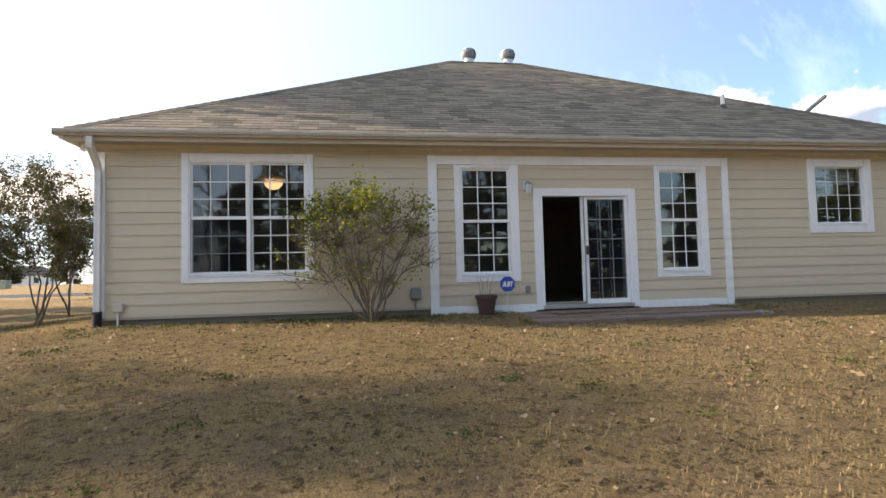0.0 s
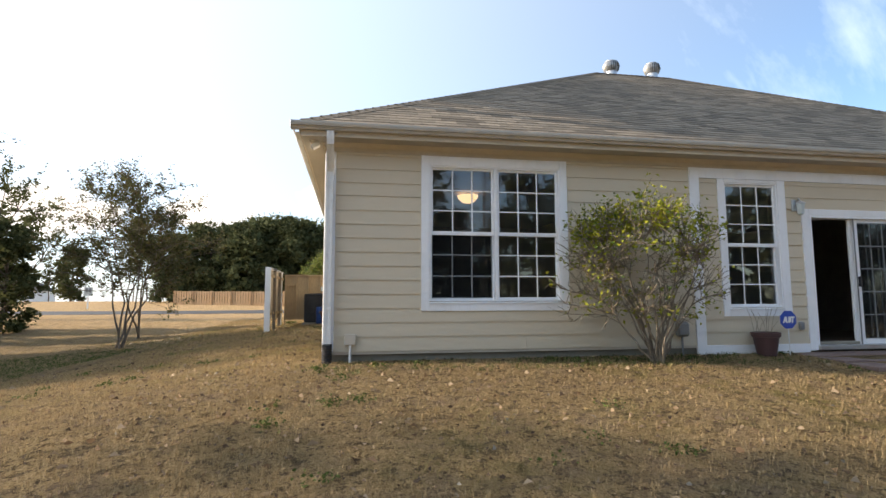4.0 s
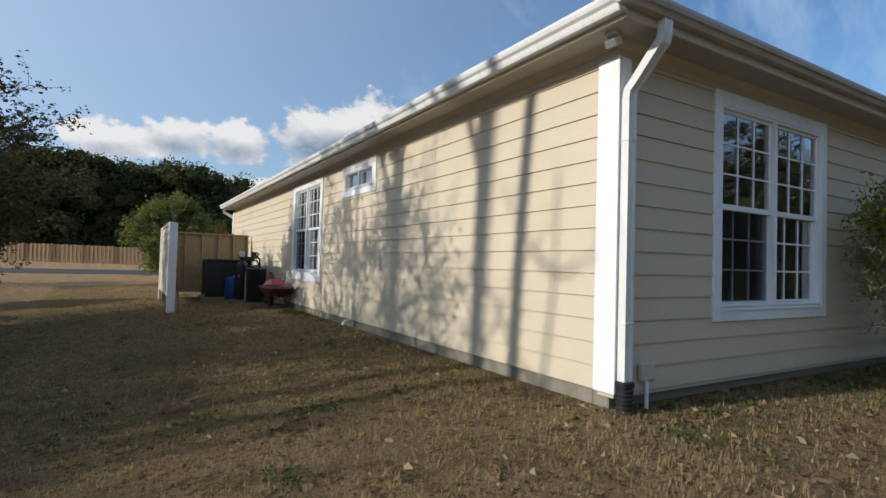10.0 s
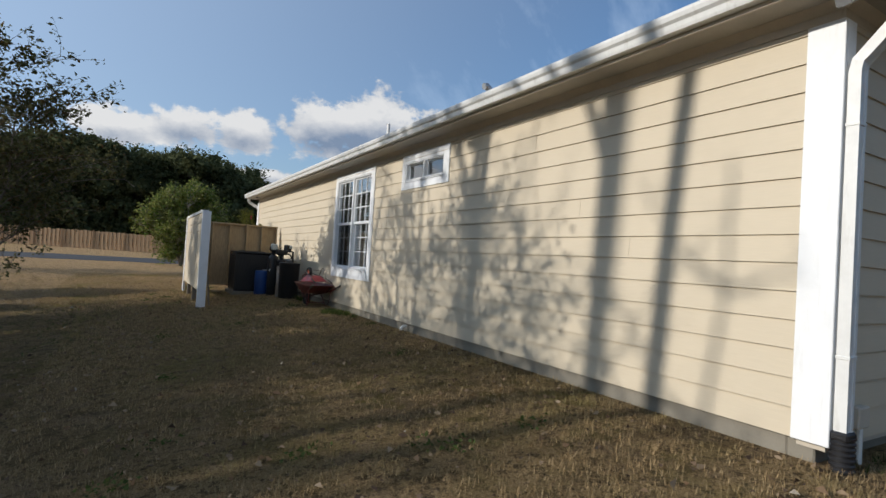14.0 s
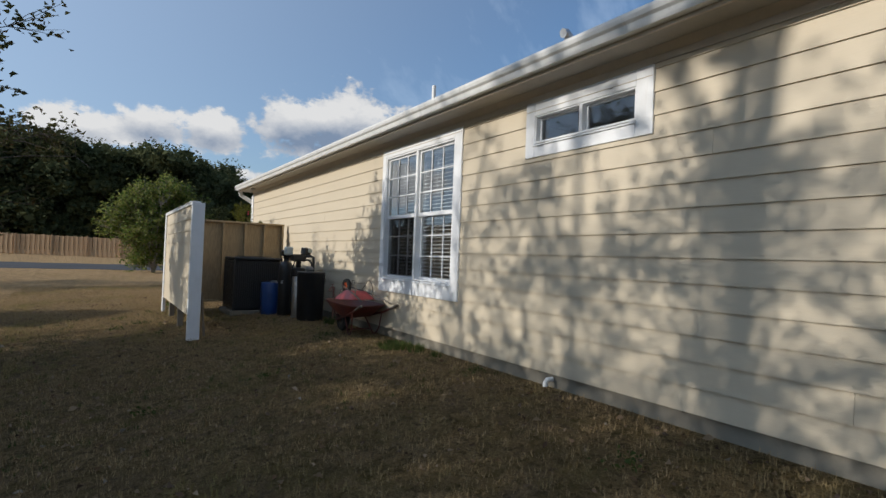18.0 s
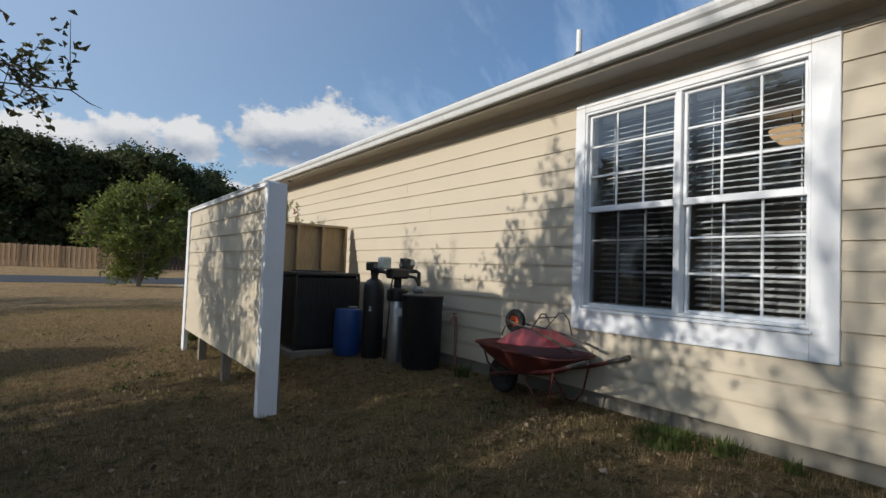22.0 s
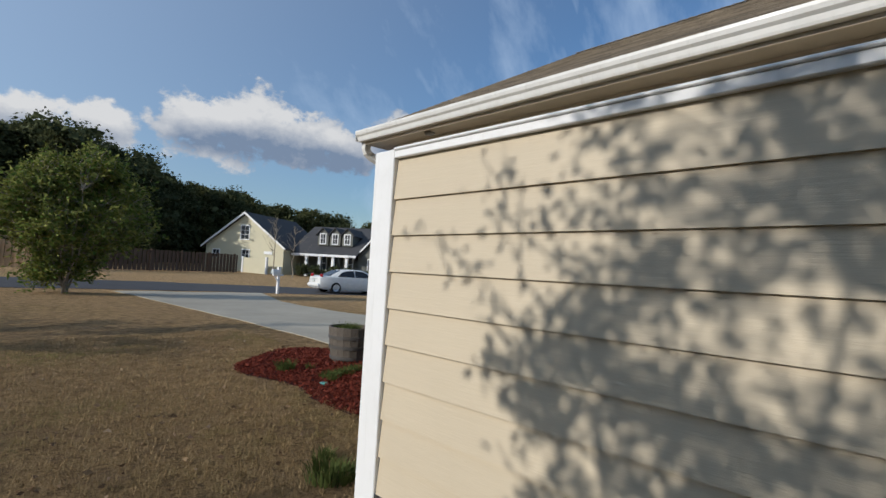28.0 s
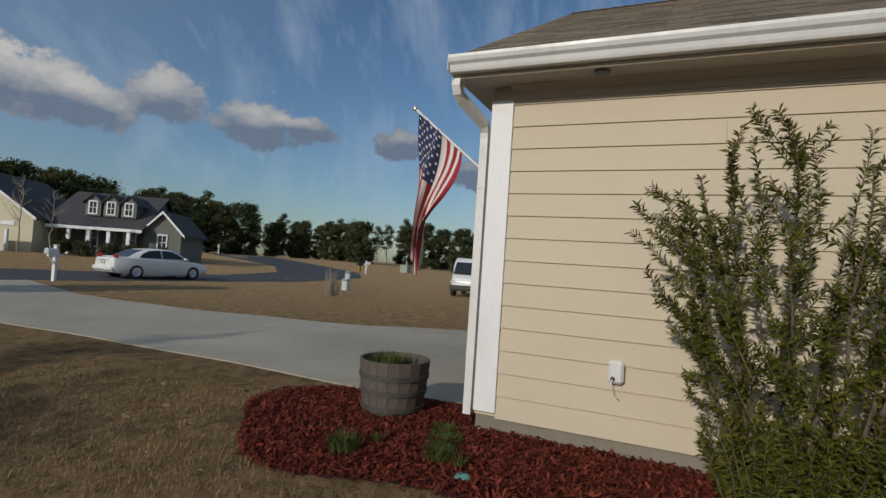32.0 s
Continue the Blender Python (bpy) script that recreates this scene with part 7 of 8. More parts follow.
lan = thing("coach_lamp", pose(-3.75, HY1 + 0.17, 1.95), "black coach lamp on the garage front", "wall lamp")
Geo().box((-0.05, 0.0, -0.10), (0.05, 0.02, 0.12), 0.006).part("plate", M_BLACK, lan)
Geo().lathe([(0.05, -0.12), (0.07, 0.06), (0.085, 0.07), (0.02, 0.14)], 6, pose(0, 0.13, 0)).part("lantern", M_BLACK, lan)
Geo().tube([(0, 0.02, 0.05), (0, 0.13, 0.16)], 0.012, 8).part("arm", M_BLACK, lan)

# ---- indoors, seen through the panes ----
def blind(name, x, y0, y1, z0, z1, parent_label):
    b = thing(name, None, parent_label, "window blind")
    n = int((z1 - z0) / 0.050)
    for i in range(n):
        z = z0 + (z1 - z0) * (i + 0.5) / n
        Geo().box((-0.024, y0, -0.0015), (0.024, y1, 0.0015), 0.0, pose(x, 0, z, 0, -22, 0)).part("slat", M_VINYL, b)
    for y in (y0 + 0.12, y1 - 0.12):
        Geo().box((x - 0.001, y - 0.004, z0), (x + 0.001, y + 0.004, z1)).part("ladder_tape", M_VINYL, b)
    Geo().box((x - 0.03, y0, z1), (x + 0.03, y1, z1 + 0.05), 0.004).part("head_rail", M_VINYL, b)


ymid = (SW_IN[0] + SW_IN[1]) / 2
blind("venetian_blind", HX0 + 0.22, SW_IN[0] + 0.02, ymid - 0.03, 0.98, 2.68, "white venetian blind with tilted slats behind the window")
blind("venetian_blind", HX0 + 0.22, ymid + 0.03, SW_IN[1] - 0.02, 0.98, 2.68, "white venetian blind with tilted slats behind the window")
vb = thing("valance_blind", None, "gathered pale blind at the top of the square window", "window blind")
Geo().prism([(HY0 + 0.20 + 0.012 * math.sin(k * 1.9), 2.70 - 0.03 * k) for k in range(12)] + [(HY0 + 0.215 + 0.012 * math.sin(k * 1.9), 2.70 - 0.03 * k) for k in range(11, -1, -1)], 0, W4_IN[0], W4_IN[1]).part("fabric", M_PALEBOX, vb)


def pendant(x, y, z, label):
    p = thing("pendant_lamp", pose(x, y, z), label, "ceiling lamp")
    Geo().tube([(0, 0, 0.10), (0, 0, 2.78 - z)], 0.008, 8).part("rod", M_DARKMETAL, p)
    glow_m = Mat("lit_alabaster_glass")
    glow_m.done((0.8, 0.62, 0.38), 0.4)
    glow_m.b.inputs["Emission Color"].default_value = (1.0, 0.62, 0.32, 1)
    glow_m.b.inputs["Emission Strength"].default_value = 0.9
    Geo().lathe([(0.02, -0.09), (0.10, -0.07), (0.17, 0.0), (0.185, 0.05), (0.175, 0.05), (0.155, 0.0), (0.02, -0.06)], 24).part("bowl", glow_m.m, p, "glowing amber glass bowl")
    Geo().lathe([(0.03, 0.05), (0.05, 0.09), (0.02, 0.12)], 14).part("cap", M_DARKMETAL, p)


pendant(-1.80, 10.9, 2.68, "lit amber glass pendant lamp in the dining room")
pendant(-2.7, 16.85, 2.58, "lit amber glass pendant lamp in the side room")


# ---- across the street ----
def board_fence(name, pts, h, label, mat):
    f = thing(name, None, label, "fence")
    boards, r2 = Geo(), np.random.default_rng(8)
    for (x0, y0), (x1, y1) in zip(pts, pts[1:]):
        l = math.hypot(x1 - x0, y1 - y0)
        n = int(l / 0.16)
        ux, uy = (x1 - x0) / l, (y1 - y0) / l
        for i in range(n):
            d = i * l / n
            x, y = x0 + ux * d, y0 + uy * d
            z, s = ground_z(x, y), 0.055 * (i % 2)
            m = Matrix.Translation((x, y, z)) @ Matrix.Rotation(math.atan2(uy, ux), 4, "Z")
            boards.box((0, -s - 0.01, 0.03), (0.145, -s + 0.01, h + r2.uniform(-0.03, 0.03)), 0, m)
        for i in range(int(l / 2.4) + 1):
            x, y = x0 + ux * i * 2.4, y0 + uy * i * 2.4
            z = ground_z(x, y)
            Geo().box((x - 0.05, y - 0.16, z - 0.1), (x + 0.05, y - 0.06, z + h + 0.06), 0.006).part("post", mat, f)
    tagged(boards.part("board_run", mat, f), kind="stuff")
    return f


board_fence("board_fence", [(-24.0, 66.5), (-13.0, 62.4), (-4.7, 59.6)], 1.55, "sunlit tan wooden board fence beyond the street", M_FENCEWOOD)
board_fence("board_fence", [(-4.7, 59.6), (9.2, 64.5)], 1.5, "dark shaded wooden board fence beside the far house", M_FENCE_SHADED)

M_FARWALL = siding_mat("pale_yellow_siding", (0.60, 0.56, 0.40), (0.55, 0.51, 0.37))
M_FARROOF = plain("dark_grey_shingle", (0.055, 0.055, 0.058), 0.9, vary=0.3, scale=2.0, fine=12)
M_DARKGLASS = plain("dark_window", (0.03, 0.035, 0.04), 0.12)
# grey-green siding of the main body, tree shade darkened into its colour
M_FARSHADE = plain("grey_green_siding_shaded", (0.135, 0.14, 0.122), 0.7)
fh = thing("far_house", pose(10.9, 67.4, ground_z(10.9, 67.4), 0, 0, -57) @ Matrix.Scale(0.92, 4), "pale yellow house with a tall gable, dormers and a porch", "house")


def gable_block(u0, u1, v0, v1, eave_z, peak_z, wall_m, roof_label, over=0.35):
    """A block with its ridge running away from the street."""
    um = (u0 + u1) / 2
    g = Geo()
    g.add([(u0, v0, -0.2), (u1, v0, -0.2), (u1, v0, eave_z), (um, v0, peak_z - 0.1), (u0, v0, eave_z), (u0, v1, -0.2), (u1, v1, -0.2), (u1, v1, eave_z), (um, v1, peak_z - 0.1), (u0, v1, eave_z)],
          [(0, 1, 2, 3, 4), (5, 9, 8, 7, 6), (0, 4, 9, 5), (1, 6, 7, 2)])
    g.part("wall", wall_m, fh)
    k = (peak_z - eave_z) / (um - u0)
    for s, a in ((-1, u0), (1, u1)):
        e = a + s * over
        z = eave_z - over * k
        r = Geo().add([(um, v0 - over, peak_z), (e, v0 - over, z), (e, v1 + over, z), (um, v1 + over, peak_z), (um, v0 - over, peak_z + 0.16), (e, v0 - over, z + 0.16), (e, v1 + over, z + 0.16), (um, v1 + over, peak_z + 0.16)],
                      [(0, 1, 2, 3), (4, 7, 6, 5), (0, 4, 5, 1), (1, 5, 6, 2), (2, 6, 7, 3)])
        r.part("roof", M_FARROOF, fh, roof_label)
        t = Geo().add([(um, v0 - over - 0.03, peak_z - 0.06), (e, v0 - over - 0.03, z - 0.06), (e, v0 - over - 0.03, z + 0.15), (um, v0 - over - 0.03, peak_z + 0.15), (um, v0 - over + 0.02, peak_z - 0.06), (e, v0 - over + 0.02, z - 0.06), (e, v0 - over + 0.02, z + 0.15), (um, v0 - over + 0.02, peak_z + 0.15)],
                      [(0, 1, 2, 3), (4, 7, 6, 5), (0, 4, 5, 1), (3, 2, 6, 7), (1, 5, 6, 2)])
        t.part("rake_board", M_TRIM, fh)


def far_window(u, v, z0, z1, w, rows=2, cols=2):
    a, e = w / 2, w / 2 + 0.09
    ring = [(u + s * k, y, z) for y in (v - 0.05, v + 0.02) for k, lo, hi in ((e, z0 - 0.09, z1 + 0.09), (a, z0, z1)) for s, z in ((-1, lo), (1, lo), (1, hi), (-1, hi))]
    faces = []
    for i in range(4):
        j = (i + 1) % 4
        faces += [(i, j, 4 + j, 4 + i), (8 + i, 12 + i, 12 + j, 8 + j), (i, 8 + i, 8 + j, j), (4 + i, 4 + j, 12 + j, 12 + i)]
    o = Geo().add(ring, faces).part("window", M_TRIM, fh)
    for i in range(1, cols):
        Geo().box((u - w / 2 + w * i / cols - 0.02, v - 0.04, z0), (u - w / 2 + w * i / cols + 0.02, v - 0.005, z1)).part("muntin", M_TRIM, o)
    for i in range(1, rows):
        Geo().box((u - w / 2, v - 0.041, z0 + (z1 - z0) * i / rows - 0.02), (u + w / 2, v - 0.006, z0 + (z1 - z0) * i / rows + 0.02)).part("muntin", M_TRIM, o)
    Geo().box((u - w / 2, v - 0.025, z0), (u + w / 2, v - 0.012, z1)).part("pane", M_DARKGLASS, o)


gable_block(-4.3, 4.3, 0.0, 9.0, 2.5, 5.65, M_FARWALL, "dark grey shingle roof")
far_window(0.0, 0.0, 3.15, 4.45, 0.85, 3, 2)
far_window(-3.1, 0.0, 1.25, 2.0, 0.7)
far_window(0.2, 0.0, 1.3, 2.1, 0.7)
Geo().box((2.2, -0.06, 1.75), (3.1, 0.0, 2.05), 0.01).part("vent_grille", M_TRIM, fh)
Geo().box((0.9, -1.4, -0.2), (3.4, -1.25, 1.35), 0.02).part("screen_wall", M_FARWALL, fh, "low pale screen wall")
for u in (0.9, 3.4):
    Geo().box((u - 0.08, -1.45, -0.2), (u + 0.08, -1.2, 1.45), 0.01).part("screen_post", M_TRIM, fh)
# main body with its ridge along the street
g = Geo().add([(4.1, 3.2, -0.2), (10.8, 3.2, -0.2), (10.8, 3.2, 2.5), (4.1, 3.2, 2.5), (4.1, 10, -0.2), (10.8, 10, -0.2), (10.8, 10, 2.5), (4.1, 10, 2.5), (4.1, 6.6, 5.0), (10.8, 6.6, 5.0)],
              [(0, 1, 2, 3), (5, 4, 7, 6), (1, 5, 6, 9, 2), (4, 0, 3, 8, 7)])
g.part("wall", M_FARSHADE, fh)
for v, z in ((1.2, 2.05), (11.0, 2.0)):
    Geo().add([(3.9, v, z), (11.2, v, z), (11.2, 6.6, 5.15), (3.9, 6.6, 5.15), (3.9, v, z - 0.15), (11.2, v, z - 0.15), (11.2, 6.6, 5.0), (3.9, 6.6, 5.0)], [(0, 1, 2, 3), (7, 6, 5, 4), (0, 4, 5, 1), (1, 5, 6, 2), (3, 7, 4, 0)]).part("roof", M_FARROOF, fh)
Geo().box((4.4, 1.12, 1.85), (11.2, 1.2, 2.08), 0.01).part("porch_fascia", M_TRIM, fh)
for u in (6.0, 7.4, 8.8, 10.2):
    Geo().box((u - 0.13, 1.25, -0.1), (u + 0.13, 1.5, 1.9), 0.01).part("porch_column", M_TRIM, fh)
for u in (6.8, 9.6):
    far_window(u, 3.18, 0.6, 1.9, 0.8)
Geo().box((7.8, 3.12, -0.1), (8.7, 3.2, 2.0), 0.01).part("front_door", M_DARKGLASS, fh)
for u in (7.0, 8.3, 9.6):
    d = Geo().add([(u - 0.55, 2.6, 3.0), (u + 0.55, 2.6, 3.0), (u + 0.55, 2.6, 4.15), (u, 2.6, 4.7), (u - 0.55, 2.6, 4.15), (u - 0.55, 5.6, 4.15), (u + 0.55, 5.6, 4.15), (u, 5.6, 4.7)], [(0, 1, 2, 3, 4), (0, 4, 5), (1, 6, 2)])
    d.part("dormer", M_FARSHADE, fh)
    for s in (-1, 1):
        Geo().add([(u, 2.4, 4.78), (u + s * 0.75, 2.4, 4.02), (u + s * 0.75, 6.0, 4.02), (u, 6.0, 4.78), (u, 2.4, 4.7), (u + s * 0.75, 2.4, 3.94), (u + s * 0.75, 6.0, 3.94), (u, 6.0, 4.7)], [(0, 1, 2, 3), (7, 6, 5, 4), (0, 4, 5, 1), (1, 5, 6, 2)]).part("dormer_roof", M_FARROOF, fh)
    far_window(u, 2.58, 3.2, 4.1, 0.5, 2, 2)
gable_block(10.9, 13.7, 2.4, 8.5, 2.1, 3.6, M_FARSHADE, "dark grey shingle roof")
far_window(12.3, 2.38, 0.7, 1.8, 0.6)
for k, (u, v, w) in enumerate(((5.6, 0.4, 1.4), (7.0, 0.3, 1.5), (8.6, 0.3, 1.4), (10.0, 0.3, 1.4), (11.8, 1.2, 1.3))):
    p = pose(10.9, 67.4, 0, 0, 0, -57) @ Vector((u, v, 0))
    rounded_bush("foundation_shrub", (p.x, p.y, ground_z(p.x, p.y)), "dark clipped shrub before the porch", 60 + k, w, 1.1, M_LEAF_DARK, 24, 0.16)
pt = pose(10.9, 67.4, 0, 0, 0, -57) @ Vector((4.0, -1.5, 0))
plant("bare", pt.x, pt.y, 0.42, 40)
pt = pose(10.9, 67.4, 0, 0, 0, -57) @ Vector((6.4, -2.6, 0))
plant("bare", pt.x, pt.y, 0.36, 140)

# distant pale house far down the left
dh = thing("distant_house", pose(-75.5, 130.6, ground_z(-75.5, 130.6), 0, 0, 10) @ Matrix.Scale(0.8, 4), "distant pale house half hidden by trees", "house")
Geo().box((-7, -4, -0.2), (7, 4, 3.0)).part("wall", M_TRIM, dh)
Geo().add([(-7.5, -4.5, 2.9), (7.5, -4.5, 2.9), (7.5, 4.5, 2.9), (-7.5, 4.5, 2.9), (-4, 0, 5.6), (4, 0, 5.6)], [(0, 1, 5, 4), (2, 3, 4, 5), (1, 2, 5), (3, 0, 4), (3, 2, 1, 0)]).part("roof", M_FARROOF, dh)
for u in (-4, 0, 4):
    Geo().box((u - 0.6, -4.06, 0.8), (u + 0.6, -3.98, 2.2)).part("window", M_DARKGLASS, dh)


# ---- white saloon car ----
M_CARWHITE = plain("white_car_paint", (0.72, 0.73, 0.72), 0.22, vary=0.03, bump=0.0)
M_CARGLASS = plain("dark_car_glass", (0.02, 0.025, 0.03), 0.08, bump=0.0)
car = thing("parked_car", pose(8.75, 46.6, ground_z(8.75, 46.6) + 0.012, 0, 0, -6) @ Matrix.Scale(0.95, 4), "white four-door saloon car parked in the street", "car")


def loft(sections, name, mat, parent, label=""):
    n = len(sections[0])
    g = Geo()
    g.add([p for s in sections for p in s], [(i * n + k, i * n + (k + 1) % n, (i + 1) * n + (k + 1) % n, (i + 1) * n + k) for i in range(len(sections) - 1) for k in range(n)] + [tuple(range(n))[::-1], tuple((len(sections) - 1) * n + k for k in range(n))])
    g.smooth = True
    return g.part(name, mat, parent, label)


def car_ring(x, hw, z0, z1, tuck=0.08):
    return [(x, -hw + tuck, z0), (x, -hw, z0 + 0.12), (x, -hw, (z0 + z1) * 0.55), (x, -hw + 0.05, z1 - 0.06), (x, -hw + 0.14, z1), (x, hw - 0.14, z1), (x, hw - 0.05, z1 - 0.06), (x, hw, (z0 + z1) * 0.55), (x, hw, z0 + 0.12), (x, hw - tuck, z0)]


loft([car_ring(x, w, a, b) for x, w, a, b in ((-2.42, 0.66, 0.42, 0.80), (-2.36, 0.78, 0.30, 0.92), (-2.1, 0.87, 0.24, 1.00), (-1.5, 0.90, 0.20, 1.00), (-0.6, 0.91, 0.19, 0.96), (0.5, 0.91, 0.19, 0.93), (1.2, 0.90, 0.20, 0.90), (1.9, 0.86, 0.24, 0.80), (2.25, 0.78, 0.30, 0.70), (2.42, 0.60, 0.38, 0.60))], "body", M_CARWHITE, car)


def cab_ring(x, hb, ht, z0, z1):
    return [(x, -hb, z0), (x, -ht - 0.02, z1 - 0.06), (x, -ht + 0.08, z1), (x, ht - 0.08, z1), (x, ht + 0.02, z1 - 0.06), (x, hb, z0)]


loft([cab_ring(x, a, b, 0.93, z) for x, a, b, z in ((-1.72, 0.72, 0.66, 0.99), (-1.25, 0.80, 0.62, 1.26), (-0.85, 0.82, 0.60, 1.38), (-0.2, 0.82, 0.60, 1.43), (0.35, 0.82, 0.61, 1.41), (0.75, 0.81, 0.63, 1.27), (1.30, 0.76, 0.70, 0.95))], "cabin", M_CARWHITE, car)
for s in (-1, 1):
    for nm, pts in (("rear_side_window", [(-1.30, 0.98), (-1.05, 1.20), (-0.75, 1.32), (-0.22, 1.36), (-0.22, 0.98)]), ("front_side_window", [(-0.16, 0.98), (-0.16, 1.36), (0.32, 1.34), (0.62, 1.22), (0.98, 0.98)])):
        g = Geo()
        inner = [(x, s * (0.826 - (z - 0.93) * 0.46), z) for x, z in pts]
        outer = [(x, y + s * 0.012, z) for x, y, z in inner]
        n = len(pts)
        g.add(inner + outer, [tuple(range(n)), tuple(range(n, 2 * n))] + [(k, (k + 1) % n, n + (k + 1) % n, n + k) for k in range(n)])
        g.part(nm, M_CARGLASS, car, "dark tinted side window")
    Geo().box((-2.38, s * 0.50, 0.68), (-2.30, s * 0.80, 0.86), 0.03, pose(0, 0, 0, 0, 6, 0)).part("tail_light", plain("red_lens", (0.30, 0.01, 0.015), 0.2, bump=0.0), car, "red tail light")
    Geo().box((0.85, s * 0.86, 0.94), (1.02, s * 1.02, 1.05), 0.03).part("door_mirror", M_CARWHITE, car)
    for x in (-1.42, 1.42):
        m = pose(x, s * 0.80, 0.325, 90, 0, 0)
        w = Geo().lathe([(0.20, -0.10), (0.31, -0.11), (0.325, -0.08), (0.325, 0.08), (0.31, 0.11), (0.20, 0.10)], 24, m, False).part("wheel", M_RUBBER, car, "black tyre")
        rim = Geo().lathe([(0.04, -0.07), (0.08, -0.085), (0.10, -0.05), (0.17, -0.07), (0.205, -0.098), (0.205, 0.098), (0.17, 0.07), (0.10, 0.05), (0.08, 0.085), (0.04, 0.07)], 24, m)
        rim.part("rim", M_STEEL, w, "silver alloy rim")
        Geo().lathe([(0.335, -0.10), (0.34, -0.112), (0.358, -0.112), (0.362, -0.09)], 24, m, False).part("wheel_arch", M_BLACK, car)
g = Geo().add([(-1.80, -0.60, 1.005), (-1.80, 0.60, 1.005), (-1.06, 0.54, 1.352), (-1.06, -0.54, 1.352), (-1.78, -0.60, 0.98), (-1.78, 0.60, 0.98), (-1.04, 0.54, 1.33), (-1.04, -0.54, 1.33)], [(0, 1, 2, 3), (7, 6, 5, 4), (0, 4, 5, 1), (2, 6, 7, 3)])
g.part("rear_window", M_CARGLASS, car, "dark rear window")
Geo().box((-2.47, -0.17, 0.66), (-2.42, 0.17, 0.78), 0.008).part("number_plate", M_PALEBOX, car)
Geo().box((-2.50, -0.76, 0.36), (-2.30, 0.76, 0.56), 0.05).part("rear_bumper", M_CARWHITE, car)
Geo().box((-2.44, -0.45, 0.80), (-2.41, 0.45, 0.83), 0.006).part("boot_trim", M_STEEL, car)

van = thing("parked_van", pose(17.2, 34.1, ground_z(17.2, 34.1) - 0.02, 0, 0, 190) @ Matrix.Scale(0.84, 4), "white delivery van parked beside the far drive", "van")
loft([car_ring(x, w, a, b) for x, w, a, b in ((-2.6, 0.92, 0.4, 2.2), (0.9, 0.95, 0.35, 2.25), (1.5, 0.92, 0.35, 1.9), (2.1, 0.88, 0.35, 1.25), (2.5, 0.80, 0.4, 1.1), (2.62, 0.7, 0.45, 0.9))], "body", M_CARWHITE, van)
Geo().add([(1.42, -0.75, 1.98), (1.42, 0.75, 1.98), (2.12, 0.78, 1.30), (2.12, -0.78, 1.30), (1.45, -0.75, 2.0), (1.45, 0.75, 2.0), (2.16, 0.78, 1.31), (2.16, -0.78, 1.31)], [(0, 1, 2, 3), (4, 7, 6, 5), (0, 4, 5, 1), (2, 6, 7, 3)]).part("windscreen", M_CARGLASS, van)
Geo().box((2.45, -0.85, 0.4), (2.70, 0.85, 0.68), 0.06).part("bumper", M_DARKMETAL, van)
for s in (-1, 1):
    Geo().box((2.42, s * 0.5, 0.78), (2.62, s * 0.82, 0.96), 0.03).part("headlight", M_PALEBOX, van)
    Geo().box((0.9, s * 0.93, 1.25), (1.7, s * 0.965, 1.75), 0.02).part("side_window", M_CARGLASS, van)
    for x in (-1.6, 1.6):
        Geo().lathe([(0.2, -0.11), (0.32, -0.12), (0.34, -0.08), (0.34, 0.08), (0.32, 0.12), (0.2, 0.11)], 20, pose(x, s * 0.82, 0.34, 90, 0, 0)).part("wheel", M_RUBBER, van)


def mailbox(x, y, turn, label, group=""):
    m = thing("mailbox", at_ground(x, y, turn), label, "mailbox", "mailboxes along the street")
    Geo().box((-0.055, -0.055, -0.1), (0.055, 0.055, 1.28), 0.006).part("post", M_TRIM, m)
    Geo().box((-0.075, -0.075, 1.28), (0.075, 0.075, 1.31), 0.006).part("post_cap", M_TRIM, m)
    Geo().box((-0.36, -0.045, 0.88), (0.30, 0.045, 0.97), 0.006).part("arm", M_TRIM, m)
    Geo().tube([(-0.05, 0, 0.62), (-0.26, 0, 0.88)], 0.03, 6).part("brace", M_TRIM, m)
    g = Geo().prism([(-0.09, 0.97), (0.09, 0.97), (0.09, 1.10), (0.07, 1.155), (0.03, 1.18), (-0.03, 1.18), (-0.07, 1.155), (-0.09, 1.10)], 0, -0.42, 0.06)
    g.part("box", M_TRIM, m)
    Geo().box((-0.432, -0.08, 0.98), (-0.42, 0.08, 1.15), 0.004).part("box_door", M_PALEBOX, m)
    return m


mailbox(3.55, 45.1, 20, "white wooden mailbox post beside the driveway")
mailbox(35.0, 51.5, 150, "white mailbox on a post farther along the street")
mailbox(44, 80, 30, "white mailbox on a post far down the street")
ys = thing("yellow_marker", at_ground(26.5, 46.8), "small yellow and black utility marker on a post", "marker sign")
Geo().tube([(0, 0, -0.1), (0, 0, 1.0)], 0.03, 8).part("post", M_DARKMETAL, ys)
Geo().box((-0.18, -0.03, 0.55), (0.18, 0.03, 1.05), 0.02).part("panel", plain("yellow_paint", (0.60, 0.36, 0.02), 0.5), ys)
Geo().box((-0.30, -0.15, 1.05), (0.30, 0.15, 1.35), 0.04).part("box", M_BLACK, ys)
for k, (x, y, h, w) in enumerate(((13.1, 39.1, 0.55, 0.28), (13.6, 39.3, 0.9, 0.24))):
    u = thing("utility_pedestal", at_ground(x, y, 20), "pale green utility pedestal on the verge", "utility box", "utility pedestals on the verge")
    Geo().box((-w / 2, -w / 2, -0.05), (w / 2, w / 2, h), 0.03).part("housing", M_PALEBOX, u)
    Geo().box((-w / 2 - 0.015, -w / 2 - 0.015, h - 0.12), (w / 2 + 0.015, w / 2 + 0.015, h - 0.02), 0.02).part("cap", M_GREYBOX, u)
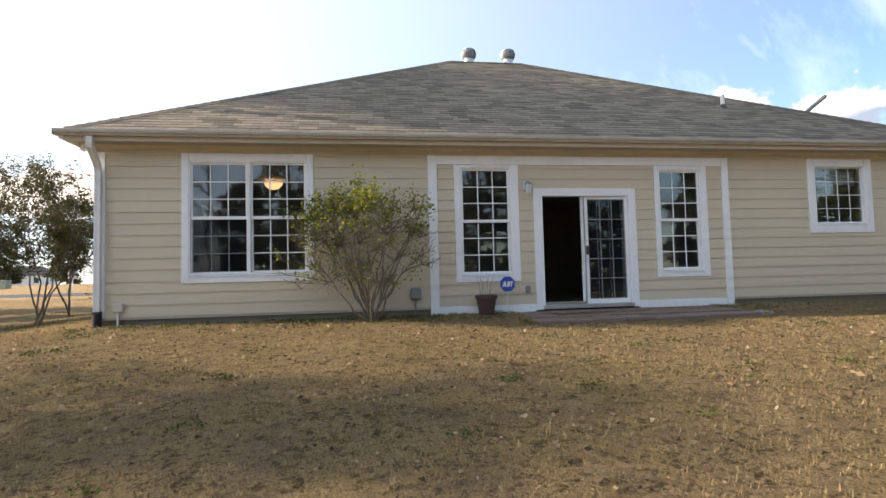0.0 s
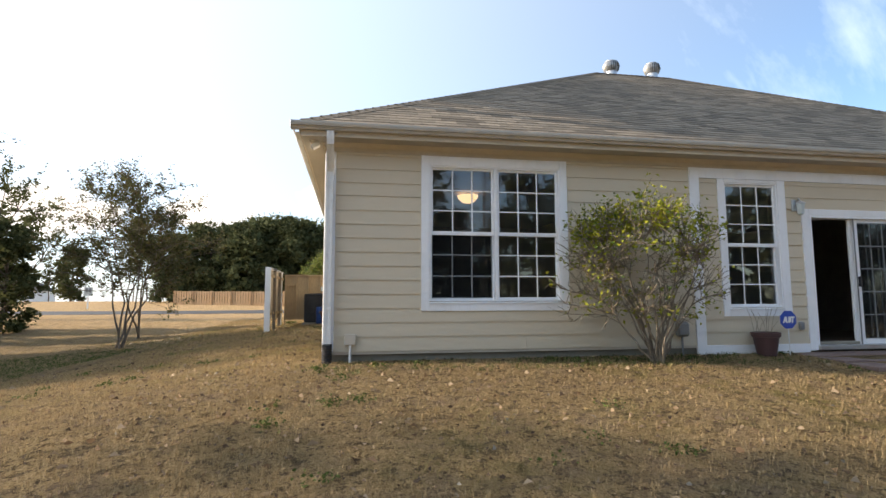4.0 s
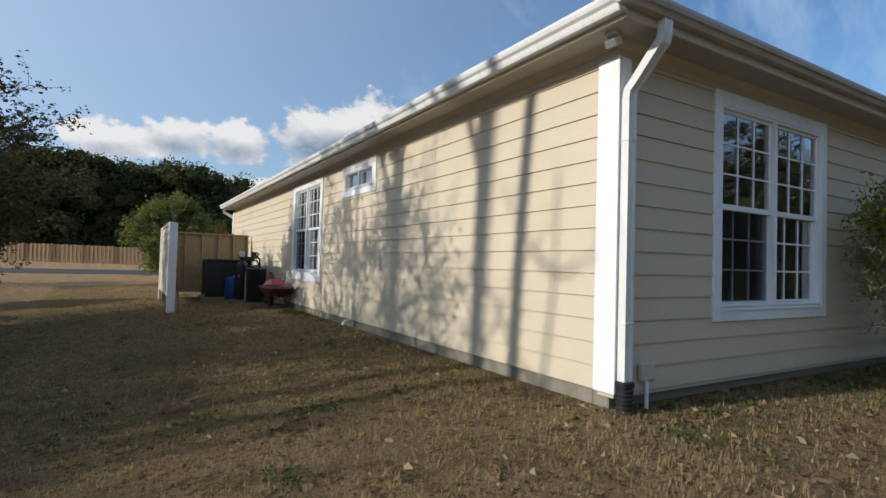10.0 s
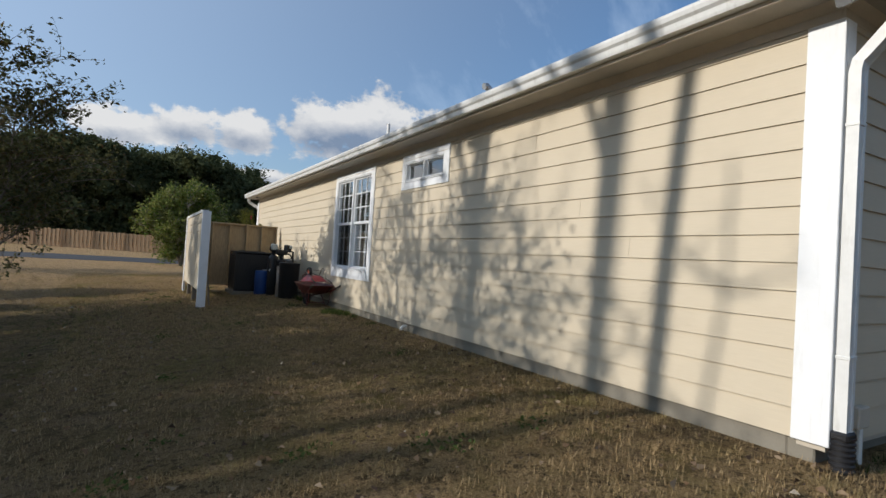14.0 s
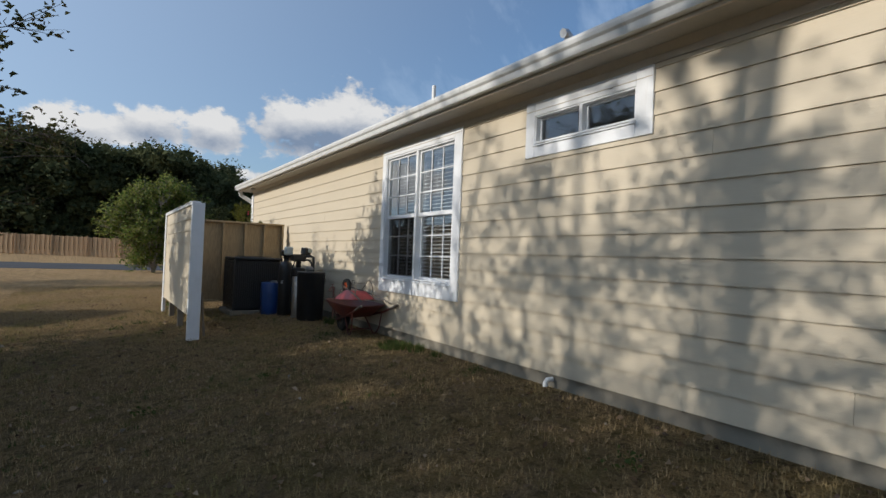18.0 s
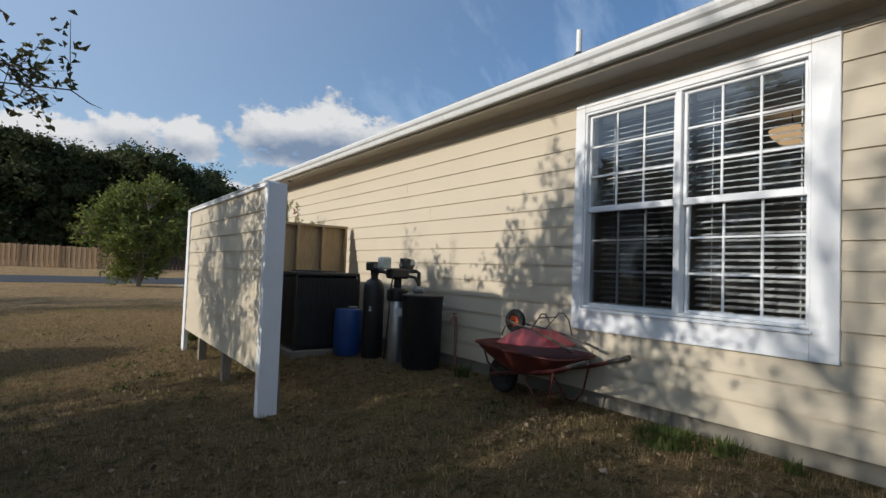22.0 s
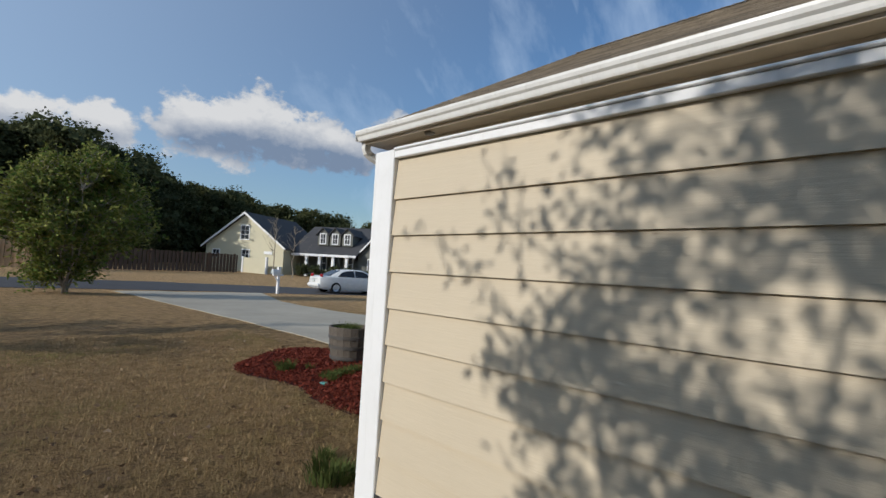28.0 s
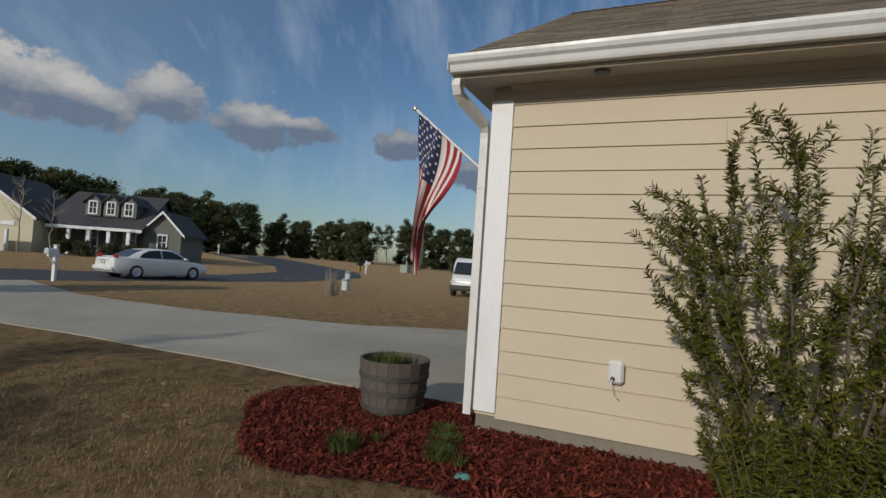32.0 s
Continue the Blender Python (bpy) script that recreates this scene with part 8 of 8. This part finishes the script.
M_UTILITY = plain("utility_green", (0.30, 0.34, 0.27), 0.6, vary=0.1)
for x, y, w, paint, label in ((50, 55, 1.2, M_UTILITY, "green utility transformer box on a pad"), (-42, 68, 1.9, M_UTILITY, "wide pale green transformer box on the verge"), (-26, 75.5, 1.5, M_PALEBOX, "pale cream utility box beside the street")):
    u = thing("transformer_box", at_ground(x, y), label, "utility box", "utility pedestals on the verge")
    Geo().box((-w / 2, -0.5, 0), (w / 2, 0.5, 0.82), 0.05).part("housing", paint, u)
    Geo().box((-w / 2 - 0.04, -0.55, 0.82), (w / 2 + 0.04, 0.52, 1.0), 0.05).part("lid", paint, u)
    Geo().box((-w / 2 - 0.15, -0.65, -0.1), (w / 2 + 0.15, 0.65, 0.04), 0.01).part("pad", M_FOUND, u)
st = thing("street_sign", at_ground(-28.2, 56.0, 20), "plain pale board sign on a white post", "sign")
Geo().box((-0.06, -0.05, -0.1), (0.06, 0.05, 1.35), 0.01).part("post", M_TRIM, st)
Geo().box((-0.36, -0.03, 1.20), (0.36, 0.03, 2.05), 0.02).part("board", M_PALEBOX, st)
Geo().box((-0.22, -0.036, 1.55), (-0.04, -0.031, 1.92)).part("dark_panel", M_GREYBOX, st)
Geo().box((0.04, -0.036, 1.55), (0.22, -0.031, 1.92)).part("dark_panel", M_GREYBOX, st)
dry = thing("dry_ornamental_grass", at_ground(8.9, 36.9), "clump of dry pale ornamental grass stalks", "ornamental grass")
g = Geo()
r3 = np.random.default_rng(6)
for _ in range(46):
    a, l = r3.uniform(0, 6.28), r3.uniform(0.5, 1.1)
    p0 = Vector((r3.normal() * 0.16, r3.normal() * 0.10, 0))
    g.tube([p0, p0 + Vector((math.cos(a) * 0.05, math.sin(a) * 0.05, l * 0.6)), p0 + Vector((math.cos(a) * 0.16, math.sin(a) * 0.16, l))], [0.014, 0.011, 0.004], 4)
g.part("stalks", M_BARK_PALE, dry)


# ---- turf, leaves and weeds ----
rg = np.random.default_rng(101)


def outside_house(x, y):
    return ~((x > HX0 - 0.02) & (x < HX1) & (y > HY0 - 0.02) & (y < HY1 + 0.2)) & ~((x > 2.5) & (x < 6.2) & (y > 7.35) & (y < 8.9)) & ~((x > -3.75) & (y > 26.2)) \
        & ~((((x + 4.25) / 1.3) ** 2 + ((y - 26.85) / 1.4) ** 2 < 1) | ((x > -5.35) & (y > 23.2) & (y < 26.9)))


def blades(name, n, boxes, label, mat, h0, h1, width, lie=1.0, tuft_n=12):
    """Short dead blades strewn over the given stretches of lawn: (x0, x1, y0, y1, share)."""
    xs, ys = [], []
    for x0, x1, y0, y1, share in boxes:
        k = int(n * share)
        xs.append(rg.uniform(x0, x1, k)), ys.append(rg.uniform(y0, y1, k))
    x, y = np.concatenate(xs), np.concatenate(ys)
    ok = outside_house(x, y)
    x, y = x[ok], y[ok]
    # blades stand in small tufts with thin spots between
    r_ = np.abs(rg.normal(0, 0.035, (len(x), tuft_n)))
    a_ = rg.uniform(0, 2 * np.pi, (len(x), tuft_n))
    x, y = (x[:, None] + r_ * np.cos(a_)).ravel(), (y[:, None] + r_ * np.sin(a_)).ravel()
    ok = outside_house(x, y)
    x, y = x[ok], y[ok]
    n = len(x)
    z = height(x, y)
    a = rg.uniform(0, 2 * np.pi, n)
    l = rg.uniform(h0, h1, n)
    t = np.clip(np.abs(rg.normal(0, lie, n)), 0.25, 1.45)
    d = np.stack([np.cos(a) * np.sin(t), np.sin(a) * np.sin(t), np.cos(t)], -1)
    s = np.stack([-np.sin(a), np.cos(a), np.zeros(n)], -1) * (width * rg.uniform(0.6, 1.3, n))[:, None]
    p = np.stack([x, y, z - 0.003], -1)
    tip = p + d * l[:, None]
    v = np.stack([p - s, p + s, tip], 1).reshape(-1, 3)
    return tagged(new(name, raw_mesh(name, mat, v, 3)), label, "grass", kind="stuff")


blades("dry_turf", 50000, [(-5, 8, 1.4, 8.9, 0.32), (-9.2, -4.1, 3.5, 12, 0.21), (-8.6, -4.1, 12, 21, 0.19), (-9.5, -4.1, 21, 31, 0.30), (-14, -8, 6, 30, 0.08)], "short matted straw-coloured winter turf", M_STRAW, 0.022, 0.062, 0.0024, 1.15)


def litter(name, n, boxes, mat, size, label):
    xs, ys = [], []
    for x0, x1, y0, y1, share in boxes:
        k = int(n * share)
        xs.append(rg.uniform(x0, x1, k)), ys.append(rg.uniform(y0, y1, k))
    x, y = np.concatenate(xs), np.concatenate(ys)
    ok = outside_house(x, y)
    x, y = x[ok], y[ok]
    c = np.stack([x, y, height(x, y) + 0.012 + 0.012 * rg.random(len(x))], -1)
    v = leaf_quads(c, size, rg, 0.18, 0.55, 0.3).reshape(len(c), 4, 3)
    v = c[:, None] + (v - c[:, None]) * rg.uniform(0.45, 1.35, (len(c), 1, 1))
    return tagged(new(name, raw_mesh(name, mat, v.reshape(-1, 3), 4)), label, "leaves", kind="stuff")


litter("pale_fallen_leaves", 260, [(-6, 8, 1.0, 8.5, 0.65), (-9, -4.2, 6, 22, 0.35)], M_BARK_PALE, 0.05, "few bleached leaves and chips scattered on the lawn")
litter("fallen_leaves", 4200, [(-6, 8, 1.0, 8.9, 0.6), (-9, -4.2, 6, 22, 0.3), (-9, -4.2, 22, 30, 0.1)], M_DEADLEAF, 0.055, "small dead brown leaves scattered on the lawn")
litter("dark_fallen_leaves", 4000, [(-6, 8, 1.0, 8.9, 0.66), (-9, -4.2, 6, 26, 0.34)], M_LEAF_DRY, 0.046, "dark curled dead leaves scattered on the lawn")
# low green weeds in loose patches
px, py = [], []
for x0, x1, y0, y1, k in ((-5, 7, 2, 8.6, 34), (-8, -4.3, 8, 24, 26), (-4.4, -4.0, 8.2, 8.8, 3), (-3.9, 2.8, 8.2, 8.75, 16)):
    for _ in range(k):
        cxy = rg.uniform(x0, x1), rg.uniform(y0, y1)
        m = rg.integers(14, 60)
        px.append(cxy[0] + rg.normal(0, 0.07, m)), py.append(cxy[1] + rg.normal(0, 0.07, m))
px, py = np.concatenate(px), np.concatenate(py)
ok = outside_house(px, py)
px, py = px[ok], py[ok]
c = np.stack([px, py, height(px, py) + 0.01 + 0.03 * rg.random(len(px))], -1)
tagged(new("low_weeds", raw_mesh("low_weeds", M_WEED, leaf_quads(c, 0.035, rg, 0.6, 0.6), 4)), "small green weeds growing in the dry lawn", "weeds", kind="stuff")
# rough greener grass near the rear wall and by the small tree
blades("green_turf", 3400, [(-4.0, 7, 8.0, 8.85, 0.2), (-9, -4.2, 15, 23, 0.12), (-12, -8, 16, 22, 0.08), (-13.5, -9.5, 12, 18, 0.6)], "sparse green grass in the shade of the house", M_WEED, 0.03, 0.07, 0.0028, 0.7)
